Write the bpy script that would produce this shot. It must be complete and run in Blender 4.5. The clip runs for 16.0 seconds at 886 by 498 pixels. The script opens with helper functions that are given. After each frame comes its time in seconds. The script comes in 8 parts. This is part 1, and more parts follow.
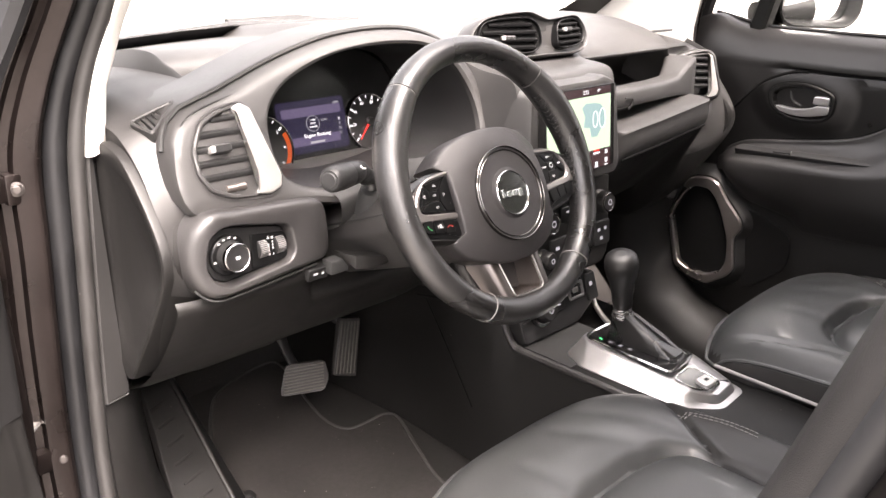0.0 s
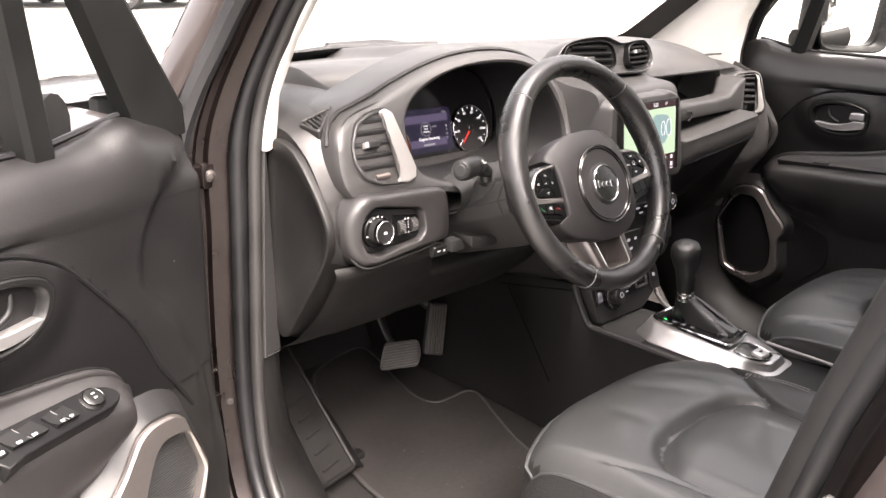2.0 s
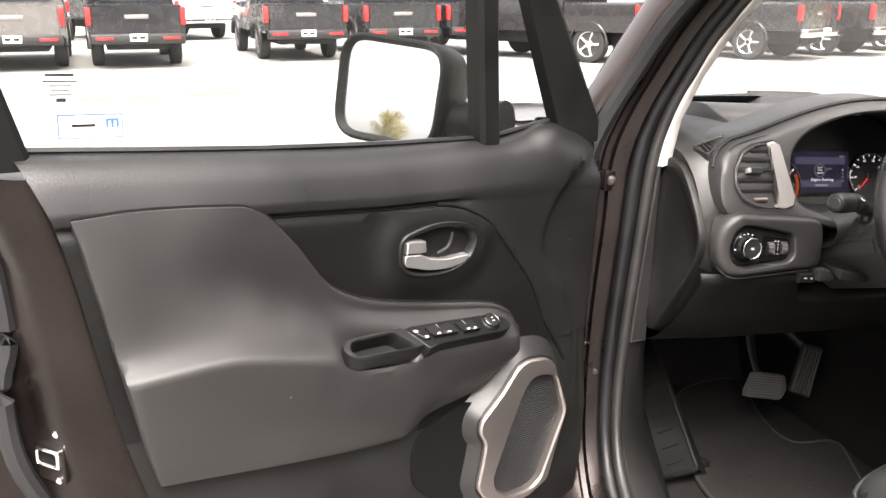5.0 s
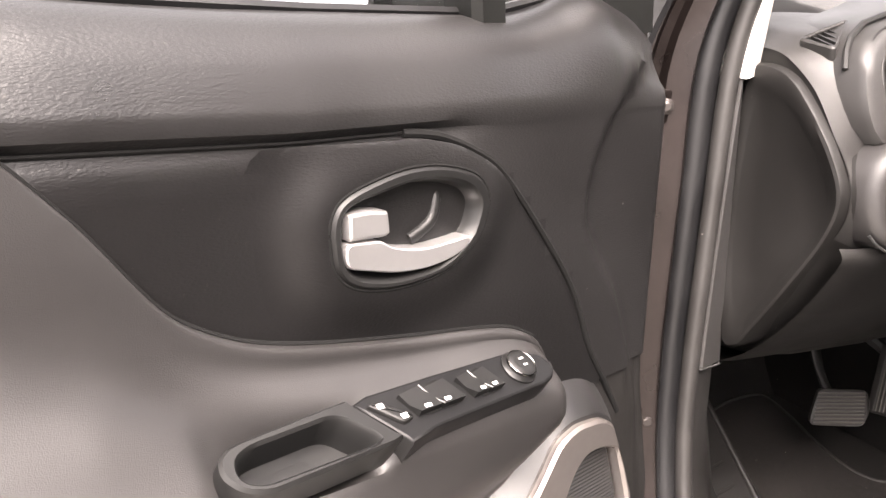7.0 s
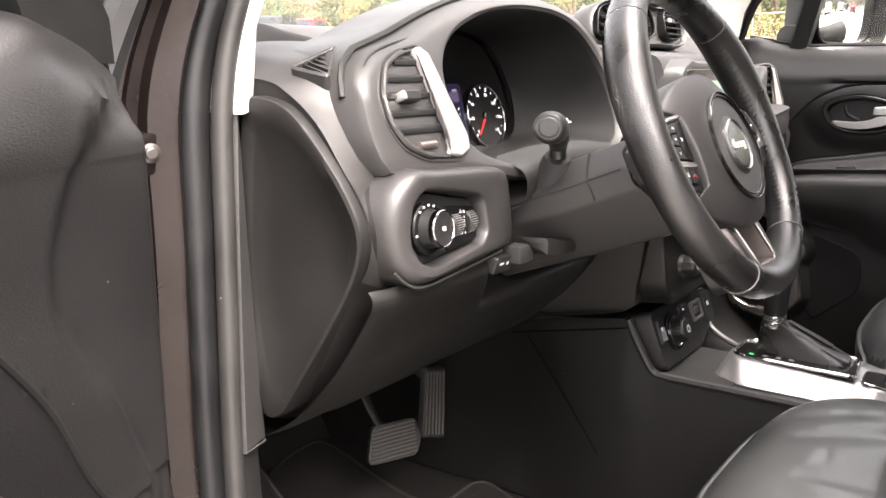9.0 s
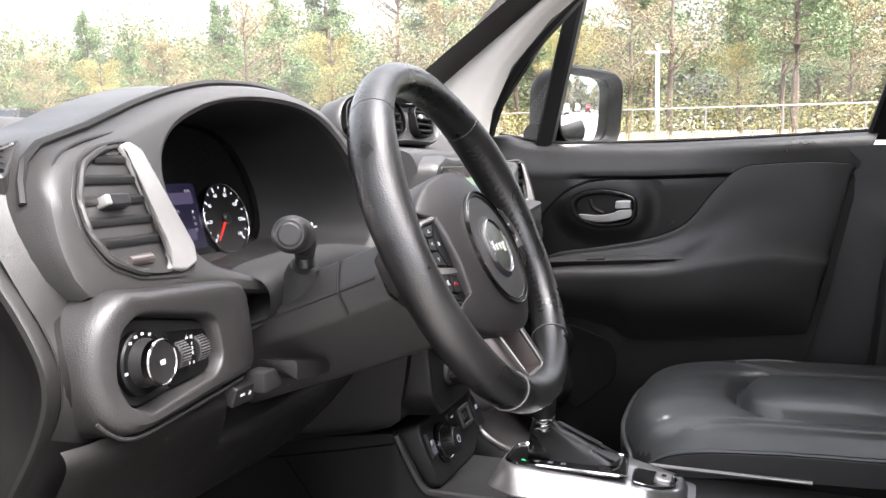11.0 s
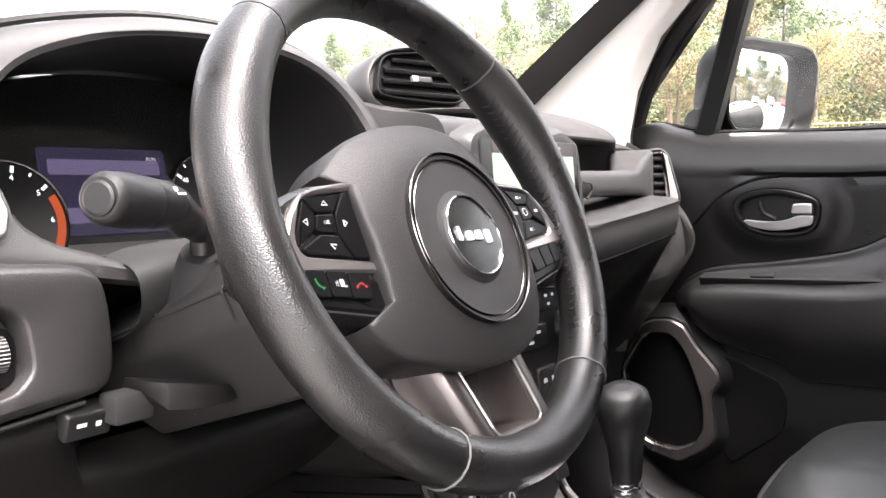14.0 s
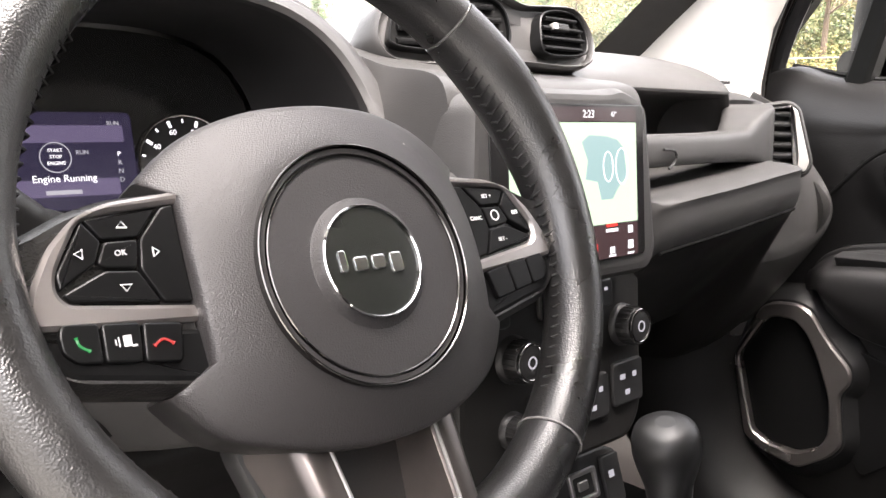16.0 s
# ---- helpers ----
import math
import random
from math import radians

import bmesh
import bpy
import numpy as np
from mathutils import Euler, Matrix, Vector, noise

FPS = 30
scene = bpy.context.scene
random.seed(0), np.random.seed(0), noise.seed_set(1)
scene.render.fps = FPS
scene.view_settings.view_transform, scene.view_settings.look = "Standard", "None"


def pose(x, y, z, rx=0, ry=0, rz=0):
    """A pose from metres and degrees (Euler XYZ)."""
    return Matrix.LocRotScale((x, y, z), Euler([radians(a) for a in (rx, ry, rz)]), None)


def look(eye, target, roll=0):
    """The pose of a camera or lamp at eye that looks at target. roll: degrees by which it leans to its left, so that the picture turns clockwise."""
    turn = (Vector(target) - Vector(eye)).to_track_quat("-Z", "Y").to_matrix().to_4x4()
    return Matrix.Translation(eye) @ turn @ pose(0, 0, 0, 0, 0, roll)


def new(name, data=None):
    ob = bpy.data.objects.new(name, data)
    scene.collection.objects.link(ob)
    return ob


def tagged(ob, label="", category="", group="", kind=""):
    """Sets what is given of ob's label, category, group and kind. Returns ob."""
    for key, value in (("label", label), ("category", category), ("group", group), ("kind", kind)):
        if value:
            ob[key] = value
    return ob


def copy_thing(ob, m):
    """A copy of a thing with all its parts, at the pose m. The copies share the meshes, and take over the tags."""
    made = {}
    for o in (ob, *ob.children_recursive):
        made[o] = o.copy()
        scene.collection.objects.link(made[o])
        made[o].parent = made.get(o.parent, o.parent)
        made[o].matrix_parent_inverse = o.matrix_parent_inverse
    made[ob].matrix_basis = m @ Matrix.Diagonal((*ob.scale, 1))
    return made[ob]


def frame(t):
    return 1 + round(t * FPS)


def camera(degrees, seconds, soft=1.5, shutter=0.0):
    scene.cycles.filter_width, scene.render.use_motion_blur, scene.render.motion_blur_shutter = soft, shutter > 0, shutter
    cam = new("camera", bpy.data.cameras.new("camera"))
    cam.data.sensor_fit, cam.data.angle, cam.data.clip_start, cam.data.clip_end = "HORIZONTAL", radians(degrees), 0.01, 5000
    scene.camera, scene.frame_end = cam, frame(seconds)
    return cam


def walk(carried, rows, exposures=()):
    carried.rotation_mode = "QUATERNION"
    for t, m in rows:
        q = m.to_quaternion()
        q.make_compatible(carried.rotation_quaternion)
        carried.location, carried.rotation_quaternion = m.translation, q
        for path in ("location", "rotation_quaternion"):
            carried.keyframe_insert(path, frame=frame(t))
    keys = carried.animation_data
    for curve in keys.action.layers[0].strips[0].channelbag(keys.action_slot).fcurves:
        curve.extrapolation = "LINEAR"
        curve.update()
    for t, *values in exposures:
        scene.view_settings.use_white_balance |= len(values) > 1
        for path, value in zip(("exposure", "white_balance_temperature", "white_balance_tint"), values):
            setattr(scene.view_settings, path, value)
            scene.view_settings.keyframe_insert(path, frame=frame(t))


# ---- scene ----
cam = camera(55.4, 16.0)
EXPOSURES = [(0, 3.57, 7000, 18), (1.5, 3.37, 7000, 18), (3.5, 2.62, 6900, 15), (4.7, 2.37, 6800, 14), (7, 3.32, 7100, 19), (7.5, 3.52, 7100, 20), (9, 3.42, 6900, 16), (10, 3.07, 6400, 13), (12.5, 2.97, 6350, 16), (14.5, 3.67, 6700, 16), (15.2, 3.77, 6750, 16), (16, 3.62, 6750, 15)]
PATH = [
    (0, (-1.106, -0.654, 1.422), (0.197, 0.656, 0.657), -0.7),
    (0.5, (-1.181, -0.65, 1.424), (0.113, 0.665, 0.652), -0.7),
    (1, (-1.268, -0.644, 1.44), (0.03, 0.671, 0.673), -0.7),
    (1.5, (-1.334, -0.666, 1.436), (-0.033, 0.661, 0.697), -1.0),
    (2, (-1.367, -0.732, 1.446), (-0.083, 0.628, 0.738), -0.7),
    (2.5, (-1.396, -0.815, 1.433), (-0.224, 0.66, 0.763), -0.5),
    (3, (-1.449, -0.926, 1.443), (-0.439, 0.68, 0.809), -0.2),
    (3.5, (-1.462, -1.052, 1.446), (-0.618, 0.655, 0.836), 0.1),
    (4, (-1.438, -1.127, 1.454), (-0.79, 0.668, 0.855), 0.1),
    (4.5, (-1.436, -1.108, 1.449), (-0.942, 0.739, 0.861), 0.2),
    (4.7, (-1.445, -1.075, 1.444), (-0.983, 0.783, 0.863), 0.1),
    (6.8, (-1.374, -0.406, 1.255), (-0.766, 1.414, 0.689), -1.5),
    (7, (-1.355, -0.39, 1.227), (-0.653, 1.396, 0.664), -1.5),
    (7.5, (-1.299, -0.347, 1.187), (-0.354, 1.326, 0.634), -1.6),
    (8, (-1.258, -0.321, 1.202), (-0.103, 1.218, 0.659), -1.9),
    (8.5, (-1.239, -0.297, 1.194), (0.136, 1.056, 0.666), -2.1),
    (9, (-1.238, -0.282, 1.206), (0.311, 0.882, 0.71), -2.2),
    (9.5, (-1.234, -0.265, 1.21), (0.441, 0.73, 0.759), -2.4),
    (10, (-1.211, -0.245, 1.214), (0.561, 0.591, 0.813), -2.4),
    (10.2, (-1.199, -0.238, 1.213), (0.603, 0.54, 0.831), -2.4),
    (12.3, (-0.968, -0.256, 1.174), (0.886, 0.46, 0.949), -1.6),
    (12.5, (-0.945, -0.258, 1.168), (0.88, 0.53, 0.951), -1.5),
    (13, (-0.899, -0.275, 1.15), (0.851, 0.674, 0.949), -1.4),
    (13.5, (-0.848, -0.293, 1.143), (0.826, 0.78, 0.929), -1.3),
    (14, (-0.792, -0.31, 1.142), (0.812, 0.858, 0.887), -1.2),
    (14.5, (-0.726, -0.316, 1.141), (0.805, 0.93, 0.817), -1.1),
    (15, (-0.664, -0.313, 1.148), (0.796, 1.001, 0.773), -1.2),
    (15.5, (-0.612, -0.311, 1.161), (0.782, 1.065, 0.758), -1.1),
    (16, (-0.573, -0.317, 1.169), (0.744, 1.131, 0.756), -0.8),
]
walk(cam, [(t, look(eye, target, roll)) for t, eye, target, roll in PATH], EXPOSURES)

# ---- world and light ----
world = bpy.data.worlds.new("overcast_sky")
scene.world = world
world.use_nodes = True
_w = world.node_tree
_sky = _w.nodes.new("ShaderNodeTexSky")
_sky.sky_type = "NISHITA"
_sky.sun_disc = False
_sky.sun_elevation, _sky.sun_rotation = radians(61), radians(191)
_sky.dust_density = 6.0
_flat = _w.nodes.new("ShaderNodeHueSaturation")
_flat.inputs["Saturation"].default_value = 0.18
_bg = _w.nodes["Background"]
_bg.inputs["Strength"].default_value = 0.12
_w.links.new(_sky.outputs["Color"], _flat.inputs["Color"])
_w.links.new(_flat.outputs["Color"], _bg.inputs["Color"])
_sun = new("sun", bpy.data.lights.new("sun", "SUN"))
_sun.data.energy, _sun.data.angle, _sun.data.color = 3.4, radians(60), (1.0, 0.96, 0.91)
_sun.matrix_world = look((-1.2, -6.4, 11.6), (0, 0, 0))


# ---- materials ----
def material(name, color, rough=0.5, metal=0.0, coat=0.0, spec=0.5, vary=0.25, scale=6.0, bump=0.0, grain=600.0, kind="noise", wrinkle=0.0, wrinkle_scale=30.0, rough_vary=0.12, sheen=0.0, dust_or_glare=0.0, lint=0.0, stretch=None):
    m = bpy.data.materials.new(name)
    m.use_nodes = True
    t = m.node_tree
    b = t.nodes["Principled BSDF"]
    link = t.links.new
    co = t.nodes.new("ShaderNodeTexCoord")
    big = t.nodes.new("ShaderNodeTexNoise")
    big.inputs["Scale"].default_value, big.inputs["Detail"].default_value = scale, 6
    link(co.outputs["Object"], big.inputs["Vector"])
    fine = t.nodes.new("ShaderNodeTexNoise")
    fine.inputs["Scale"].default_value, fine.inputs["Detail"].default_value = scale * 14, 4
    link(co.outputs["Object"], fine.inputs["Vector"])
    mix = t.nodes.new("ShaderNodeMath")
    mix.operation = "MULTIPLY_ADD"
    mix.inputs[1].default_value = 0.4
    link(fine.outputs["Fac"], mix.inputs[0])
    link(big.outputs["Fac"], mix.inputs[2])
    ramp = t.nodes.new("ShaderNodeMapRange")
    ramp.inputs["From Min"].default_value, ramp.inputs["From Max"].default_value = 0.45, 0.95
    ramp.inputs["To Min"].default_value, ramp.inputs["To Max"].default_value = 1 - vary, 1 + vary
    link(mix.outputs[0], ramp.inputs["Value"])
    mul = t.nodes.new("ShaderNodeVectorMath")
    mul.operation = "SCALE"
    mul.inputs[0].default_value = color
    link(ramp.outputs[0], mul.inputs["Scale"])
    last = mul.outputs[0]
    if dust_or_glare:
        speck = t.nodes.new("ShaderNodeTexNoise")
        speck.inputs["Scale"].default_value, speck.inputs["Detail"].default_value = 230, 2
        link(co.outputs["Object"], speck.inputs["Vector"])
        pick = t.nodes.new("ShaderNodeMapRange")
        pick.inputs["From Min"].default_value, pick.inputs["From Max"].default_value = 0.74, 0.78
        pick.inputs["To Max"].default_value = dust_or_glare
        link(speck.outputs["Fac"], pick.inputs["Value"])
        over = t.nodes.new("ShaderNodeMix")
        over.data_type = "RGBA"
        over.inputs[7].default_value = (0.3, 0.28, 0.25, 1)
        link(pick.outputs[0], over.inputs[0])
        link(last, over.inputs[6])
        last = over.outputs[2]
    if lint:
        cell = t.nodes.new("ShaderNodeTexVoronoi")
        cell.inputs["Scale"].default_value = 75
        link(co.outputs["Object"], cell.inputs["Vector"])
        parts = t.nodes.new("ShaderNodeSeparateColor")
        link(cell.outputs["Color"], parts.inputs[0])
        rare, small, both = (t.nodes.new("ShaderNodeMath") for _ in range(3))
        rare.operation, small.operation, both.operation = "GREATER_THAN", "LESS_THAN", "MULTIPLY"
        rare.inputs[1].default_value, small.inputs[1].default_value = 1 - lint, 0.055
        link(parts.outputs[0], rare.inputs[0])
        link(cell.outputs["Distance"], small.inputs[0])
        link(rare.outputs[0], both.inputs[0])
        link(small.outputs[0], both.inputs[1])
        spot = t.nodes.new("ShaderNodeMix")
        spot.data_type = "RGBA"
        spot.inputs[7].default_value = (0.30, 0.28, 0.26, 1)
        link(both.outputs[0], spot.inputs[0])
        link(last, spot.inputs[6])
        last = spot.outputs[2]
    link(last, b.inputs["Base Color"])
    rr = t.nodes.new("ShaderNodeMapRange")
    rr.inputs["From Min"].default_value, rr.inputs["From Max"].default_value = 0.3, 0.7
    rr.inputs["To Min"].default_value, rr.inputs["To Max"].default_value = max(0.02, rough - rough_vary), min(1, rough + rough_vary)
    link(big.outputs["Fac"], rr.inputs["Value"])
    link(rr.outputs[0], b.inputs["Roughness"])
    b.inputs["Metallic"].default_value = metal
    b.inputs["Specular IOR Level"].default_value = spec
    b.inputs["Coat Weight"].default_value = coat
    b.inputs["Coat Roughness"].default_value = 0.06
    b.inputs["Sheen Weight"].default_value = sheen
    normal = None
    if wrinkle:
        wr = t.nodes.new("ShaderNodeTexNoise")
        wr.inputs["Scale"].default_value, wr.inputs["Detail"].default_value, wr.inputs["Distortion"].default_value = wrinkle_scale, 3, 1.2
        link(co.outputs["Object"], wr.inputs["Vector"])
        bw = t.nodes.new("ShaderNodeBump")
        bw.inputs["Strength"].default_value, bw.inputs["Distance"].default_value = wrinkle, 0.004
        link(wr.outputs["Fac"], bw.inputs["Height"])
        normal = bw.outputs["Normal"]
    if bump:
        if kind == "noise":
            g = t.nodes.new("ShaderNodeTexNoise")
            g.inputs["Detail"].default_value = 2
            out = g.outputs["Fac"]
        else:
            g = t.nodes.new("ShaderNodeTexVoronoi")
            g.feature = "SMOOTH_F1"
            out = g.outputs["Distance"]
        g.inputs["Scale"].default_value = grain
        if stretch:
            long = t.nodes.new("ShaderNodeMapping")
            long.inputs["Scale"].default_value = stretch
            link(co.outputs["Object"], long.inputs["Vector"])
            link(long.outputs["Vector"], g.inputs["Vector"])
        else:
            link(co.outputs["Object"], g.inputs["Vector"])
        bp = t.nodes.new("ShaderNodeBump")
        bp.inputs["Strength"].default_value, bp.inputs["Distance"].default_value = bump, 0.0008
        link(out, bp.inputs["Height"])
        if normal:
            link(normal, bp.inputs["Normal"])
        normal = bp.outputs["Normal"]
    if normal:
        link(normal, b.inputs["Normal"])
    return m


def glowing(name, color, strength, base=(0.01, 0.01, 0.012)):
    m = bpy.data.materials.new(name)
    m.use_nodes = True
    b = m.node_tree.nodes["Principled BSDF"]
    b.inputs["Base Color"].default_value = (*base, 1)
    b.inputs["Roughness"].default_value = 0.15
    b.inputs["Emission Color"].default_value = (*color, 1)
    b.inputs["Emission Strength"].default_value = strength
    return m


def clear_glass(name, tint=(0.97, 0.98, 0.97), dust_or_glare=0.0):
    """Thin glass with a milky film, scattering daylight to paint glare into the pane."""
    m = bpy.data.materials.new(name)
    m.use_nodes = True
    t = m.node_tree
    t.nodes.remove(t.nodes["Principled BSDF"])
    clear, gloss = t.nodes.new("ShaderNodeBsdfTransparent"), t.nodes.new("ShaderNodeBsdfGlossy")
    clear.inputs["Color"].default_value = (*tint, 1)
    gloss.inputs["Roughness"].default_value = 0.02
    facing, power, scaled = t.nodes.new("ShaderNodeLayerWeight"), t.nodes.new("ShaderNodeMath"), t.nodes.new("ShaderNodeMath")
    facing.inputs["Blend"].default_value = 0.5
    power.operation, scaled.operation = "POWER", "MULTIPLY_ADD"
    power.inputs[1].default_value = 4.0
    scaled.inputs[1].default_value, scaled.inputs[2].default_value = 0.6, 0.035
    mx = t.nodes.new("ShaderNodeMixShader")
    t.links.new(facing.outputs["Facing"], power.inputs[0])
    t.links.new(power.outputs[0], scaled.inputs[0])
    t.links.new(scaled.outputs[0], mx.inputs[0])
    t.links.new(clear.outputs[0], mx.inputs[1])
    t.links.new(gloss.outputs[0], mx.inputs[2])
    film, dusty = t.nodes.new("ShaderNodeBsdfTranslucent"), t.nodes.new("ShaderNodeMixShader")
    film.inputs["Color"].default_value = (0.8, 0.8, 0.78, 1)
    dusty.inputs[0].default_value = dust_or_glare
    t.links.new(mx.outputs[0], dusty.inputs[1])
    t.links.new(film.outputs[0], dusty.inputs[2])
    t.links.new(dusty.outputs[0], t.nodes["Material Output"].inputs["Surface"])
    return m


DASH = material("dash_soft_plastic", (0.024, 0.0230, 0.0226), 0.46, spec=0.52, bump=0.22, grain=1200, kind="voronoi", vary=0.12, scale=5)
COLPLASTIC = material("column_plastic", (0.020, 0.0188, 0.0185), 0.48, spec=0.6, bump=0.3, grain=1000, vary=0.18, scale=7, dust_or_glare=0.20, lint=0.05)
LOWER = material("lower_hard_plastic", (0.0085, 0.0080, 0.0077), 0.50, spec=0.32, bump=0.3, grain=1100, vary=0.18, scale=7, dust_or_glare=0.11, lint=0.03)
HEADPANEL = material("grained_panel_plastic", (0.0225, 0.0212, 0.0212), 0.48, spec=0.55, bump=0.28, grain=1000, kind="voronoi", vary=0.15, scale=7, lint=0.02)
DOORSOFT = material("door_soft_plastic", (0.0125, 0.0118, 0.0118), 0.44, lint=0.012, spec=0.58, bump=0.2, grain=1500, kind="voronoi", vary=0.12, scale=5)
DOORVINYL = material("door_grained_vinyl", (0.0068, 0.0065, 0.0066), 0.38, lint=0.014, spec=0.45, bump=0.34, grain=850, kind="noise", stretch=(.40, .40, 1.0), vary=0.14, scale=5, dust_or_glare=0.05)
# upper trim's vinyl made darker and duller, as if the insert lay in shade
DOORSHADE = material("door_vinyl_shaded", (0.0050, 0.0048, 0.0049), 0.36, lint=0.012, spec=0.30, bump=0.34, grain=850, kind="noise", stretch=(.40, .40, 1.0), vary=0.14, scale=5, dust_or_glare=0.04)
EXTBLACK = material("outside_black_plastic", (0.0045, 0.0047, 0.0045), 0.52, spec=0.12, bump=0.15, grain=900, vary=0.15, scale=9)
BLACK = material("black_plastic", (0.010, 0.0098, 0.010), 0.42, bump=0.2, grain=1200, vary=0.15, scale=9)
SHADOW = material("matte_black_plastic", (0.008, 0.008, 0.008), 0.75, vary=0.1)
# near-black for dark joints and for shade painted into wells and pockets
GAPSHADE = material("gap_shade_black", (0.004, 0.004, 0.004), 0.95, spec=0.1, vary=0.1)
SWITCHBLACK = material("satin_switch_black", (0.0045, 0.0045, 0.0047), 0.36, spec=0.16, vary=0.1)
ROCKER = material("rocker_black", (0.006, 0.006, 0.006), 0.42, spec=0.25, vary=0.1)
GLOSSBLACK = material("gloss_black_plastic", (0.010, 0.0098, 0.010), 0.13, vary=0.1, rough_vary=0.05)
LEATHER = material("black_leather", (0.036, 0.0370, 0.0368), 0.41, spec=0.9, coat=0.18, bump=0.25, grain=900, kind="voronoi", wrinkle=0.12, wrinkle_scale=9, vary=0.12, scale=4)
# the seat leather again, darker, with the shade of its sides in the colour
SHADELEATHER = material("shaded_side_leather", (0.014, 0.0128, 0.0122), 0.45, bump=0.25, grain=900, kind="voronoi", wrinkle=0.1, wrinkle_scale=9, vary=0.12, scale=4)
PERF = material("perforated_leather", (0.013, 0.0127, 0.0127), 0.5, bump=0.9, grain=330, kind="voronoi", vary=0.1, scale=5)
WHEELSKIN = material("worn_wheel_leather", (0.0095, 0.0090, 0.0090), 0.31, spec=0.85, bump=0.31, grain=1050, kind="voronoi", vary=0.28, scale=14, wrinkle=0.04, wrinkle_scale=120, rough_vary=0.16)
PADSKIN = material("airbag_cover_vinyl", (0.023, 0.0212, 0.0216), 0.44, lint=0.07, bump=0.34, grain=1500, kind="voronoi", vary=0.08, scale=6)
SILVER = material("satin_silver", (0.62, 0.60, 0.58), 0.33, metal=0.85, vary=0.06, scale=8, rough_vary=0.06)
HANDLE = material("handle_satin_chrome", (0.54, 0.53, 0.53), 0.30, metal=0.9, vary=0.05, scale=8, rough_vary=0.05)
SPOKESILVER = material("spoke_satin_silver", (0.36, 0.335, 0.325), 0.30, metal=0.9, vary=0.06, scale=8, rough_vary=0.06)
SPEAKERSATIN = material("warm_speaker_satin", (0.34, 0.31, 0.295), 0.30, metal=0.9, vary=0.08, scale=8, rough_vary=0.06)
SATIN = material("mid_satin_silver", (0.34, 0.33, 0.32), 0.36, metal=0.85, vary=0.06, scale=8, rough_vary=0.06)
BRONZE = material("warm_satin_silver", (0.26, 0.225, 0.21), 0.34, metal=0.9, vary=0.08, scale=8, rough_vary=0.06)
DUSK = material("dark_satin_bronze", (0.105, 0.094, 0.090), 0.36, metal=0.85, vary=0.08, scale=8, rough_vary=0.06)
RINGDARK = material("smoked_chrome", (0.15, 0.145, 0.14), 0.16, metal=1.0, vary=0.05, rough_vary=0.04)
CHROME = material("chrome", (0.85, 0.85, 0.85), 0.09, metal=1.0, vary=0.04, rough_vary=0.04)
DARKCHROME = material("dark_chrome", (0.34, 0.33, 0.33), 0.14, metal=1.0, vary=0.05, rough_vary=0.04)
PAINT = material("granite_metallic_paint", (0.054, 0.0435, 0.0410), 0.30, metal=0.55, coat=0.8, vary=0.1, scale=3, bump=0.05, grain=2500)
# same granite paint, darkened to put the door opening's shade into its colour
PAINTSHADE = material("granite_paint_shaded", (0.018, 0.0135, 0.0125), 0.34, metal=0.75, coat=0.08, vary=0.25, scale=9, dust_or_glare=0.03)
LIPRUB = material("seal_lip_rubber", (0.015, 0.0140, 0.0135), 0.5, vary=0.2, scale=12, lint=0.015)
SEALBLACK = material("black_seal_rubber", (0.0045, 0.0045, 0.005), 0.45, spec=0.35, vary=0.2, scale=12)
PILLARTRIM = material("centre_pillar_plastic", (0.012, 0.0112, 0.0110), 0.55, bump=0.3, grain=1100, vary=0.15, scale=6, lint=0.02)
RUBBER = material("seal_rubber", (0.009, 0.009, 0.010), 0.55, vary=0.2, scale=12)
CARPET = material("carpet", (0.016, 0.0150, 0.0142), 0.95, bump=1.0, grain=700, vary=0.3, scale=10, dust_or_glare=0.5, spec=0.2)
MATCLOTH = material("floor_mat_pile", (0.023, 0.0208, 0.0198), 0.95, bump=1.0, grain=620, vary=0.3, scale=7, dust_or_glare=0.45, lint=0.15, spec=0.2)
BINDING = material("mat_binding", (0.028, 0.026, 0.025), 0.7, vary=0.2)
PEDALRIB = material("worn_rib_rubber", (0.040, 0.036, 0.032), 0.6, vary=0.4, scale=30)
PEDAL = material("worn_pedal_rubber", (0.016, 0.015, 0.014), 0.6, vary=0.45, scale=25, dust_or_glare=0.6)
STEEL = material("dull_steel", (0.30, 0.29, 0.28), 0.4, metal=0.8, vary=0.2, scale=20)
PILLAR = material("pillar_trim_light", (0.55, 0.53, 0.50), 0.75, bump=0.2, grain=900, vary=0.05)
FINETHREAD = material("dark_thread", (0.16, 0.155, 0.15), 0.7, vary=0.1)
THREAD = material("grey_thread", (0.32, 0.31, 0.30), 0.8, vary=0.1)
FAINT = material("grey_print", (0.42, 0.42, 0.42), 0.6, vary=0.02)
PRINT = material("white_print", (0.75, 0.75, 0.75), 0.6, vary=0.02)
ASPHALT = material("lot_asphalt", (0.200, 0.195, 0.183), 0.9, bump=0.5, grain=90, vary=0.2, scale=0.35)
# a faint veil of painted glare washes out what lies behind
WGLASS = clear_glass("window_glass", dust_or_glare=0.02)
TINTED = clear_glass("tinted_glass", (0.10, 0.11, 0.10))
LENS = material("mirror_glass", (0.93, 0.94, 0.94), 0.02, metal=1.0, vary=0.0, rough_vary=0.0)


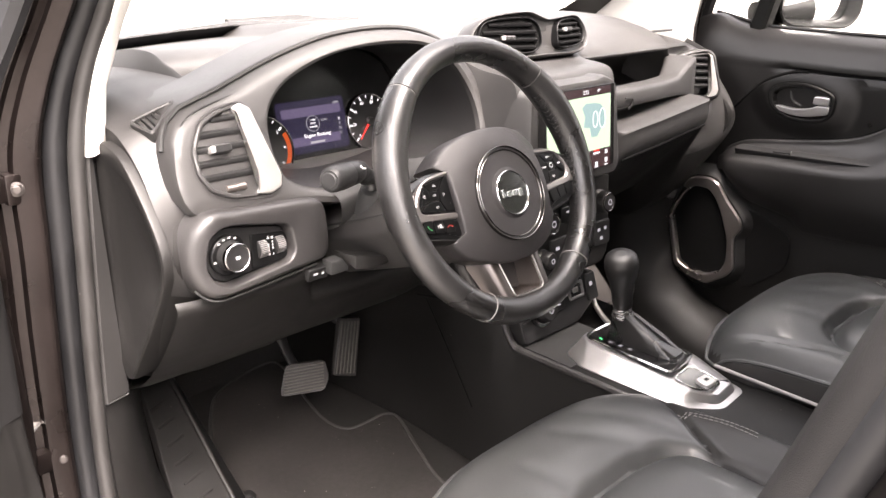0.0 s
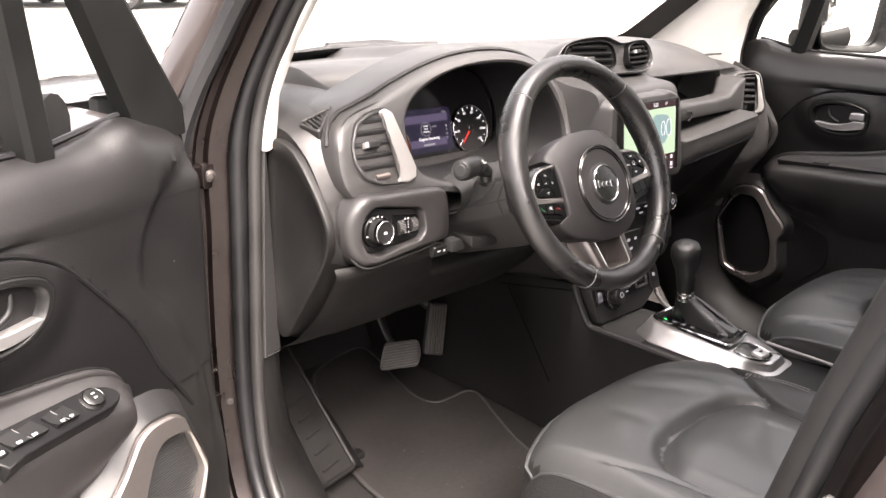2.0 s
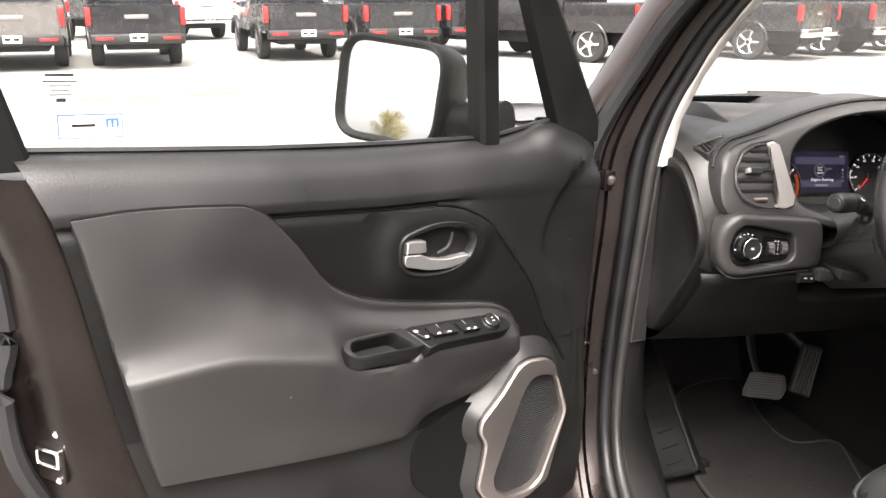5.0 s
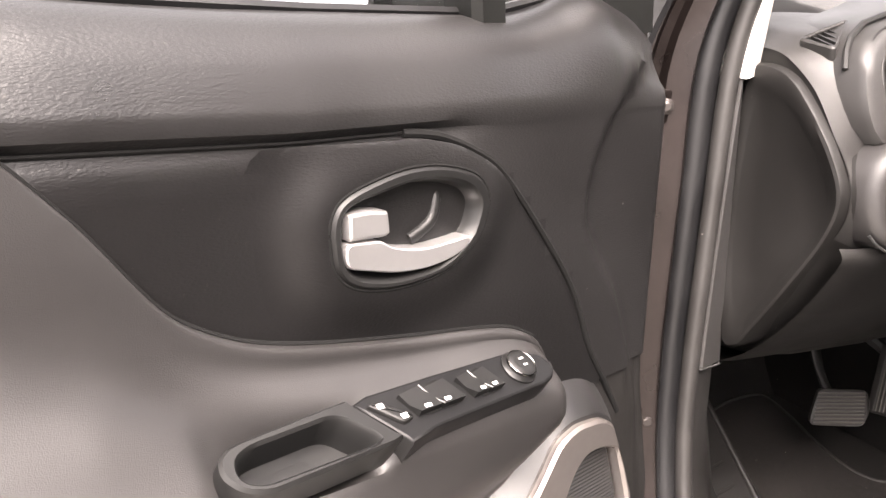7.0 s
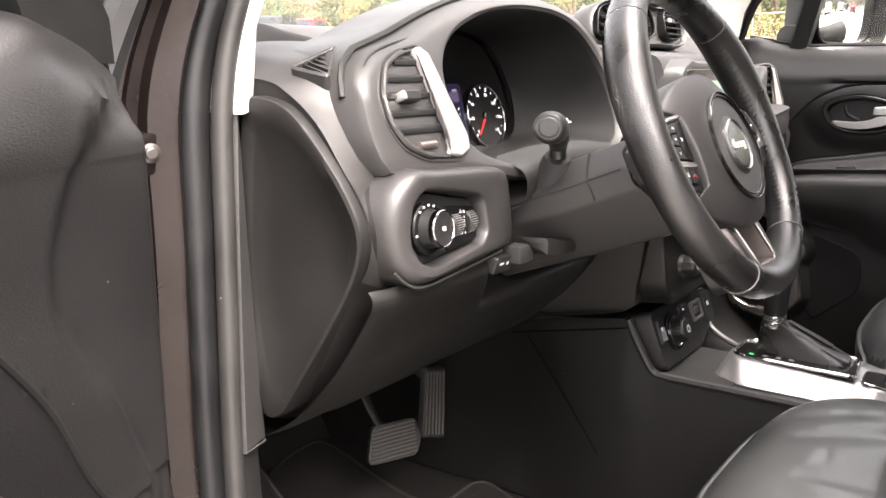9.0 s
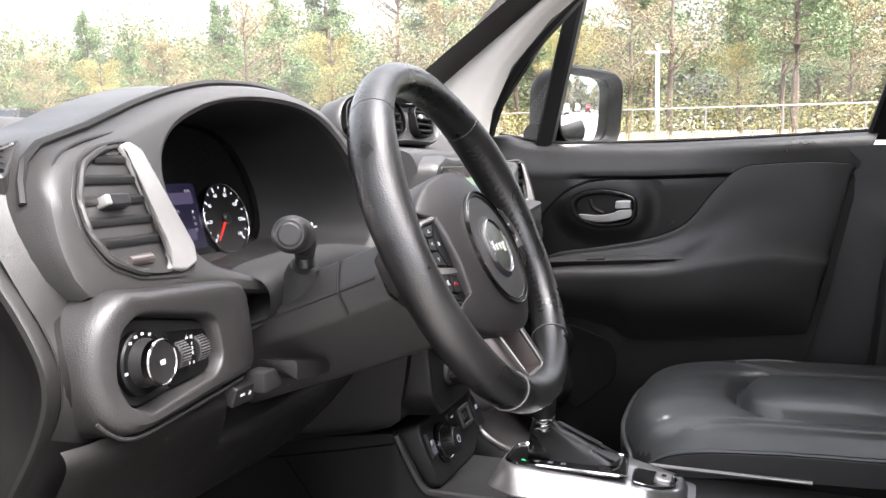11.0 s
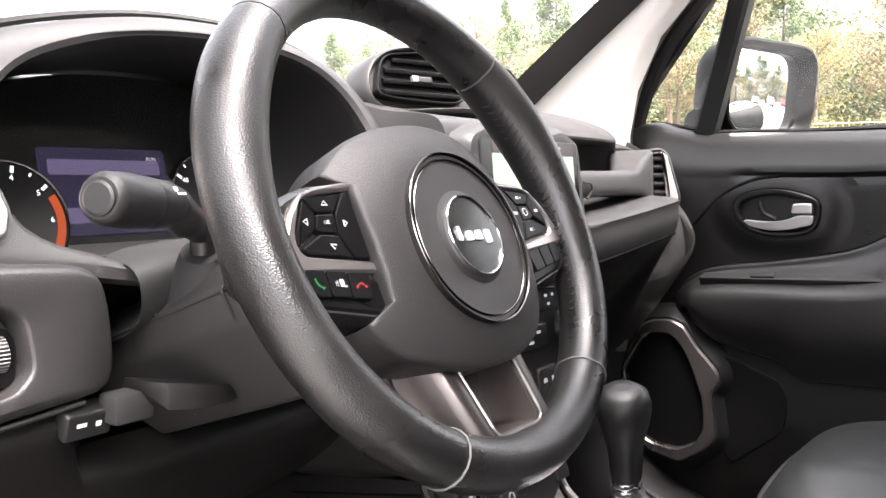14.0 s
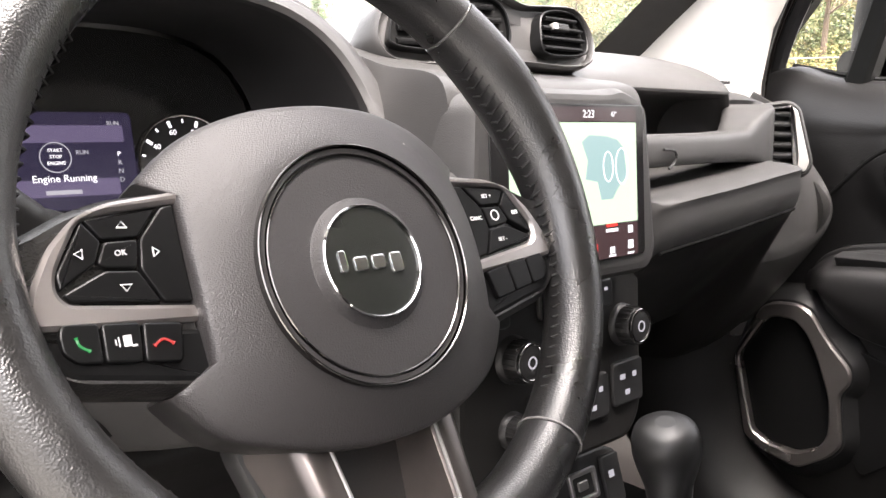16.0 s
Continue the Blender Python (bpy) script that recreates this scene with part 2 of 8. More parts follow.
# ---- building helpers ----
def part(name, bm, mat, parent=None, label="", smooth=38):
    """Links a bmesh, in world metres, as one mesh object under its thing."""
    bmesh.ops.recalc_face_normals(bm, faces=bm.faces)
    for f in bm.faces:
        f.smooth = len(f.verts) <= 6
    for e in bm.edges:
        if len(e.link_faces) == 2 and e.calc_face_angle(0) > radians(smooth):
            e.smooth = False
    me = bpy.data.meshes.new(name)
    bm.to_mesh(me)
    bm.free()
    me.materials.append(mat)
    ob = new(name, me)
    if parent is not None:
        ob.parent = parent
        ob.matrix_parent_inverse = BASES.get(parent.name, Matrix.Identity(4)).inverted()
        BASES[ob.name] = Matrix.Identity(4)
    else:
        BASES[ob.name] = Matrix.Identity(4)
    if label:
        tagged(ob, label)
    return ob


BASES = {}
# the car stands on a cross slope of three degrees; its things are laid out level and turned together
CAR = Matrix.Translation((-.33, 0, 1.08)) @ Matrix.Rotation(radians(3.0), 4, "Y") @ Matrix.Translation((.33, 0, -1.08))


def thing(name, at, label, category, group="", kind="", incar=True):
    """An Empty at a thing's base; its parts are laid in world metres."""
    ob = new(name)
    ob.empty_display_size = 0.05
    ob.matrix_basis = (CAR if incar else Matrix.Identity(4)) @ Matrix.Translation(at)
    BASES[ob.name] = Matrix.Translation(at)
    return tagged(ob, label, category, group, kind)


def flat(name, label, category, bm, mat, kind="", group="", incar=False):
    """A thing of one mesh."""
    ob = part(name, bm, mat)
    if incar:
        ob.matrix_basis = CAR
    return tagged(ob, label, category, group, kind)


def spline(pts, n=8, closed=False):
    """Catmull-Rom points through pts."""
    pts = [Vector(p) for p in pts]
    out, m = [], len(pts)
    for i in range(m if closed else m - 1):
        if closed:
            a, b, c, d = (pts[(i + k) % m] for k in (-1, 0, 1, 2))
        else:
            a, b, c, d = pts[max(i - 1, 0)], pts[i], pts[i + 1], pts[min(i + 2, m - 1)]
        for k in range(n):
            s = k / n
            out.append(0.5 * ((2 * b) + (c - a) * s + (2 * a - 5 * b + 4 * c - d) * s * s + (3 * b - a - 3 * c + d) * s ** 3))
    if not closed:
        out.append(pts[-1])
    return out


def rounded(pts, r, n=4):
    """A polygon with its corners rounded off."""
    pts = [Vector(p) for p in pts]
    out = []
    for i, p in enumerate(pts):
        a, b = pts[i - 1] - p, pts[(i + 1) % len(pts)] - p
        cut = min(r, a.length * 0.45, b.length * 0.45)
        s, e = p + a.normalized() * cut, p + b.normalized() * cut
        for k in range(n + 1):
            q = k / n
            out.append(s * (1 - q) ** 2 + p * 2 * q * (1 - q) + e * q * q)
    return out


def rect(w, h, r=0.0, n=4, cx=0.0, cy=0.0):
    pts = [(cx - w / 2, cy - h / 2), (cx + w / 2, cy - h / 2), (cx + w / 2, cy + h / 2), (cx - w / 2, cy + h / 2)]
    return rounded(pts, r, n) if r else [Vector(p) for p in pts]


def circle(r, n=32, cx=0.0, cy=0.0, sy=1.0):
    return [Vector((cx + r * math.cos(2 * math.pi * i / n), cy + sy * r * math.sin(2 * math.pi * i / n))) for i in range(n)]


def grow(pts, d):
    """A 2D outline moved outwards (anticlockwise outlines) by d."""
    out, m = [], len(pts)
    area = sum(pts[i - 1].x * pts[i].y - pts[i].x * pts[i - 1].y for i in range(m))
    s = 1 if area > 0 else -1
    for i in range(m):
        e = pts[(i + 1) % m] - pts[i - 1]
        nrm = Vector((e.y, -e.x))
        out.append(pts[i] + (nrm.normalized() * d * s if nrm.length > 1e-9 else nrm))
    return out


def loft(rings, closed=True, cap=(True, True), bm=None):
    """Skin over rings of equal count, each a list of world points."""
    bm = bm or bmesh.new()
    rows = [[bm.verts.new(p) for p in r] for r in rings]
    m = len(rows[0])
    for a, b in zip(rows, rows[1:]):
        for i in range(m if closed else m - 1):
            j = (i + 1) % m
            bm.faces.new((a[i], a[j], b[j], b[i]))
    if closed and cap[0]:
        bm.faces.new(list(reversed(rows[0])))
    if closed and cap[1]:
        bm.faces.new(rows[-1])
    return bm


def tube(path, r, seg=10, bm=None, squash=1.0, up=(0, 0, 1), cap=(True, True), closed=False):
    """A round bar along a path; r one radius or one for each point."""
    path = [Vector(p) for p in path]
    n = len(path)
    rad = r if isinstance(r, (list, tuple)) else [r] * n
    rings = []
    for i, p in enumerate(path):
        d = (path[(i + 1) % n] - path[i - 1]) if closed else (path[min(i + 1, n - 1)] - path[max(i - 1, 0)])
        d.normalize()
        s = d.cross(Vector(up))
        if s.length < 1e-4:
            s = d.cross(Vector((1, 0, 0)))
        s.normalize()
        v = s.cross(d)
        rings.append([p + s * rad[i] * math.cos(2 * math.pi * k / seg) + v * rad[i] * squash * math.sin(2 * math.pi * k / seg) for k in range(seg)])
    if closed:
        rings.append(rings[0])
        bm = loft(rings[:-1], True, (False, False), bm)
        bm.verts.ensure_lookup_table()
        vs = list(bm.verts)[-n * seg:]
        for k in range(seg):
            j = (k + 1) % seg
            bm.faces.new((vs[(n - 1) * seg + k], vs[(n - 1) * seg + j], vs[j], vs[k]))
        return bm
    return loft(rings, True, cap, bm)


class Plane:
    """A flat frame in space: at(a, b, c) is a to its right, b up it and c out of it."""

    def __init__(self, at, right, up):
        self.o, self.x = Vector(at), Vector(right).normalized()
        up = Vector(up)
        self.y = (up - self.x * up.dot(self.x)).normalized()
        self.z = self.x.cross(self.y)

    def at(self, a, b, c=0.0):
        return self.o + self.x * a + self.y * b + self.z * c

    def matrix(self, a=0, b=0, c=0):
        m = Matrix((self.x, self.y, self.z)).transposed().to_4x4()
        m.translation = self.at(a, b, c)
        return m


def plate(pl, outline, c0, c1, bevel=0.0015, bm=None, dome=0.0):
    """An outline pushed out from c0 to c1, its front edge softened."""
    inner = grow(outline, -bevel)
    rings = [[pl.at(p.x, p.y, c0) for p in outline], [pl.at(p.x, p.y, c1 - bevel) for p in outline],
             [pl.at(p.x, p.y, c1 - bevel * 0.3) for p in grow(outline, -bevel * 0.35)], [pl.at(p.x, p.y, c1) for p in inner]]
    if dome:
        mid = sum(inner, Vector((0, 0))) / len(inner)
        for k in (0.8, 0.55, 0.25):
            rings.append([pl.at(*(mid + (p - mid) * k), c1 + dome * (1 - k * k)) for p in inner])
    return loft(rings, True, (True, True), bm)


def frame_ring(pl, outer, inner, c0, c1, bevel=0.0015, bm=None, back=None):
    """A rim between two outlines of equal count."""
    back = c0 if back is None else back
    rings = [[pl.at(p.x, p.y, c0) for p in outer], [pl.at(p.x, p.y, c1 - bevel) for p in outer], [pl.at(p.x, p.y, c1) for p in grow(outer, -bevel)],
             [pl.at(p.x, p.y, c1) for p in grow(inner, bevel)], [pl.at(p.x, p.y, c1 - bevel) for p in inner], [pl.at(p.x, p.y, back) for p in inner]]
    return loft(rings, True, (False, False), bm)


def box(lo, hi, bevel=0.0, bm=None, seg=2):
    own = bmesh.new()
    bmesh.ops.create_cube(own, size=1)
    lo, hi = Vector(lo), Vector(hi)
    for v in own.verts:
        v.co = Vector((lo[i] + (hi[i] - lo[i]) * (v.co[i] + 0.5) for i in range(3)))
    if bevel:
        bmesh.ops.bevel(own, geom=own.edges[:], offset=bevel, segments=seg, affect="EDGES", profile=0.5)
    return merged(own, bm)


def merged(own, bm):
    if bm is None:
        return own
    me = bpy.data.meshes.new("tmp")
    own.to_mesh(me)
    own.free()
    bm.from_mesh(me)
    bpy.data.meshes.remove(me)
    return bm


def turned(pl, profile, n=32, bm=None, cx=0.0, cy=0.0):
    """A turned body on the plane's axis; profile rows of (radius, height)."""
    return loft([[pl.at(cx + r * math.cos(2 * math.pi * k / n), cy + r * math.sin(2 * math.pi * k / n), h) for k in range(n)] for r, h in profile], True, (True, True), bm)


def text(name, words, pl, a, b, c, size, mat, parent=None, align="CENTER", label="", depth=0.0002):
    cu = bpy.data.curves.new(name, "FONT")
    cu.body, cu.size, cu.align_x, cu.align_y, cu.extrude = words, size, align, "CENTER", depth
    cu.resolution_u = 2
    tmp = bpy.data.objects.new("tmp", cu)
    scene.collection.objects.link(tmp)
    me = bpy.data.meshes.new_from_object(tmp.evaluated_get(bpy.context.evaluated_depsgraph_get()))
    bpy.data.objects.remove(tmp)
    me.transform(pl.matrix(a, b, c))
    bm = bmesh.new()
    bm.from_mesh(me)
    bpy.data.meshes.remove(me)
    return part(name, bm, mat, parent, label)


def bars(pl, rows, c, bm=None):
    """Plain bars in place of writing; rows of (a, b, width, height)."""
    bm = bm or bmesh.new()
    for a, b, w, h in rows:
        vs = [bm.verts.new(pl.at(a + x * w / 2, b + y * h / 2, c)) for x, y in ((-1, -1), (1, -1), (1, 1), (-1, 1))]
        bm.faces.new(vs)
    return bm


def sample(outline, n, centre):
    """n points of a closed 2D outline at even turns round a centre."""
    c = Vector(centre)
    out = []
    m = len(outline)
    for k in range(n):
        a = 2 * math.pi * k / n
        d = Vector((math.cos(a), math.sin(a)))
        best = None
        for i in range(m):
            p, q = outline[i - 1] - c, outline[i] - c
            e = q - p
            den = d.x * e.y - d.y * e.x
            if abs(den) < 1e-12:
                continue
            t = (p.x * e.y - p.y * e.x) / den
            u = (p.x * d.y - p.y * d.x) / den
            if t > 0 and -1e-6 <= u <= 1 + 1e-6 and (best is None or t > best):
                best = t
        out.append(c + d * (best or 0.0))
    return out


def outline2(pts, n=6, closed=True):
    return [Vector((p.x, p.y)) for p in spline([(*p, 0) for p in pts], n, closed)]


def stitches(path, lift, mat, parent, name="stitching", step=0.006, length=0.004, r=0.0006):
    """A row of short threads along a path."""
    path = [Vector(p) for p in path]
    bm, run, want = bmesh.new(), 0.0, 0.0
    for p, q in zip(path, path[1:]):
        d = q - p
        L = d.length
        if L < 1e-6:
            continue
        while want < run + L:
            s = p + d * ((want - run) / L)
            e = s + d.normalized() * length
            tube([s + Vector(lift), (s + e) / 2 + Vector(lift) * 1.4, e + Vector(lift)], r, 5, bm)
            want += step
        run += L
    return part(name, bm, mat, parent)


# ---- dashboard ----
dashboard = thing("dashboard", (0, 0.35, 0.78), "dark grey soft-touch car dashboard with a long top pad", "dashboard")
SIDE = [(.86, 1.160), (.62, 1.195), (.44, 1.205), (.35, 1.198), (.30, 1.187), (.268, 1.168), (.245, 1.12), (.232, 1.085), (.230, 1.062), (.228, 1.035), (.224, .992), (.228, .962), (.255, .90), (.31, .83), (.37, .79), (.50, .78)]
SIDE_END = [(.80, 1.12), (.60, 1.150), (.46, 1.155), (.375, 1.153), (.335, 1.150), (.308, 1.140), (.270, 1.112), (.238, 1.07), (.224, 1.052), (.212, 1.03), (.208, 1.0), (.22, .97), (.26, .91), (.31, .85), (.36, .81), (.50, .80)]
NICHE = [(.86, 1.170), (.62, 1.205), (.52, 1.215), (.47, 1.205), (.455, 1.18), (.445, 1.13), (.43, 1.08), (.34, 1.042), (.28, 1.034), (.30, 1.015), (.34, .985), (.35, .96), (.35, .90), (.36, .84), (.38, .79), (.50, .78)]
STACK = [(.86, 1.170), (.62, 1.205), (.46, 1.205), (.38, 1.195), (.31, 1.180), (.25, 1.165), (.20, 1.160), (.178, 1.150), (.170, 1.12), (.170, 1.06), (.172, .99), (.178, .96), (.188, .89), (.198, .83), (.215, .79), (.35, .76)]
SHELF = [(.86, 1.160), (.62, 1.195), (.44, 1.200), (.34, 1.186), (.29, 1.170), (.266, 1.155), (.268, 1.142), (.345, 1.130), (.355, 1.045), (.175, 1.034), (.155, 1.018), (.160, .978), (.20, .93), (.27, .85), (.34, .80), (.50, .78)]


def lift(rows, d):
    return [(y, z + d) for y, z in rows]


SIDE, STACK, SHELF = lift(SIDE, -.014), lift(STACK, .020), lift(SHELF, .030)
SHELF_M, SHELF_R = ([(y, z + (d if k >= 8 else 0)) for k, (y, z) in enumerate(SHELF)] for d in (.011, .027))
SIDE_R = [(y + (.034 if 1.03 < z < 1.16 else 0), z) for y, z in SIDE]
COVE = NICHE[:7] + [(.42, 1.045)] + SIDE[8:]


def dash_rows():
    def mix(q):
        return [(a * q + c * (1 - q), b * q + d * (1 - q)) for (a, b), (c, d) in zip(SIDE_END, SIDE)]

    rows = [(-.690, SIDE_END), (-.678, mix(.78)), (-.658, mix(.42)), (-.620, mix(.12)), (-.59, SIDE), (-.556, SIDE),
            (-.546, COVE), (-.475, COVE), (-.462, NICHE), (-.33, NICHE), (-.155, NICHE), (-.125, STACK), (0, STACK), (.135, STACK), (.16, SHELF), (.30, SHELF_M), (.46, SHELF_R), (.52, SIDE_R), (.59, SIDE_R)]
    rows += [(.620, mix(.12)), (.658, mix(.42)), (.678, mix(.78)), (.690, SIDE_END)]
    out = []
    for (xa, pa), (xb, pb) in zip(rows, rows[1:]):
        for k in range(3):
            s = k / 3
            out.append((xa + (xb - xa) * s, [(a + (c - a) * s, b + (d - b) * s) for (a, b), (c, d) in zip(pa, pb)]))
    return out + [rows[-1]]


_rings = []
for x, prof in dash_rows():
    reach = (.70 + .27 * (1 - (x / .72) ** 2)) - .62
    prof = [(.62 + (y - .62) / .24 * reach, z) if y > .63 else (y, z) for y, z in prof]
    curve = spline([(x, y, z) for y, z in prof], 4)
    _rings.append(curve)
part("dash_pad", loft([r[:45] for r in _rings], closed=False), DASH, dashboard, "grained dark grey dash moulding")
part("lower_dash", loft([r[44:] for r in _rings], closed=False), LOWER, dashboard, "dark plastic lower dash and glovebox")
for s in (-1, 1):
    bm = bmesh.new()
    bm.faces.new([bm.verts.new(Vector((s * .6885, p.y, p.z))) for p in _rings[0]])
    part("dash_end", bm, LOWER, dashboard, "dark end of the dash moulding")
    rim = outline2([(.360, 1.118), (.345, 1.136), (.300, 1.127), (.261, 1.094), (.225, 1.050), (.209, 1.012), (.221, .970), (.259, .910), (.304, .846), (.330, .815), (.356, .825), (.372, .95), (.368, 1.06)], 4)
    pl = Plane((s * .694, 0, 0), (0, s, 0), (0, 0, 1))
    o2 = [Vector((s * p.x, p.y)) for p in rim]
    cap = part("end_cap", loft([[pl.at(q.x, q.y, c) for q in [Vector((s * .300, .98)) + (v - Vector((s * .300, .98))) * g for v in o2]] for g, c in ((1.0, -.03), (1.0, .002), (.985, .006), (.95, .0075), (.80, .003), (.77, .0015), (.4, .001))]), LOWER, dashboard, "dark plastic end panel of the dashboard")

# brow and instrument opening
OUT = outline2([(-.668, 1.10), (-.664, 1.15), (-.640, 1.186), (-.575, 1.203), (-.50, 1.224), (-.43, 1.239), (-.36, 1.247), (-.28, 1.246), (-.21, 1.234), (-.155, 1.205), (-.122, 1.15), (-.120, 1.08), (-.15, 1.040),
                (-.25, 1.034), (-.40, 1.038), (-.495, 1.056), (-.58, 1.070), (-.645, 1.074)], 5)
INN = outline2([(-.527, 1.12), (-.522, 1.168), (-.492, 1.199), (-.44, 1.218), (-.38, 1.229), (-.30, 1.230), (-.22, 1.219), (-.172, 1.190), (-.147, 1.14), (-.147, 1.09), (-.17, 1.058), (-.25, 1.048), (-.40, 1.052), (-.478, 1.073), (-.515, 1.092)], 5)


OUT = [Vector((p.x, p.y + .0524 * (p.x + .33))) for p in OUT]
INN = [Vector((p.x, p.y + .0524 * (p.x + .33))) for p in INN]


def brow_y(z):
    return 0.205 + (z - 1.06) * 0.42


MIDC = (-.345, 1.13)
_o, _i = sample(OUT, 120, MIDC), sample(INN, 120, MIDC)
_deep = [Vector(MIDC) + (p - Vector(MIDC)) * 0.90 for p in _i]
rings = []
rings.append([(p.x, .47 if p.y > 1.1 else .30, p.y - (.035 if p.y > 1.1 else 0)) for p in _o])
rings.append([(p.x, brow_y(p.y) + .12, p.y + (.004 if p.y > 1.15 else 0)) for p in _o])
rings.append([(p.x, brow_y(p.y) + .012, p.y) for p in _o])
rings.append([(p.x, brow_y(p.y) + .003, p.y) for p in grow(_o, -.004)])
rings.append([(p.x, brow_y(p.y), p.y) for p in grow(_o, -.012)])
rings.append([(p.x, brow_y(p.y), p.y) for p in grow(_i, .006)])
rings.append([(p.x, brow_y(p.y) + .004, p.y) for p in grow(_i, .001)])
rings.append([(p.x, brow_y(p.y) + .014, p.y) for p in _i])
part("brow", loft([[Vector(p) for p in r] for r in rings], True, (False, False)), DASH, dashboard, "grey brow round the vent and the instruments")
part("instrument_hood", loft([[Vector((p.x, brow_y(p.y) + .013, p.y)) for p in _i], [Vector((p.x, .335, MIDC[1] + (p.y - MIDC[1]) * .97 - .004)) for p in _i], [Vector((p.x, .385 + (p.y - 1.113) * .25, p.y - .008)) for p in _deep]], True, (False, False)), BLACK, dashboard, "black tunnel of the instrument hood")
_seam = [Vector((p.x, brow_y(p.y) + .022, p.y + .0015)) for p in _o if p.y > 1.12]
_seam.sort(key=lambda v: math.atan2(v.z - 1.0, v.x + .35), reverse=True)
part("brow_seam", tube([v + Vector((0, .004, .0025)) for v in _seam], .0036, 6), SHADOW, dashboard)

gait = []
for k in range(15):
    x = -.456 + .27 * k / 14
    e = math.sin(math.pi * k / 14) ** .5 if 0 < k < 14 else 0.0
    gait.append([Vector((x, y, z + .012 * e)) for y, z in ((.235, 1.058), (.205, 1.056), (.190, 1.048), (.186, 1.032), (.194, 1.012), (.235, .995))])
part("column_gaiter", loft([spline(r, 3) for r in gait], closed=False), SHADOW, dashboard, "black soft gaiter over the column")

# instrument cluster
cluster = thing("instrument_cluster", (-.335, .352, 1.06), "lit instrument cluster with a speedometer, dials and a purple centre display", "instruments")
CLN = Plane((-.335, .394, 1.113), (1, 0, 0), (0, 0.25, 1))
part("face", plate(CLN, outline2([(p.x + .335, p.y - 1.113 - .008) for p in _deep[::4]], 2), -.004, 0, .001), GLOSSBLACK, cluster)
DISPLAY = glowing("display_glow", (0.10, 0.08, 0.20), 0.022)
BAND = glowing("display_band_glow", (0.14, 0.115, 0.21), 0.085)
LIT = glowing("white_glow", (0.9, 0.9, 0.95), 0.16)
DIM = glowing("dim_glow", (0.45, 0.45, 0.5), 0.10)
ORANGE = glowing("orange_glow", (1.0, 0.16, 0.03), 0.05)
RED = glowing("red_glow", (1.0, 0.05, 0.04), 0.15)
GREEN = glowing("green_glow", (0.05, 0.9, 0.25), 0.3)
part("display", plate(CLN, rect(.128, .080, .006, cx=-.012, cy=-.012), 0, .0015, .0005), DISPLAY, cluster, "purple-black driver display")
part("display_band", plate(CLN, rect(.112, .014, .002, cx=-.012, cy=.010), .001, .0019, .0002), BAND, cluster)
part("display_band", plate(CLN, rect(.108, .014, .002, cx=-.018, cy=-.034), .001, .0019, .0002), BAND, cluster)
text("readout", "Engine Running", CLN, -.008, -.0265, .0024, .0082, LIT, cluster)
text("readout", "RUN", CLN, .036, .0185, .0024, .0050, DIM, cluster)
text("readout", "RUN", CLN, .008, -.0055, .0024, .0050, DIM, cluster)
for k, letter in enumerate("PRND"):
    text("gear_letter", letter, CLN, .038, -.0075 - .0072 * k, .0024, .0058, LIT if k == 0 else DIM, cluster)
part("start_ring", frame_ring(CLN, circle(.0125, 32, -.013, -.009), circle(.0117, 32, -.013, -.009), .0016, .0022, .0002), DIM, cluster)
for k, word in enumerate(("START", "STOP", "ENGINE")):
    text("start_text", word, CLN, -.013, -.0035 - .0052 * k, .0024, .0040, LIT, cluster)
part("odometer_mark", bars(CLN, [(-.010, -.0375, .028, .0035)], .0024), DIM, cluster)


def dial(cx, cy, r, numbers, start, sweep, needle, needle_mat, arc_mat, name):
    d = part(name, frame_ring(CLN, circle(r, 48, cx, cy), circle(r - .0022, 48, cx, cy), .0005, .006, .0008), DARKCHROME, cluster, "chrome-ringed round dial")
    part("dial_face", plate(CLN, circle(r - .002, 48, cx, cy), 0, .0022, .0003), SHADOW, d)
    bm = bmesh.new()
    for k in range(len(numbers) * 2 - 1):
        a = radians(start - sweep * k / (2 * len(numbers) - 2))
        w = .0009 if k % 2 else .0015
        ln = .0035 if k % 2 else .006
        u, v = Vector((math.cos(a), math.sin(a))), Vector((-math.sin(a), math.cos(a)))
        q = Vector((cx, cy))
        pts = [q + u * (r - .004) + v * w, q + u * (r - .004) - v * w, q + u * (r - .004 - ln) - v * w, q + u * (r - .004 - ln) + v * w]
        bm.faces.new([bm.verts.new(CLN.at(p.x, p.y, .0028)) for p in pts])
    part("scale_marks", bm, LIT, d)
    for k, word in enumerate(numbers):
        a = radians(start - sweep * k / (len(numbers) - 1))
        text("scale_number", word, CLN, cx + math.cos(a) * (r - .0145), cy + math.sin(a) * (r - .0145), .0028, .0070, LIT, d)
    a = radians(needle)
    tip, root = Vector((cx, cy)) + Vector((math.cos(a), math.sin(a))) * (r * .78), Vector((cx, cy))
    part("needle", tube([CLN.at(*root, .004), CLN.at(*tip, .004)], [.0022, .0008], 6), needle_mat, d, "red pointer")
    part("needle_hub", turned(CLN, [(.007, .002), (.007, .006), (.005, .008)], 20, None, cx, cy), BLACK, d)
    return d


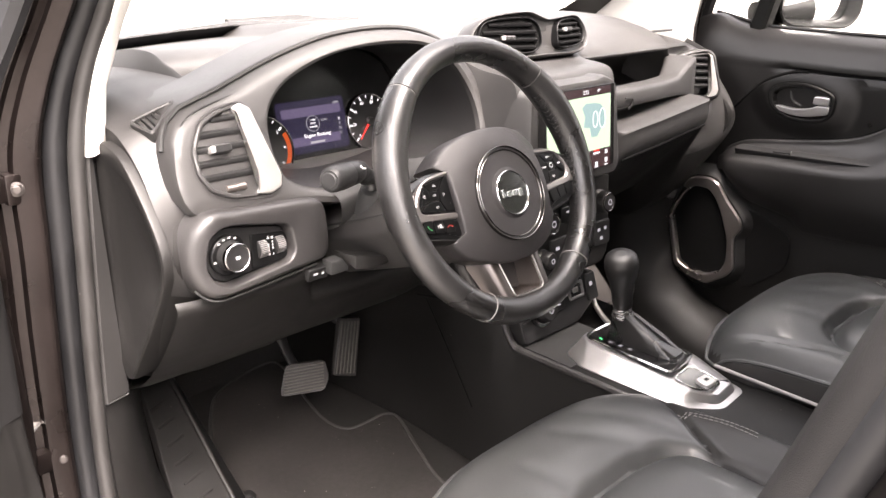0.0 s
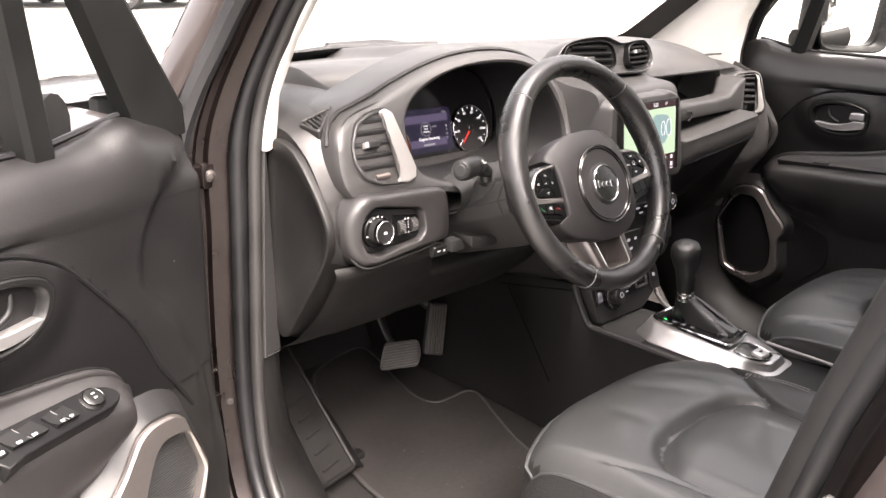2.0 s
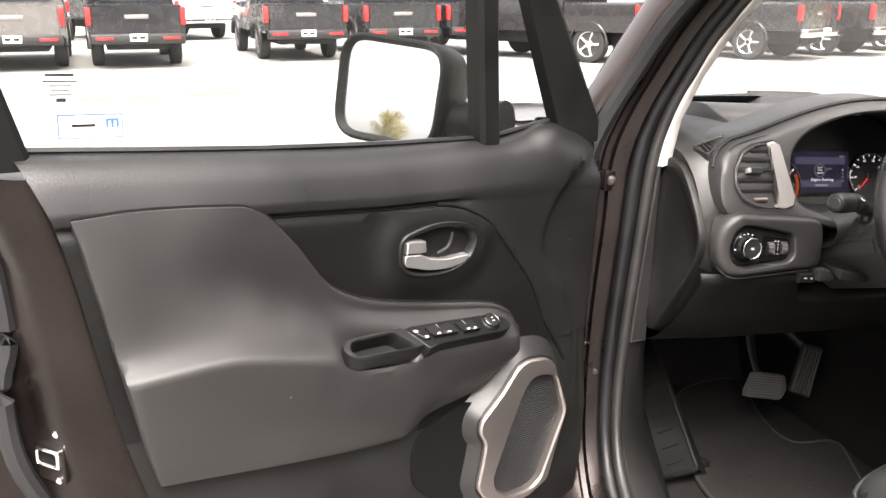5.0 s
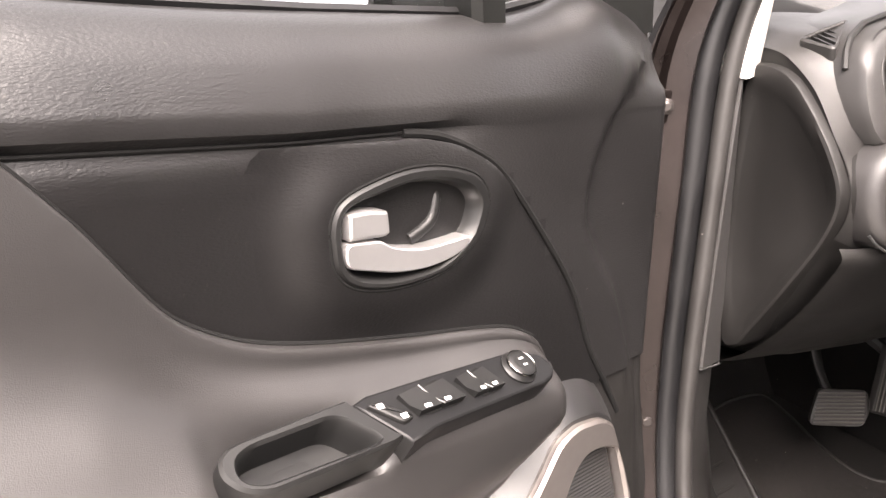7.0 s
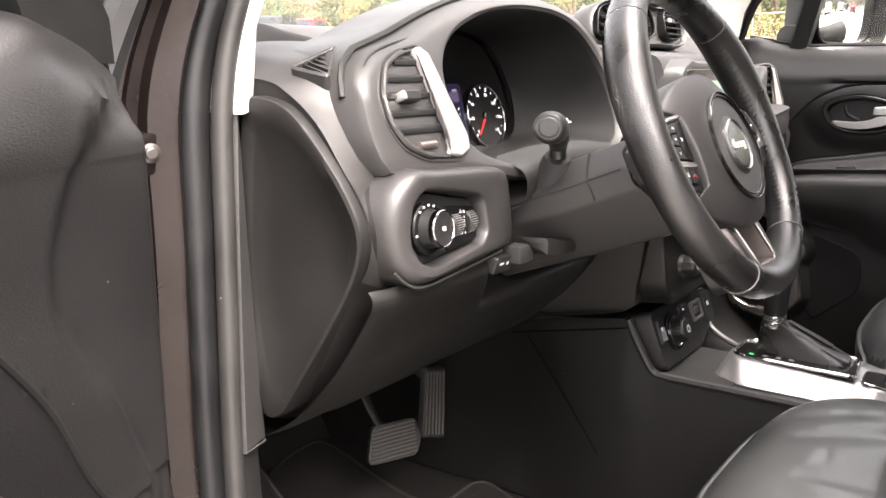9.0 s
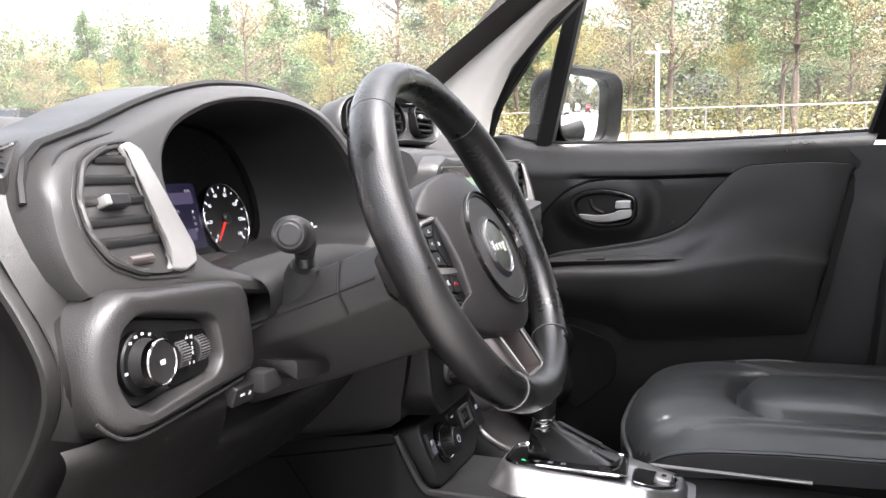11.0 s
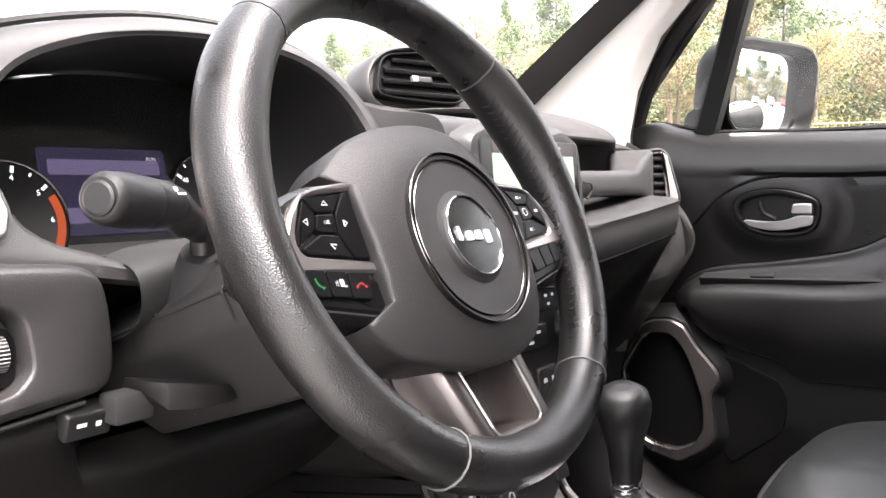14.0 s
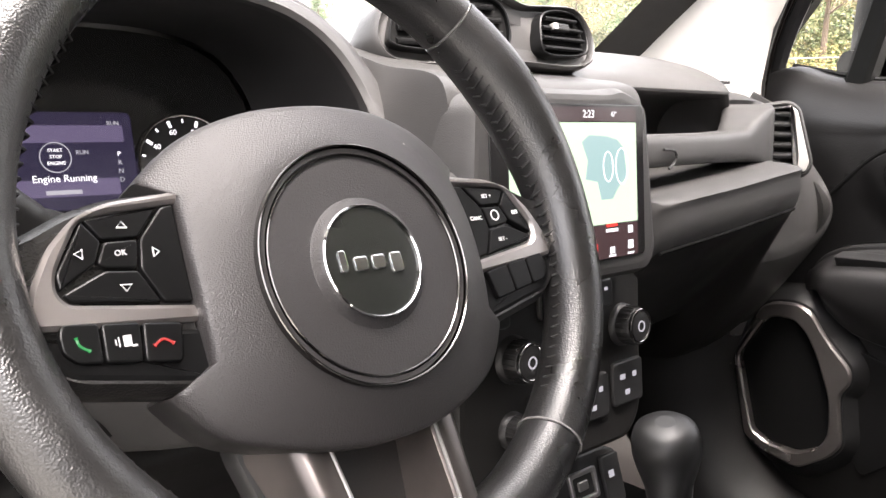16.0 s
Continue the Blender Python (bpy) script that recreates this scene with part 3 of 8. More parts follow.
dial(.098, -.0195, .046, ["0", "20", "40", "60", "80", "100", "120", "140"], 222, 264, 228, RED, LIT, "speedometer")
_tach = dial(-.110, -.038, .053, ["0", "1", "2", "3", "4", "5", "6", "7"], 228, 264, 215, RED, LIT, "tachometer")
bm = bmesh.new()
for k in range(16):
    a0, a1 = radians(-42 + k * 4.4), radians(-42 + (k + 1) * 4.4)
    pts = [(-.110 + rr * math.cos(a), -.038 + rr * math.sin(a)) for rr, a in ((.0495, a0), (.0495, a1), (.042, a1), (.042, a0))]
    bm.faces.new([bm.verts.new(CLN.at(*p, .0034)) for p in pts])
part("warm_arc", bm, ORANGE, _tach, "orange lit arc")


# ---- air vents ----
def slatted(pl, outline, parent, floor, slats, mat=BLACK):
    """A dark well with blades over it; outline in the plane."""
    part("well", plate(pl, outline, floor - .006, floor, .0004), SHADOW, parent)
    lo, hi = min(p.y for p in outline), max(p.y for p in outline)
    for k in range(slats):
        b = lo + (hi - lo) * (k + .5) / slats
        xs = []
        m = len(outline)
        for i in range(m):
            p, q = outline[i - 1], outline[i]
            if (p.y - b) * (q.y - b) <= 0 and abs(p.y - q.y) > 1e-9:
                xs.append(p.x + (q.x - p.x) * (b - p.y) / (q.y - p.y))
        if len(xs) < 2:
            continue
        x0, x1 = min(xs), max(xs)
        h = (hi - lo) / slats * .5
        prof = [(.0128, -h * .55), (.0142, -h * .25), (.0142, h * .0), (.0105, h * .45), (.0045, h * .78), (.0015, h * .70), (.0015, h * .4), (.0090, -h * .35)]
        rings = [[pl.at(x, b + db, floor + c) for c, db in prof] for x in (x0, x1)]
        part("slat", loft(rings), mat, parent)


def side_vent(s):
    v = thing("side_air_vent", (s * .57, .235, 1.09), "slatted side air vent in a satin silver surround", "air vent", "side vents")
    pl = Plane((-.59, brow_y(1.135), 1.121), (1, 0, 0), (0, .42, 1)) if s < 0 else Plane((.549, .250, 1.113), (1, -1.0, 0), (.03, .16, 1))
    h = s
    s = 1
    pl = Plane(pl.o - pl.z * .007, pl.x, pl.y)
    outer = [Vector(q) for q in ((-.0323, .0430), (-.0072, .0555), (.0276, .0620), (.0400, .0545), (.0606, -.0340), (.0560, -.0490), (.0390, -.0550), (-.0122, -.0510), (-.0390, -.0385), (-.0510, -.0150), (-.0490, .0140))]
    inner = [Vector(q) for q in ((-.0308, .0405), (-.0070, .0525), (.0145, .0575), (.0185, .0500), (.0272, -.0300), (.0245, -.0440), (.0190, -.0515), (-.0115, -.0480), (-.0365, -.0362), (-.0480, -.0145), (-.0462, .0128))]
    if h > 0:
        outer, inner = [Vector((p.x * .92 + .002, p.y * .80)) for p in outer], [Vector((p.x * .92 + .002 + (.014 if p.x > 0 else 0), p.y * .80)) for p in inner]
    blade = rounded(outer[2:7] + inner[2:7][::-1], .003, 3)
    outer, inner = rounded(outer, .008, 4), rounded(inner, .006, 4)
    part("surround", frame_ring(pl, grow(outer, .006 if h < 0 else .008), outer, -.012 if h < 0 else -.05, .014, .004), DASH, v, "grey moulding round the vent")
    part("bezel", frame_ring(pl, outer, inner, -.012, .0165, .0025, back=.0), DASH, v, "dark rim of the vent")
    part("blade", plate(pl, blade, .010, .0185, .0018), SILVER, v, "broad satin silver blade beside the vent")
    rim = grow(outer, -.0014)
    first = next(i for i, p in enumerate(rim) if p.x < .014 and rim[i - 1].x >= .014)
    rim = rim[first:] + rim[:first]
    part("inner_rim", tube([pl.at(p.x, p.y, .0155) for p in rim if p.x < .014], .0030, 8), DASH, v, "dark edge round the blades")
    if h < 0:
        part("housing_seam", tube(spline([pl.at(*q, .0075) for q in ((.026, .0740), (-.022, .0625), (-.050, .0465), (-.0645, .0175), (-.0685, -.0167), (-.0530, -.0450), (-.0180, -.0600), (.025, -.0665), (.055, -.060))], 6), .0013, 6), SHADOW, v)
    low = [Vector((p.x, max(p.y, -.030 if h < 0 else -.026))) for p in inner]
    slatted(pl, low, v, .0015, 5)
    q = 1.0 if h < 0 else .80
    part("sill_plate", plate(pl, rounded([Vector((s * x * q, y * q)) for x, y in ((-.034, -.031), (.025, -.030), (.022, -.043), (.017, -.0495), (-.011, -.0460), (-.032, -.036))], .003), -.002, .012, .001), BLACK, v)
    part("thumb_wheel", tube([pl.at(s * -.018 * q, -.0390 * q, .0125), pl.at(s * .008 * q, -.0385 * q, .0125)], .0045 * q, 12), BRONZE, v, "grey vent thumb wheel")
    part("tab", plate(pl, rect(.026 * q, .011 * q, .003, cx=s * -.013 * q, cy=.010 * q), .004, .022, .002), BLACK, v, "black vent tab")
    part("tab_tip", plate(pl, rect(.006, .0085 * q, .002, cx=s * -.026 * q, cy=.010 * q), .012, .0235, .001), SILVER, v)
    return v


side_vent(-1)
side_vent(1)


def corner_vent(s):
    v = thing("demister_vent", (s * .64, .30, 1.165), "small triangular demister vent with thin fins", "air vent", "demister vents")
    a, b, c = Vector((s * .674, .320, 1.154)), Vector((s * .612, .314, 1.176)), Vector((s * .664, .276, 1.145))
    pl = Plane((a + b + c) / 3, (b - a) * s, (a - c))
    if pl.z.z < 0:
        pl = Plane((a + b + c) / 3, (b - a) * s, (c - a))
    pl = Plane(pl.o + pl.z * .006, pl.x, pl.y)
    pts = [Vector(((p - pl.o).dot(pl.x), (p - pl.o).dot(pl.y))) for p in (a, b, c)]
    outer = rounded(pts, .008, 4)
    mid = sum(outer, Vector((0, 0))) / len(outer)
    inner = [mid + (p - mid) * .80 for p in outer]
    part("bezel", frame_ring(pl, outer, inner, -.020, .004, .002), DASH, v)
    part("well", plate(pl, inner, -.010, -.006, .0005), SHADOW, v)
    lo, hi = min(p.x for p in inner), max(p.x for p in inner)
    for k in range(7):
        q = lo + (hi - lo) * (k + .5) / 7
        ys = []
        for i in range(len(inner)):
            p, r = inner[i - 1], inner[i]
            if (p.x - q) * (r.x - q) <= 0 and abs(p.x - r.x) > 1e-9:
                ys.append(p.y + (r.y - p.y) * (q - p.x) / (r.x - p.x))
        if len(ys) >= 2:
            part("fin", loft([[pl.at(q - .0012, y, .001), pl.at(q + .0006, y, .001), pl.at(q + .002, y, -.006), pl.at(q + .0006, y, -.006)] for y in (min(ys), max(ys))]), BLACK, v)
    return v


corner_vent(-1)
corner_vent(1)

# centre vents: two wells in one raised pod
pod = thing("centre_air_vents", (.02, .29, 1.17), "raised pod with two slatted centre air vents", "air vent")
PV = Plane((.020, .262, 1.220), (1, 0, 0), (0, .30, 1))
po = outline2([(-.122, -.006), (-.116, .024), (-.092, .044), (-.055, .050), (-.01, .049), (.015, .042), (.04, .034), (.075, .036), (.118, .037), (.138, .020), (.143, -.002), (.134, -.022), (.10, -.031), (.03, -.030), (-.04, -.029), (-.10, -.026)], 4)
PVL = Plane(PV.at(-.050, .006, -.016), (1, -.33, 0), (0, .30, 1))
PVR = Plane(PV.at(.088, .010, .0), (1, .06, 0), (0, .30, 1))


def pod_at(p, c):
    """The pod's face; its driver's half turns towards the driver."""
    return PV.at(p.x, p.y, c - .33 * max(0.0, -.002 - p.x) - .004)


back = [Vector((p.x * .86, p.y * .55 - .02)) for p in po]
lens_l = outline2([(-.058, -.0066), (-.0481, .0213), (-.0251, .0305), (.0250, .0340), (.0470, .0310), (.0600, .0190), (.0625, -.0051), (.0540, -.0160), (.0333, -.0216), (-.0283, -.0200), (-.0560, -.0163)], 5)
lens_r = outline2([(-.0330, -.0058), (-.0261, .0112), (-.0045, .0180), (.0280, .0170), (.0420, .0045), (.0430, -.0130), (.0320, -.0230), (-.0034, -.0265), (-.0320, -.0240)], 5)
part("pod", loft([[PV.at(p.x, p.y, -.14) for p in back], [PV.at(p.x, p.y, -.06) for p in po]] + [[pod_at(p, c) for p in grow(po, g)] for g, c in ((0, .004), (-.0012, .010), (-.0030, .0120), (-.0045, .0105), (-.0055, .003))] + [[pod_at(p, .0) for p in grow(po, -.020)]], True, (False, True)), DASH, pod, "dark grey vent pod")
part("web", loft([[pod_at(p, c) for p in grow(po, g)] for g, c in ((-.0054, -.001), (-.0054, .0012), (-.008, .0018))], True, (False, True)), COLPLASTIC, pod, "dark recessed face between the vents")
for pl, lens in ((PVL, lens_l), (PVR, lens_r)):
    part("rim", frame_ring(pl, grow(lens, .0022), lens, -.010, .0085, .001, back=.001), SWITCHBLACK, pod, "black vent rim")
    part("floor", plate(pl, grow(lens, .001), -.006, .0022, .0004), GAPSHADE, pod)
    slatted(pl, [p * .90 for p in lens], pod, -.006, 4, SWITCHBLACK)
    part("tab", plate(pl, rect(.026, .008, .002, cx=0, cy=.002), .002, .0105, .002), BLACK, pod, "black vent tab")
    part("tab_tip", plate(pl, rect(.007, .0065, .001, cx=-.011, cy=.002), .006, .0115, .0006), SILVER, pod)

# passenger side: grab bar and tray lip, with a grille in the top pad
bar = thing("dash_grab_bar", (.33, .20, 1.06), "grey grab bar across the dashboard shelf", "grab bar")
secs = []
for x, y, z0, z1, deep in ((.135, .205, 1.086, 1.124, .05), (.165, .192, 1.088, 1.127, .05), (.24, .188, 1.090, 1.128, .05), (.34, .190, 1.091, 1.129, .05), (.405, .194, 1.090, 1.132, .05), (.435, .197, 1.087, 1.146, .06), (.462, .200, 1.078, 1.158, .07), (.484, .204, 1.066, 1.164, .08), (.500, .222, 1.070, 1.160, .08)):
    o = rounded([Vector(p) for p in ((y, z0 + .004), (y + .004, z1), (y + deep, z1 - .002), (y + deep, z0 - .002))], .011, 5)
    secs.append([Vector((x, p.x, p.y)) for p in o])
part("bar", loft(secs), DASH, bar, "smooth grey bar flaring into the vent")
part("bar_joint", tube(spline([(.205, .1885, 1.112), (.225, .1875, 1.110), (.228, .1875, 1.100), (.218, .1890, 1.091)], 4), .0016, 6), SHADOW, bar)
part("lip_seam", tube([(.165, .1595, 1.008), (.30, .1595, 1.019), (.46, .1595, 1.035)], .0022, 6), GAPSHADE, dashboard)
bm = bmesh.new()
for k in range(9):
    tube([(.535 + k * .010, .372, 1.194), (.545 + k * .010, .352, 1.196)], .002, 5, bm)
part("top_grille", bm, SHADOW, dashboard, "narrow demister slots in the dash top")


# ---- steering column and wheel ----
WN, WU = Vector((0, -math.cos(radians(25)), math.sin(radians(25)))), Vector((0, math.sin(radians(25)), math.cos(radians(25))))
WP = Plane((-.33, 0, 1.08), (1, 0, 0), WU)
column = thing("steering_column", (-.33, .15, 1.0), "dark plastic steering column shroud", "steering column")


def col_ring(c, w, top, low, db=0.0):
    o = rounded([Vector(p) for p in ((-w * .55, -low), (w * .55, -low), (w * .99, -.006 + db), (w * 1.03, .017 + db), (w * .74, top), (-w * .74, top), (-w * 1.03, .017 + db), (-w * .99, -.006 + db))], .005, 4)
    return [WP.at(p.x, p.y, c) for p in o]


COLUMN = [(-.075, .094, .040, .060, -.001), (-.09, .100, .046, .066, .0), (-.16, .108, .050, .060, .004), (-.22, .112, .052, .054, .009), (-.30, .115, .055, .046, .014)]
part("shroud", loft([col_ring(*r) for r in COLUMN]), COLPLASTIC, column, "dark grey column shroud with a dropped underside")
for sx in (-1, 1):
    part("shroud_seam", tube([WP.at(sx * (w * 1.03 - .0006), .0165 + db, c) for c, w, top, low, db in COLUMN[1:]], .0011, 6), SHADOW, column)
part("shroud_seam", tube([WP.at(-.1068, -.004, -.128), WP.at(-.1092, .019, -.128), WP.at(-.094, .036, -.128), WP.at(-.080, .0475, -.128)], .0011, 6), SHADOW, column)
part("shroud_seam", tube([WP.at(-.1135, .025, -.196), WP.at(-.100, .040, -.200), WP.at(-.088, .047, -.185), WP.at(-.086, .047, -.150)], .0011, 6), SHADOW, column)
part("clock_spring", turned(WP, [(.070, -.085), (.078, -.078), (.078, -.040), (.070, -.032)], 40), BLACK, column, "black ring behind the wheel")
lever = thing("tilt_lever", (-.42, .18, .955), "black steering column tilt lever", "lever")
part("blade", loft([[Vector((x, y + dy, z + dz)) for dy, dz in ((-d, -h), (-d * 1.05, .002), (-d * .8, .006), (.022, .005), (.026, -.004), (.004, -h))] for x, y, z, d, h in ((-.462, .176, .974, .004, .003), (-.455, .170, .973, .010, .012), (-.436, .166, .970, .013, .011), (-.410, .162, .965, .011, .006), (-.392, .162, .961, .004, .002))]), LOWER, lever, "flat grey lever blade")
part("bracket", box((-.482, .178, .952), (-.452, .200, .972), .003), SHADOW, lever, "black lever bracket")


def stalk(name, tip, root, label, sym):
    st = thing(name, root, label, "control stalk")
    t, r = Vector(tip), Vector(root)
    d = (t - r)
    knee = r + d * .30
    part("stem", tube(spline([knee + d * .12, knee + d * .02 + Vector((0, 0, -.001)), Vector((knee.x + d.x * -.10, knee.y + .003, knee.z - .010)), r + Vector((0, 0, -.016)), r + Vector((.003, .002, -.032))], 4), [.0135] * 5 + [.0125] * 4 + [.0105] * 4 + [.0095] * 4, 18), BLACK, st, "bent neck of the stalk")
    part("barrel", tube([r + d * .28, r + d * .36, r + d * .44, r + d * .60, r + d * .61], [.0095, .0135, .0155, .0160, .0154], 28), BLACK, st)
    part("end_knob", tube([r + d * .616, r + d * .622, r + d * .80, r + d * .955, r + d * .985, r + d * 1.0], [.0154, .0162, .0166, .0158, .0142, .0120], 28), BLACK, st, "rounded end of the stalk")
    part("end_button", tube([r + d * .99, r + d * 1.012, r + d * 1.02], [.0104, .0102, .0085], 24), BLACK, st)
    pl = Plane(r + d * .44, (1, 0, 0), (0, .4, 1))
    part("mark", bars(pl, sym, .0170), PRINT, st)
    return st


stalk("indicator_stalk", (-.525, .122, 1.104), (-.418, .170, 1.094), "black turn signal stalk with a white lamp mark", [(-.006, .001, .006, .0016), (.004, .001, .006, .0016), (0, .004, .003, .003)])
part("stalk_cuff", tube([(-.408, .178, 1.030), (-.413, .175, 1.050), (-.416, .173, 1.060), (-.418, .171, 1.064)], [.030, .021, .0165, .0140], 20), SHADOW, column, "black boot under the stalk")
stalk("wiper_stalk", (-.085, .165, 1.088), (-.245, .165, 1.083), "black wiper stalk on the steering column", [(.03, .001, .010, .0016), (.045, .001, .006, .0016)])

wheel = thing("steering_wheel", (-.33, .03, 1.08), "black leather steering wheel with airbag pad and satin silver lower spoke", "steering wheel")
RC, RR = (0.002, .0235, -.023), .1705


def rim_ring(a, rr=None):
    d = Vector((math.sin(a), math.cos(a)))
    turn = abs((math.degrees(a) + 180) % 360 - 180)
    grip = .0180 + .0036 * math.exp(-((turn - 62) / 24) ** 2) - .0004 * math.cos(a)
    g = rr or grip
    return [WP.at(RC[0] + d.x * (RR + g * .95 * math.cos(2 * math.pi * k / 18)), RC[1] + d.y * (RR + g * .95 * math.cos(2 * math.pi * k / 18)), RC[2] + g * 1.08 * math.sin(2 * math.pi * k / 18)) for k in range(18)]


SECT = [(-44, 44, "rim_top"), (44, 142, "rim_grip"), (142, 208, "rim_bottom"), (208, 316, "rim_grip")]
for a0, a1, nm in SECT:
    n = int((a1 - a0) / 3)
    part(nm, loft([rim_ring(radians(a0 + .35 + (a1 - a0 - .7) * k / n)) for k in range(n + 1)]), WHEELSKIN, wheel, "worn black leather rim section")
for a in (-44, 44, 142, 208):
    ring = rim_ring(radians(a), .0188)
    part("rim_seam", tube(ring, .0007, 5, closed=True), FINETHREAD, wheel)
# lacing round the inside of the grips
for a0, a1 in ((50, 134), (226, 310)):
    bm = bmesh.new()
    n = 34
    for k in range(n):
        a = radians(a0 + (a1 - a0) * (k + .5) / n)
        d = Vector((math.sin(a), math.cos(a)))
        r1 = RR - .0166 - .0042 * math.exp(-((min(math.degrees(a), 360 - math.degrees(a)) - 62) / 24) ** 2)
        e = radians(1.1)
        d2 = Vector((math.sin(a + e), math.cos(a + e)))
        tube([WP.at(RC[0] + d.x * (r1 + .003), RC[1] + d.y * (r1 + .003), RC[2] + .0095), WP.at(RC[0] + d2.x * (r1 - .0012), RC[1] + d2.y * (r1 - .0012), RC[2] + .001), WP.at(RC[0] + d.x * (r1 + .003), RC[1] + d.y * (r1 + .003), RC[2] - .0085)], .0008, 5, bm)
    tagged(part("lacing", bm, SHADOW, wheel), "black lacing on the rim", kind="stuff")

def pad_outline():
    """The cover's edge: a broad oval with two short horns each side, cut square where the button pods meet it."""
    half = spline([(0, .0885, 0), (.036, .0860, 0), (.066, .0775, 0), (.084, .0665, 0), (.0965, .0545, 0)], 8)
    low = spline([(.1005, -.0395, 0), (.0975, -.0455, 0), (.0880, -.0580, 0), (.0775, -.0668, 0), (.060, -.0745, 0), (.040, -.0808, 0), (.018, -.0848, 0), (0, -.0855, 0)], 6)
    side = half + [Vector((.0835, .0472, 0)), Vector((.0850, .020, 0)), Vector((.0848, -.010, 0)), Vector((.0838, -.0329, 0))] + low
    pts = [Vector((v.x, v.y)) for v in side]
    return pts + [Vector((-v.x, v.y)) for v in reversed(pts[1:-1])]


_edge = sample(pad_outline(), 240, (0, 0))
_oval = sample([Vector((.086 * math.copysign(abs(math.cos(a)) ** .82, math.cos(a)), .001 + .0845 * math.copysign(abs(math.sin(a)) ** .82, math.sin(a)))) for a in [2 * math.pi * k / 240 for k in range(240)]], 240, (0, 0))


def pad_ring(k, c, blend):
    """A ring of the cover, from its cut edge (0) to a plain oval (1); the horns fall back."""
    out = []
    for p, q in zip(_edge, _oval):
        v = p * (1 - blend) + q * blend
        r = v.length * k
        dome = -.0046 - .0112 * max(0.0, (r - .055) / .0335) ** 1.6
        out.append(WP.at(v.x * k, v.y * k, dome + c))
    return out


part("airbag_pad", loft([pad_ring(.95, -.046, 0), pad_ring(.99, -.034, 0), pad_ring(1.0, -.0050, 0), pad_ring(.9965, -.0022, 0), pad_ring(.988, -.0006, .0), pad_ring(.975, .0, .04)] + [pad_ring(k, .0, q) for k, q in ((.955, .15), (.93, .35), (.90, .6), (.86, .85), (.81, 1), (.75, 1), (.68, 1), (.4, 1), (.12, 1))]), PADSKIN, wheel, "dark grey grained airbag cover", 62)
part("pad_ring", frame_ring(WP, circle(.0608, 72), circle(.0596, 72), -.012, -.0008, .0005), RINGDARK, wheel, "thin chrome ring")
part("pad_groove", loft([[WP.at(p.x, p.y, c) for p in circle(r, 72)] for r, c in ((.0597, -.0060), (.0590, -.0030), (.0566, -.0030), (.0558, -.0060))], True, (False, False)), PADSKIN, wheel, "raised grained band between the rings")
part("pad_ring", frame_ring(WP, circle(.0559, 72), circle(.0549, 72), -.012, -.0020, .0005), RINGDARK, wheel, "thin chrome ring")
part("pad_dish", loft([[WP.at(p.x, p.y, c) for p in circle(r, 72)] for r, c in ((.0552, -.0035), (.0540, -.0042), (.050, -.0050), (.0385, -.0050), (.0372, -.0066), (.0362, -.0066), (.0352, -.0046), (.0325, -.0032), (.0285, -.002))]), PADSKIN, wheel, "dished middle of the airbag cover")
SATINPAD = material("badge_satin", (0.014, 0.0150, 0.0135), 0.22, vary=0.06)
part("badge_ring", frame_ring(WP, circle(.0286, 64), circle(.0273, 64), -.004, .0012, .0006), CHROME, wheel, "chrome badge ring")
part("badge", turned(WP, [(.0274, -.004), (.0274, -.0005), (.020, .0001), (.008, .0004)], 64), SATINPAD, wheel, "smooth dark grey round badge")
# the maker's mark as plain raised shapes
for a, b, w, h in ((-.0185, .001, .0042, .011), (-.0085, -.0012, .0078, .0075), (.0020, -.0012, .0078, .0075), (.0128, -.0025, .0072, .0105)):
    part("badge_mark", plate(WP, rect(w, h, .002, cx=a, cy=b), -.0005, .0018, .0007), CHROME, wheel, "plain raised mark on the badge")
text("pad_print", "SRS", WP, .002, -.0452, -.0064, .0052, BLACK, wheel)
text("pad_print", "AIRBAG", WP, .002, -.0498, -.0060, .0040, BLACK, wheel)
for s in (-1, 1):
    part("pad_mark", bars(WP, [(s * .047, .004, .0012, .007), (s * .0455, .002, .004, .0012)], -.0048), DASH, wheel)


def pod_pts(s, pts):
    return [Vector((s * x, y)) for x, y in pts]


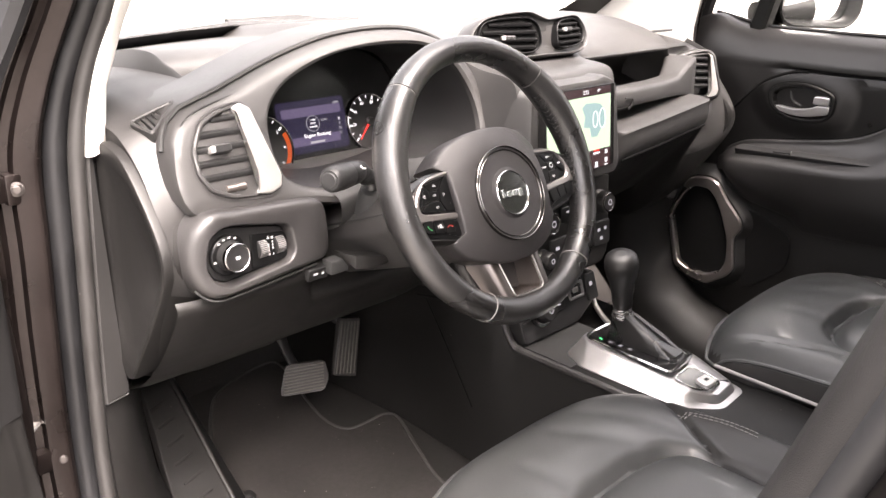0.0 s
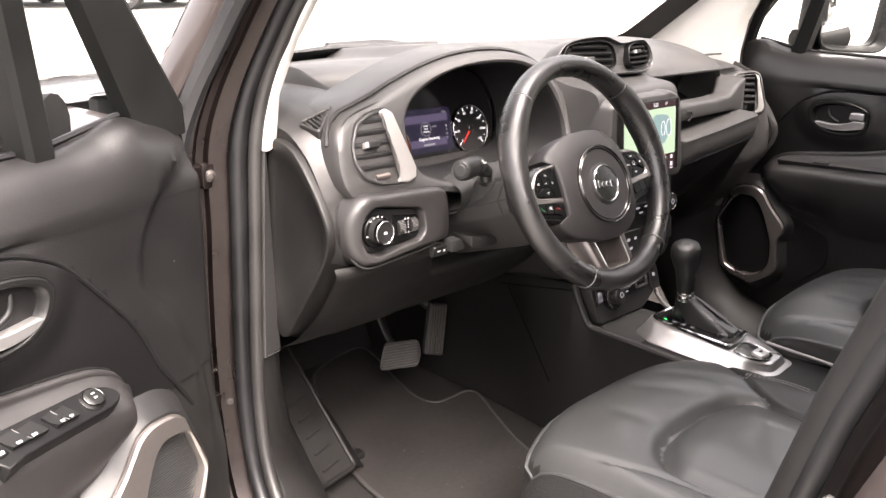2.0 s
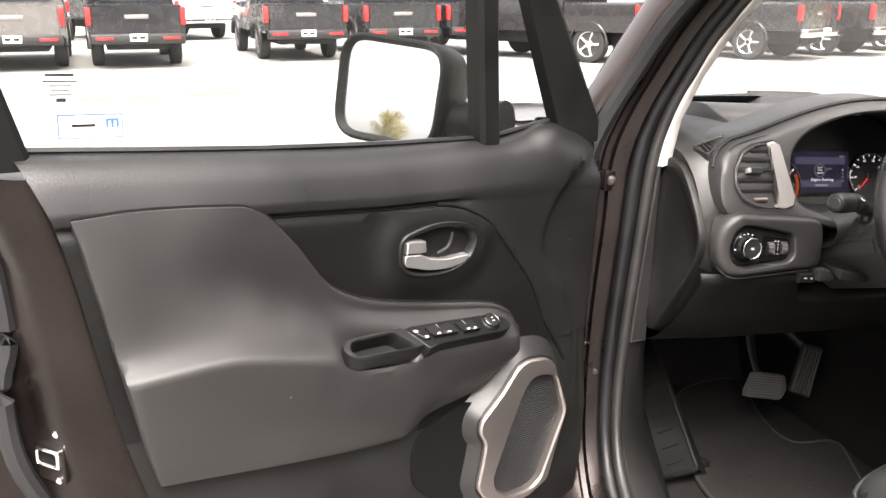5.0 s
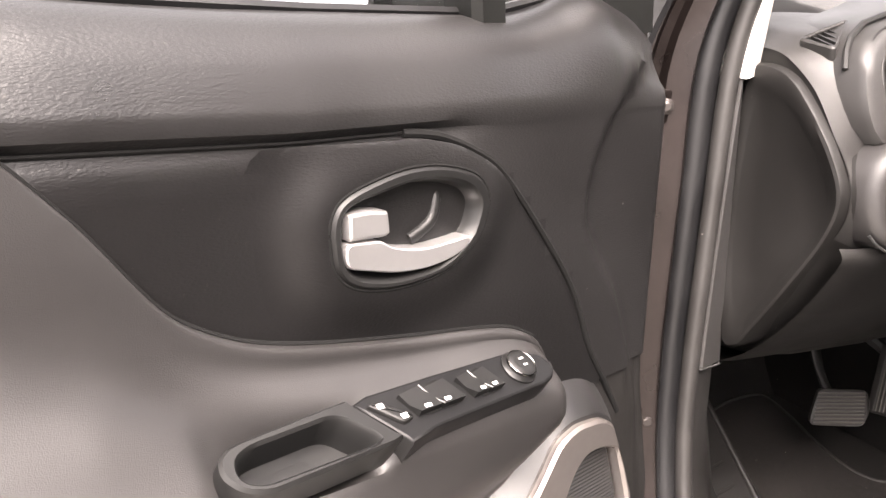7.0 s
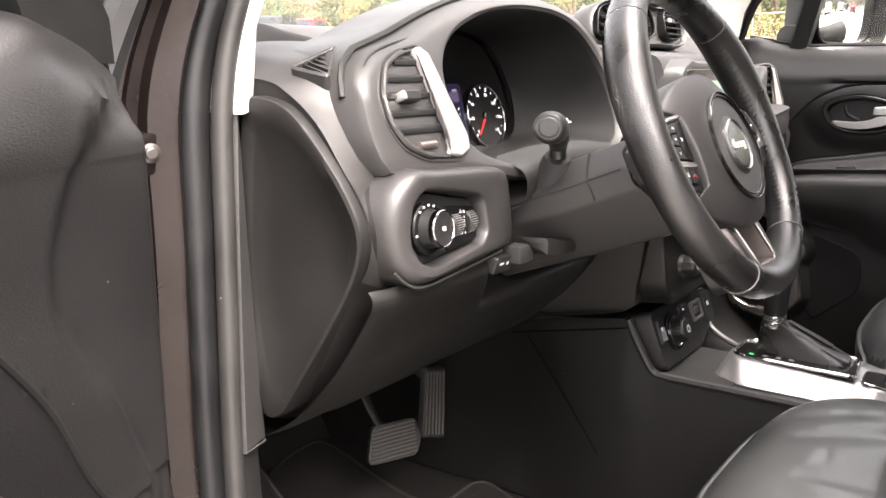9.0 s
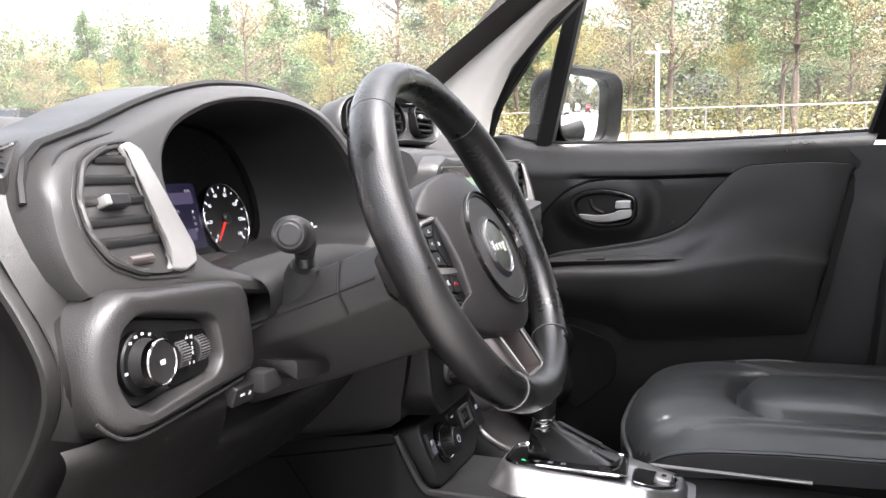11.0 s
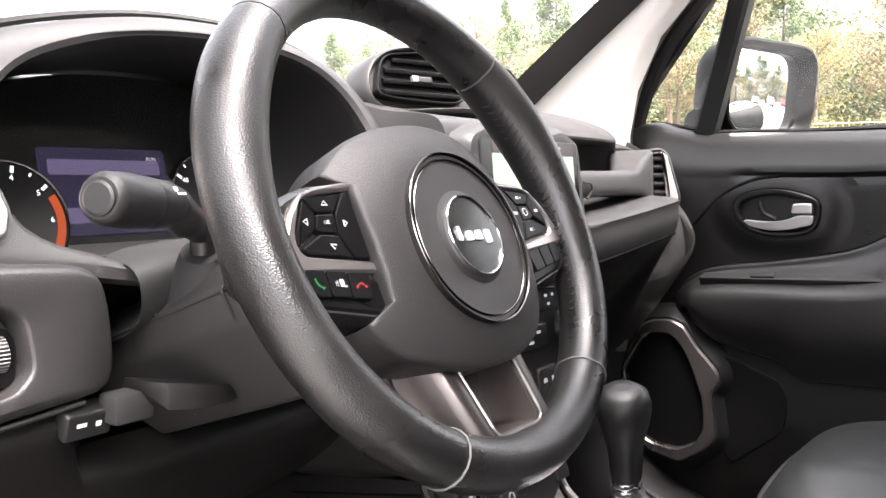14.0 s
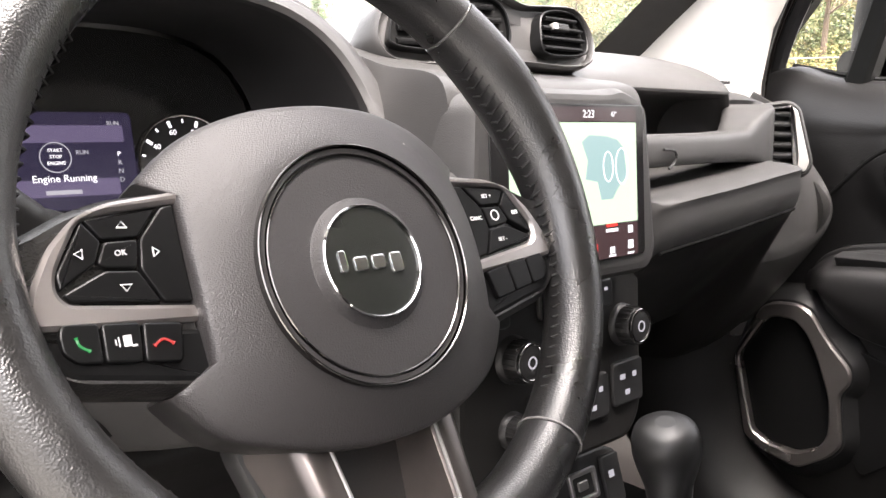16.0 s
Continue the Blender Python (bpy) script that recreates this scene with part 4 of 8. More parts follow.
for s in (-1, 1):
    # spoke body, silver strap, button wells
    arm = rounded(pod_pts(s, ((.080, .0500), (.114, .0475), (.132, .0420), (.150, .0330), (.172, .0300), (.174, -.0080), (.156, -.0200), (.140, -.0320), (.082, -.0440))), .007, 4)
    part("spoke", loft([[WP.at(p.x, p.y, c) for p in (arm if g == 0 else grow(arm, g))] for g, c in ((-.004, -.052), (0, -.046), (0, -.030), (-.004, -.0235))]), WHEELSKIN, wheel, "leather-covered wheel spoke")
    strap_o = rounded(pod_pts(s, ((.078, .0475), (.1136, .0440), (.1276, .0388), (.1402, .0265), (.1492, .0101), (.1535, -.0030), (.1500, -.0062), (.080, -.0122))), .005, 4)
    strap_i = rounded(pod_pts(s, ((.080, .0420), (.1140, .0395), (.1258, .0372), (.1345, .0235), (.1392, .0150), (.1398, .0075), (.1360, .0024), (.080, -.0054))), .004, 4)
    part("spoke_trim", frame_ring(WP, strap_o, strap_i, -.030, -.0195, .0018), SPOKESILVER, wheel, "satin silver trim round the buttons")
    cells = [((.0916, .0407), (.1245, .0371), (.1183, .0279), (.1030, .0277)), ((.1253, .0366), (.1188, .0274), (.1228, .0180), (.1384, .0084), (.1389, .0152)),
             ((.1194, .0148), (.1058, .0134), (.0984, -.0016), (.1352, .0036), (.1376, .0070)), ((.1176, .0270), (.1034, .0268), (.1058, .0143), (.1190, .0157), (.1221, .0181)), ((.0846, .0412), (.0906, .0405), (.1024, .0270), (.1048, .0138), (.0974, -.0014), (.0846, -.0032))]
    for cell in cells:
        part("button", plate(WP, rounded(pod_pts(s, cell), .0016, 3), -.028, -.0205, .0010), SWITCHBLACK, wheel)
    well = rounded(pod_pts(s, ((.080, .0424), (.1140, .0398), (.1260, .0374), (.1394, .0150), (.1400, .0073), (.1360, .0024), (.080, -.0054))), .003, 3)
    part("button_well", plate(WP, well, -.030, -.0240, .0004), SHADOW, wheel)
    low = rounded(pod_pts(s, ((.078, -.0150), (.1480, -.0060), (.1515, -.0075), (.1470, -.0206), (.1400, -.0275), (.080, -.0400))), .005, 4)
    part("lower_pod", plate(WP, low, -.044, -.0225, .003), SWITCHBLACK, wheel, "glossy black lower button pod")
    for cell in (((.1268, -.0066), (.1405, -.0046), (.1425, -.0090), (.1420, -.0165), (.1370, -.0214), (.1275, -.0228)), ((.1102, -.0086), (.1258, -.0068), (.1266, -.0228), (.1120, -.0252)), ((.0922, -.0114), (.1092, -.0090), (.1110, -.0254), (.0955, -.0280))):
        part("button", plate(WP, rounded(pod_pts(s, cell), .0020, 3), -.024, -.0195, .0009), SWITCHBLACK, wheel)
for name, pts in (("up", ((-.1115, .0325), (-.1070, .0322), (-.1090, .0350))), ("down", ((-.1145, .0080), (-.1100, .0076), (-.1125, .0050))), ("side", ((-.1275, .0205), (-.1270, .0245), (-.1305, .0228))), ("side", ((-.0980, .0185), (-.0980, .0225), (-.0952, .0205)))):
    part("arrow", tube([WP.at(*p, -.0202) for p in pts], .0004, 4, closed=True), PRINT, wheel)
text("button_text", "OK", WP, -.1118, .0215, -.0203, .0036, FAINT, wheel)
for words, a, b in (("SET +", .109, .0335), ("SET -", .113, .0065), ("RES", .1290, .0220), ("CANC", .0960, .0205)):
    text("button_text", words, WP, a, b, -.0203, .0034, PRINT, wheel)
part("cruise_mark", frame_ring(WP, circle(.0034, 16, .1118, .0215), circle(.0027, 16, .1118, .0215), -.0204, -.0202, .0001), PRINT, wheel)
PHONEG, PHONER = glowing("green_print", (0.05, 0.55, 0.15), 0.06), glowing("red_print", (0.8, 0.06, 0.05), 0.08)
part("call_mark", tube(spline([WP.at(-.1365, -.0110, -.0193), WP.at(-.1355, -.0145, -.0193), WP.at(-.1320, -.0172, -.0193)], 4), [.0011] + [.0006] * 7 + [.0011], 6), PHONEG, wheel, "green call mark")
part("hangup_mark", tube(spline([WP.at(-.1065, -.0195, -.0193), WP.at(-.1022, -.0172, -.0193), WP.at(-.0980, -.0198, -.0193)], 4), [.0011] + [.0006] * 7 + [.0011], 6), PHONER, wheel, "red hang-up mark")
part("voice_mark", bars(WP, [(-.1168, -.0155, .0034, .0046), (-.1203, -.0155, .0006, .0040), (-.1216, -.0155, .0006, .0024), (-.1142, -.0178, .0022, .0009)], -.0193), FAINT, wheel)

# lower spoke: a satin frame like a U round a deep pocket
inn = rounded([Vector(p) for p in ((-.031, -.068), (-.0265, -.127), (.0265, -.127), (.031, -.068))], .007, 5)
outU = rounded([Vector(p) for p in ((-.049, -.064), (-.0405, -.1385), (.0405, -.1385), (.049, -.064))], .014, 5)
base_u = rounded([Vector(p) for p in ((-.066, -.060), (-.042, -.142), (.042, -.142), (.066, -.060))], .016, 5)


def rise(p, c):
    """The spoke climbs a little towards the rim, over whose inside it ends."""
    return WP.at(p.x, p.y, c + .011 * max(0.0, min(1.0, (-.072 - p.y) / .052)))


part("lower_frame", loft([[rise(p, c) for p in r] for r, c in ((base_u, -.058), (grow(outU, .004), -.036), (outU, -.0310), (grow(outU, -.003), -.0290), (grow(inn, .003), -.0290), (inn, -.0310), (inn, -.050))], True, (False, False)), DUSK, wheel, "satin silver lower spoke frame")
part("lower_edge", tube([rise(p, -.0288) for p in grow(inn, .0022)], .0011, 6, closed=True), STEEL, wheel, "bright inner edge of the spoke")
part("lower_pocket", loft([[rise(p, -.031) for p in inn], [WP.at(p.x * .95, p.y * .97 - .001, -.044) for p in inn], [WP.at(p.x * .88, p.y * .93 - .003, -.064) for p in inn], [WP.at(p.x * .3, p.y * .9 - .004, -.067) for p in inn]], True, (False, True)), BRONZE, wheel, "satin pocket inside the lower spoke")
part("lower_back", plate(WP, grow(base_u, .003), -.070, -.056, .004), BLACK, wheel, "black back of the lower spoke")


# ---- doors ----
class DoorMap:
    """Places on a door: u from its hinges back, w up, n into the cabin."""

    def __init__(self, h, u, n, dz=0.0):
        self.h, self.u, self.n, self.dz = Vector((*h, 0)), Vector((*u, 0)), Vector((*n, 0)), dz

    def at(self, u, w, n):
        return self.h + self.u * u + self.n * n + Vector((0, 0, w + self.dz))

    def plane(self, u, w, n, hand=-1):
        """A frame on the panel that faces into the cabin, upright."""
        right = self.u * hand
        pl = Plane(self.at(u, w, n), right, (0, 0, 1))
        if pl.z.dot(self.n) < 0:
            pl = Plane(self.at(u, w, n), -right, (0, 0, 1))
        return pl


def lerp(rows, u):
    """A smooth value at u from rows of (u, value)."""
    if u <= rows[0][0]:
        return rows[0][1]
    for i, ((a, p), (b, q)) in enumerate(zip(rows, rows[1:])):
        if u <= b:
            slope = (q - p) / (b - a)
            before = (p - rows[i - 1][1]) / (a - rows[i - 1][0]) if i else slope
            after = (rows[i + 2][1] - q) / (rows[i + 2][0] - b) if i + 2 < len(rows) else slope
            m0 = 0.0 if before * slope <= 0 else 2 * before * slope / (before + slope)
            m1 = 0.0 if after * slope <= 0 else 2 * after * slope / (after + slope)
            s, h = (u - a) / (b - a), b - a
            return (2 * s ** 3 - 3 * s * s + 1) * p + (s ** 3 - 2 * s * s + s) * h * m0 + (3 * s * s - 2 * s ** 3) * q + (s ** 3 - s * s) * h * m1
    return rows[-1][1]


SILL = [(0.0, 1.165), (.06, 1.190), (.113, 1.200), (.17, 1.186), (.224, 1.177), (.457, 1.176), (.636, 1.181), (.889, 1.192)]
REAR = [(.40, .66), (.679, .752), (.853, .803), (1.113, .860), (1.143, .871), (1.193, .892)]
PAD_TOP = [(.185, .880), (.215, .912), (.255, .930), (.371, .950), (.476, .972), (.534, 1.000), (.597, 1.075), (.638, 1.114), (.665, 1.124), (.79, 1.130), (.875, 1.124)]
PAD_RIDGE = [(.185, .868), (.215, .880), (.26, .890), (.50, .908), (.60, .930), (.70, .945), (.82, .935), (.875, .930)]
PAD_LOW = [(.185, .856), (.20, .852), (.226, .824), (.273, .793), (.377, .772), (.42, .746), (.767, .777), (.875, .79)]
PAD_OUT = [(.185, .104), (.23, .126), (.40, .132), (.55, .132), (.70, .122), (.80, .112), (.875, .095)]


def rear_u(w):
    return lerp(REAR, w)


def car_door(D, name, label, driver):
    base = D.at(.45, .42, 0)
    d = thing(name, base, label, "car door", "front doors")
    us = [.0, .006, .012, .018] + [.025 + .0068 * i for i in range(24)] + [.19 + .81 * i / 34 for i in range(35)]
    # pressed steel shell with its end faces
    hull = []
    for w, n0, n1, u0 in ((.40, -.085, .0, .02), (.55, -.10, .035, -.01), (.80, -.105, .035, -.025), (1.05, -.095, .035, -.01), (1.165, -.085, .030, .0)):
        r = rear_u(w) + .02
        x2 = max(0.0, 1.0 - w) * .30 if driver else 0.0
        o = rounded([Vector((u0, n1)), Vector((u0 - .004, n0 + .03)), Vector((u0 + .03, n0)), Vector((r + .10 + x2, n0)), Vector((r + .105 + x2, n0 + .02)), Vector((r + .05 + x2 * .6, n0 + .055)), Vector((r + .035 + x2 * .3, n1 - .03)), Vector((r, n1))], .012, 3)
        hull.append([D.at(p.x, w, p.y) for p in o])
    part("shell", loft(hull), PAINTSHADE, d, "granite brown painted steel door shell")
    if driver:
        part("end_seal", tube(spline([D.at(u, w, -.046) for u, w in ((.955, 1.19), (.935, 1.12), (.918, 1.03), (.914, .95), (.926, .895), (.918, .79), (.876, .69), (.82, .58), (.77, .45))], 4), .013, 8), RUBBER, d, "black rubber seal on the door end")
    # inner panel: upper roll, vinyl insert, lower panel
    upper, insert, lower = [], [], []
    for s in us:
        def U(w):
            return .002 + s * (rear_u(w) + .014 - .002)

        def wrap(u):
            return 1 - max(0.0, 1 - u / .016) ** 2.2

        def dip(u, w):
            """The hollow at the hinge end, behind a curved crease."""
            edge = lerp([(.70, .012), (.74, .032), (.8036, .045), (.905, .086), (.926, .096), (.968, .128), (1.01, .150), (1.038, .147), (1.081, .128), (1.119, .0915), (1.142, .0467), (1.16, .0)], w)
            q = max(0.0, min(1.0, (edge - u) / .017))
            return .0105 * q * q * (3 - 2 * q)

        top = lerp(SILL, U(1.19))
        sail = max(0.0, 1 - U(1.19) / .11)
        seam = 1.0975 + .016 * max(0.0, (U(1.1) - .45) / .43)
        fade = max(0.0, min(1.0, (U(1.1) - .285) / .03))
        prof = [(top - .004, .010), (top, .018), (top - .002, .029), (top - .009, .042), (top - .020, .053), (top - .034, .0615), (top - .050, .0680), ((seam + .018 + top - .055) / 2, .0715), (seam + .015, .0735), (seam + .006, .0738 - .001 * fade), (seam, .0735 - .0065 * fade)]
        upper.append([D.at(U(w), w, (n - dip(U(w), w)) * (1 - .25 * sail * max(0.0, min(1.0, (w - 1.10) / .06))) * wrap(U(w))) for w, n in prof])
        prof = [(seam, .0735 - .0065 * fade), (seam - .003, .0732 - .006 * fade), (seam - .008, .0732 - .002 * fade)] + [(seam - .018 - (seam - .018 - .84) * k / 22, .0735) for k in range(23)]
        insert.append([D.at(U(w), w, (n - dip(U(w), w)) * wrap(U(w))) for w, n in prof])
        prof = [(.85, .070), (.80, .074), (.70, .080), (.60, .082), (.52, .074), (.46, .055), (.43, .02)]
        lower.append([D.at(U(w), w, (n - dip(U(w), w)) * wrap(U(w))) for w, n in prof])
    part("upper_trim", loft(upper, closed=False), DOORVINYL, d, "dark grey grained upper door trim")
    field = part("insert", loft(insert, closed=False), DOORSHADE, d, "grained vinyl door insert in a darker shaded tone")
    field.data.materials.append(DOORVINYL)
    seam_line = [(.0735, .7960), (.0980, .8350), (.1290, .8790), (.1632, .9470), (.2192, 1.0160), (.2601, 1.0595), (.2904, 1.0784), (.328, 1.0925), (.360, 1.2)]
    foot = D.at(0, 0, 0)
    for f in field.data.polygons:
        c = field.matrix_world @ f.center - foot
        if c.z > lerp(seam_line, c.dot(D.u)):
            f.material_index = 1
    part("lower_trim", loft(lower, closed=False), LOWER, d, "black hard plastic lower door trim")
    # soft pad that swells into the armrest
    rings = []
    for k in range(90):
        u = .186 + (.872 - .186) * k / 89
        t, r, b, o = (lerp(rows, u) for rows in (PAD_TOP, PAD_RIDGE, PAD_LOW, PAD_OUT))
        end = lerp([(.186, .35), (.235, 1.0), (.80, 1.0), (.872, .75)], u)
        base_n = .066
        q = lambda n: base_n + (n - base_n) * end
        hi = max(0.0, min(1.0, (t - .96) / .12))
        mid = r + (t - r) * .45
        prof = [(t, .060), (t, q(.079)), (t - .005, q(.083)), (t - (t - r) * .25, q(.084 + .004 * hi)), (mid, q(.090 + .010 * (1 - hi))), (r + .012 + .02 * hi, q(o - .018)), (r + .003, q(o - .005)), (r - .006, q(o)), (r - .022, q(o + .001)), (r - (r - b) * .55, q(o - .006)), (b + .012, q(.098)), (b + .002, q(.092)), (b, .060)]
        if driver:
            bed = max(0.0, 1 - (abs(u - .484) / .066) ** 2)
            prof = [(w - .016 * bed, n - .016 * bed) if 5 <= i <= 7 else (w, n) for i, (w, n) in enumerate(prof)]
        lim = [rear_u(w) - .004 for w, n in prof]
        rings.append([D.at(min(u, l), w, n) for (w, n), l in zip(prof, lim)])
    rings = [[p for p in spline(r, 3)] for r in rings]
    part("armrest_pad", loft(rings, True, (True, True)), DOORSOFT, d, "dark grey soft armrest pad")
    part("pad_seam", tube([D.at(min(u, rear_u(lerp(PAD_TOP, u)) - .004), lerp(PAD_TOP, u) + .0008, .0752) for u in [.215 + .0065 * i for i in range(100)]], .0019, 6), GAPSHADE, d)
    # seams
    rowu = [.262 + i * (.85 - .262) / 30 for i in range(31)]
    part("trim_seam", tube([D.at(u, 1.0975 + .016 * max(0, (u - .45) / .43) - .001, .0675) for u in rowu if .34 < u < .66], .0014, 6), GAPSHADE, d)
    part("trim_seam", tube(spline([D.at(u, w, n) for u, w, n in ((.360, 1.0965, .0680), (.328, 1.0925, .0716), (.2904, 1.0784, .0722), (.2601, 1.0595, .0724), (.2192, 1.0160, .0728), (.1632, .9470, .0730), (.1290, .8790, .0726), (.0980, .8350, .0722), (.0735, .7960, .0727))], 5), .0036, 8), GAPSHADE, d)
    pl0 = D.plane(0, 0, 0, 1)
    sgn = 1 if (pl0.at(1, 0, 0) - pl0.o).dot(D.u) > 0 else -1

    def P2(pts):
        return [Vector((sgn * x, y)) for x, y in pts]

    # handle
    ho = outline2([(q.x, q.y) for q in P2([(.4325, 1.047), (.4235, 1.0595), (.400, 1.0680), (.368, 1.0740), (.335, 1.0728), (.303, 1.0640), (.2885, 1.0500), (.2885, 1.0330), (.300, 1.0125), (.330, .9958), (.375, .9918), (.412, .9985), (.4285, 1.0120), (.4330, 1.0300)])], 6)
    hi_ = outline2([(q.x, q.y) for q in P2([(.4245, 1.0470), (.4160, 1.0555), (.394, 1.0605), (.364, 1.0655), (.334, 1.0635), (.310, 1.0565), (.2985, 1.0450), (.2990, 1.0320), (.309, 1.0155), (.336, 1.0010), (.376, .9985), (.408, 1.0045), (.4215, 1.0150), (.4250, 1.0300)])], 6)
    line = [(.2192, 1.0120), (.2601, 1.0555), (.2904, 1.0745), (.328, 1.0890), (.36, 1.0935), (.45, 1.0950)]
    rise = [(.066 * (1 - k / 24), .0733 + .0112 * (.5 - .5 * math.cos(math.pi * k / 24)) ** 1.9) for k in range(25)]
    part("handle_swell", loft([[pl0.at(p.x, min(p.y, lerp(line, sgn * p.x)), c) for p in grow(ho, g - .001)] for g, c in rise] + [[pl0.at(p.x, p.y, .080) for p in grow(ho, -.004)]], True, (False, False)), DOORSHADE, d, "soft mound round the handle")
    bz = part("handle_bezel", loft([[pl0.at(p.x, p.y, c) for p in r] for r, c in ((grow(ho, .0008), .0815), (ho, .0845), (grow(ho, -.0022), .0868), (grow(hi_, .0022), .0868), (hi_, .0848), (grow(hi_, -.002), .076), (grow(hi_, -.009), .063), (grow(hi_, -.018), .057))], True, (False, True)), ROCKER, d, "black door handle bowl with a rolled rim")
    part("bowl_shadow_gap", tube([pl0.at(p.x, p.y, .0838) for p in grow(ho, .0010)], .0013, 6, closed=True), GAPSHADE, bz)
    rib = spline([pl0.at(sgn * u, w, n) for u, w, n in ((.330, 1.058, .066), (.331, 1.046, .071), (.338, 1.031, .073), (.358, 1.0210, .073))], 5)
    part("bowl_rib", tube(rib, .0050, 10), ROCKER, bz, "curved rib in the handle bowl")
    lv = outline2([(q.x, q.y) for q in P2([(.4215, 1.0150), (.4225, 1.0295), (.4080, 1.0300), (.3945, 1.0287), (.3840, 1.0235), (.3700, 1.0195), (.3500, 1.0172), (.3280, 1.0180), (.3100, 1.0190), (.3085, 1.0150), (.3200, 1.0070), (.3480, 1.0020), (.3780, 1.0035), (.4030, 1.0090)])], 5)
    hd = part("handle_lever", loft([[pl0.at(p.x, p.y, c) for p in grow(lv, g)] for g, c in ((0, .072), (0, .0858), (-.0003, .0868), (-.0008, .0876), (-.0014, .0879))]), HANDLE, d, "satin chrome inside door handle")
    blk = P2([(.4215, 1.0505), (.4050, 1.0510), (.3880, 1.0490), (.3860, 1.0330), (.3900, 1.0310), (.4215, 1.0320)])
    part("lock_button", plate(pl0, rounded(blk, .003, 3), .070, .0880, .0025), HANDLE, hd, "satin chrome lock button")
    # window switch plate with its pull pocket
    SP = Plane(D.at(.390, .920, .109), -D.u + Vector((0, 0, -.06)), -D.n + Vector((0, 0, .62)))
    if SP.z.z < 0:
        SP = Plane(D.at(.390, .920, .109), D.u + Vector((0, 0, .06)), -D.n + Vector((0, 0, .62)))
    f = 1 if (SP.x.dot(-D.u) > 0) else -1

    def S2(pts):
        return [Vector((f * x, y)) for x, y in pts]

    if driver:
        SP = Plane(SP.at(f * -.008, -.0125, .001), SP.x, SP.y)
        po = rounded(S2([(-.142, .0056), (-.133, .0110), (-.053, .0182), (.030, .0200), (.119, .0207), (.141, .0140), (.149, .0010), (.146, -.0085), (.132, -.0142), (.050, -.0175), (-.019, -.0205), (-.124, -.0250), (-.139, -.0184), (-.146, -.0057)]), .007, 4)
        pi = rounded(S2([(-.1335, .0010), (-.1220, .0058), (-.0640, .0095), (-.0545, .0060), (-.0370, -.0140), (-.0400, -.0170), (-.1250, -.0190), (-.1366, -.0120)]), .006, 4)
        right = [Vector((f * max(f * p.x, -.0445 + (.019 - p.y) * .68), p.y)) for p in po]
        left = [Vector((f * min(f * p.x, -.0460 + (.019 - p.y) * .68), p.y)) for p in po]
        sw = part("switch_plate", plate(SP, sample(right, 90, (f * .055, .001)), -.016, .0085, .0022), SWITCHBLACK, d, "black window switch plate")
        mid_p = Vector((f * -.088, -.004))
        well = sample(left, 90, mid_p), sample(pi, 90, mid_p)
        part("pocket_rim", loft([[SP.at(p.x, p.y, c) for p in r] for r, c in ((well[0], -.016), (well[0], .0085), (grow(well[0], -.002), .0108), (grow(well[1], .002), .0108), (well[1], .0085), ([mid_p + (q - mid_p) * .95 for q in well[1]], -.006), ([mid_p + (q - mid_p) * .88 for q in well[1]], -.014), ([mid_p + (q - mid_p) * .3 for q in well[1]], -.015))], True, (False, True)), ROCKER, sw, "black pull pocket with a rolled rim")
        part("switch", plate(SP, rounded(S2([(-.0345, .0098), (-.0247, .0115), (-.0036, -.0078), (-.0149, -.0108)]), .0035, 3), .006, .0118, .0022), ROCKER, sw, "black door lock rocker")
        part("switch_marks", bars(SP, [(f * -.0255, .0058, .0052, .0040), (f * -.0125, -.0056, .0052, .0040)], .0121), FAINT, sw)
        for a0, a1, bar_w in ((-.0065, .0362, .0075), (.0478, .0772, .0060)):
            mid_a = (a0 + a1) / 2
            part("switch_well", plate(SP, rounded(S2([(a0 - .001, .0105), (a1 - .002, .0155), (a1 + .002, -.0085), (a0 + .013, -.0092)]), .003, 3), .006, .0090, .0008), GAPSHADE, sw)
            for q0, q1 in ((a0, mid_a - .0008), (mid_a + .0008, a1)):
                low_b = [SP.at(f * x, y, c) for x, y, c in ((q0 + .006, -.0078, .0150), (q1 + .006, -.0072, .0150), (q1 + .003, .0015, .0112), (q1 - .001, .0125, .0128), (q0 - .001, .0098, .0128), (q0 + .003, .0008, .0112))]
                under = [v - SP.z * .008 for v in low_b]
                part("switch", loft([under, low_b]), ROCKER, sw, "black window rocker")
            part("switch_marks", bars(SP, [(f * (a0 + .012 + (a1 - a0) * .04), -.0052, bar_w * .8, .0026), (f * (mid_a + .011), -.0048, bar_w * .8, .0026)], .0152), FAINT, sw)
            part("switch_ridge", tube([SP.at(f * (mid_a - .003), .0125, .0132), SP.at(f * (mid_a + .002), .0010, .0125), SP.at(f * (mid_a + .006), -.0080, .0158)], .0010, 6), RINGDARK, sw)
        mk = part("mirror_knob", turned(SP, [(.0150, .006), (.0150, .0100), (.0128, .0120), (.0118, .0150), (.0090, .0165), (.004, .0160)], 28, None, f * .1120, .0045), ROCKER, sw, "round mirror adjustment knob")
        part("knob_ring", frame_ring(SP, circle(.0125, 28, f * .1120, .0045), circle(.0114, 28, f * .1120, .0045), .0110, .0156, .0005), RINGDARK, mk)
        part("knob_mark", bars(SP, [(f * .1120, .0075, .0045, .0014), (f * .1120, .0015, .0045, .0014)], .0168), FAINT, mk)
    else:
        po = rounded(S2([(-.16, -.008), (-.16, .010), (.145, .012), (.152, -.006)]), .005, 4)
        sw = part("pull_slot", plate(SP, po, -.010, .006, .002), BLACK, d, "black pull slot in the armrest")
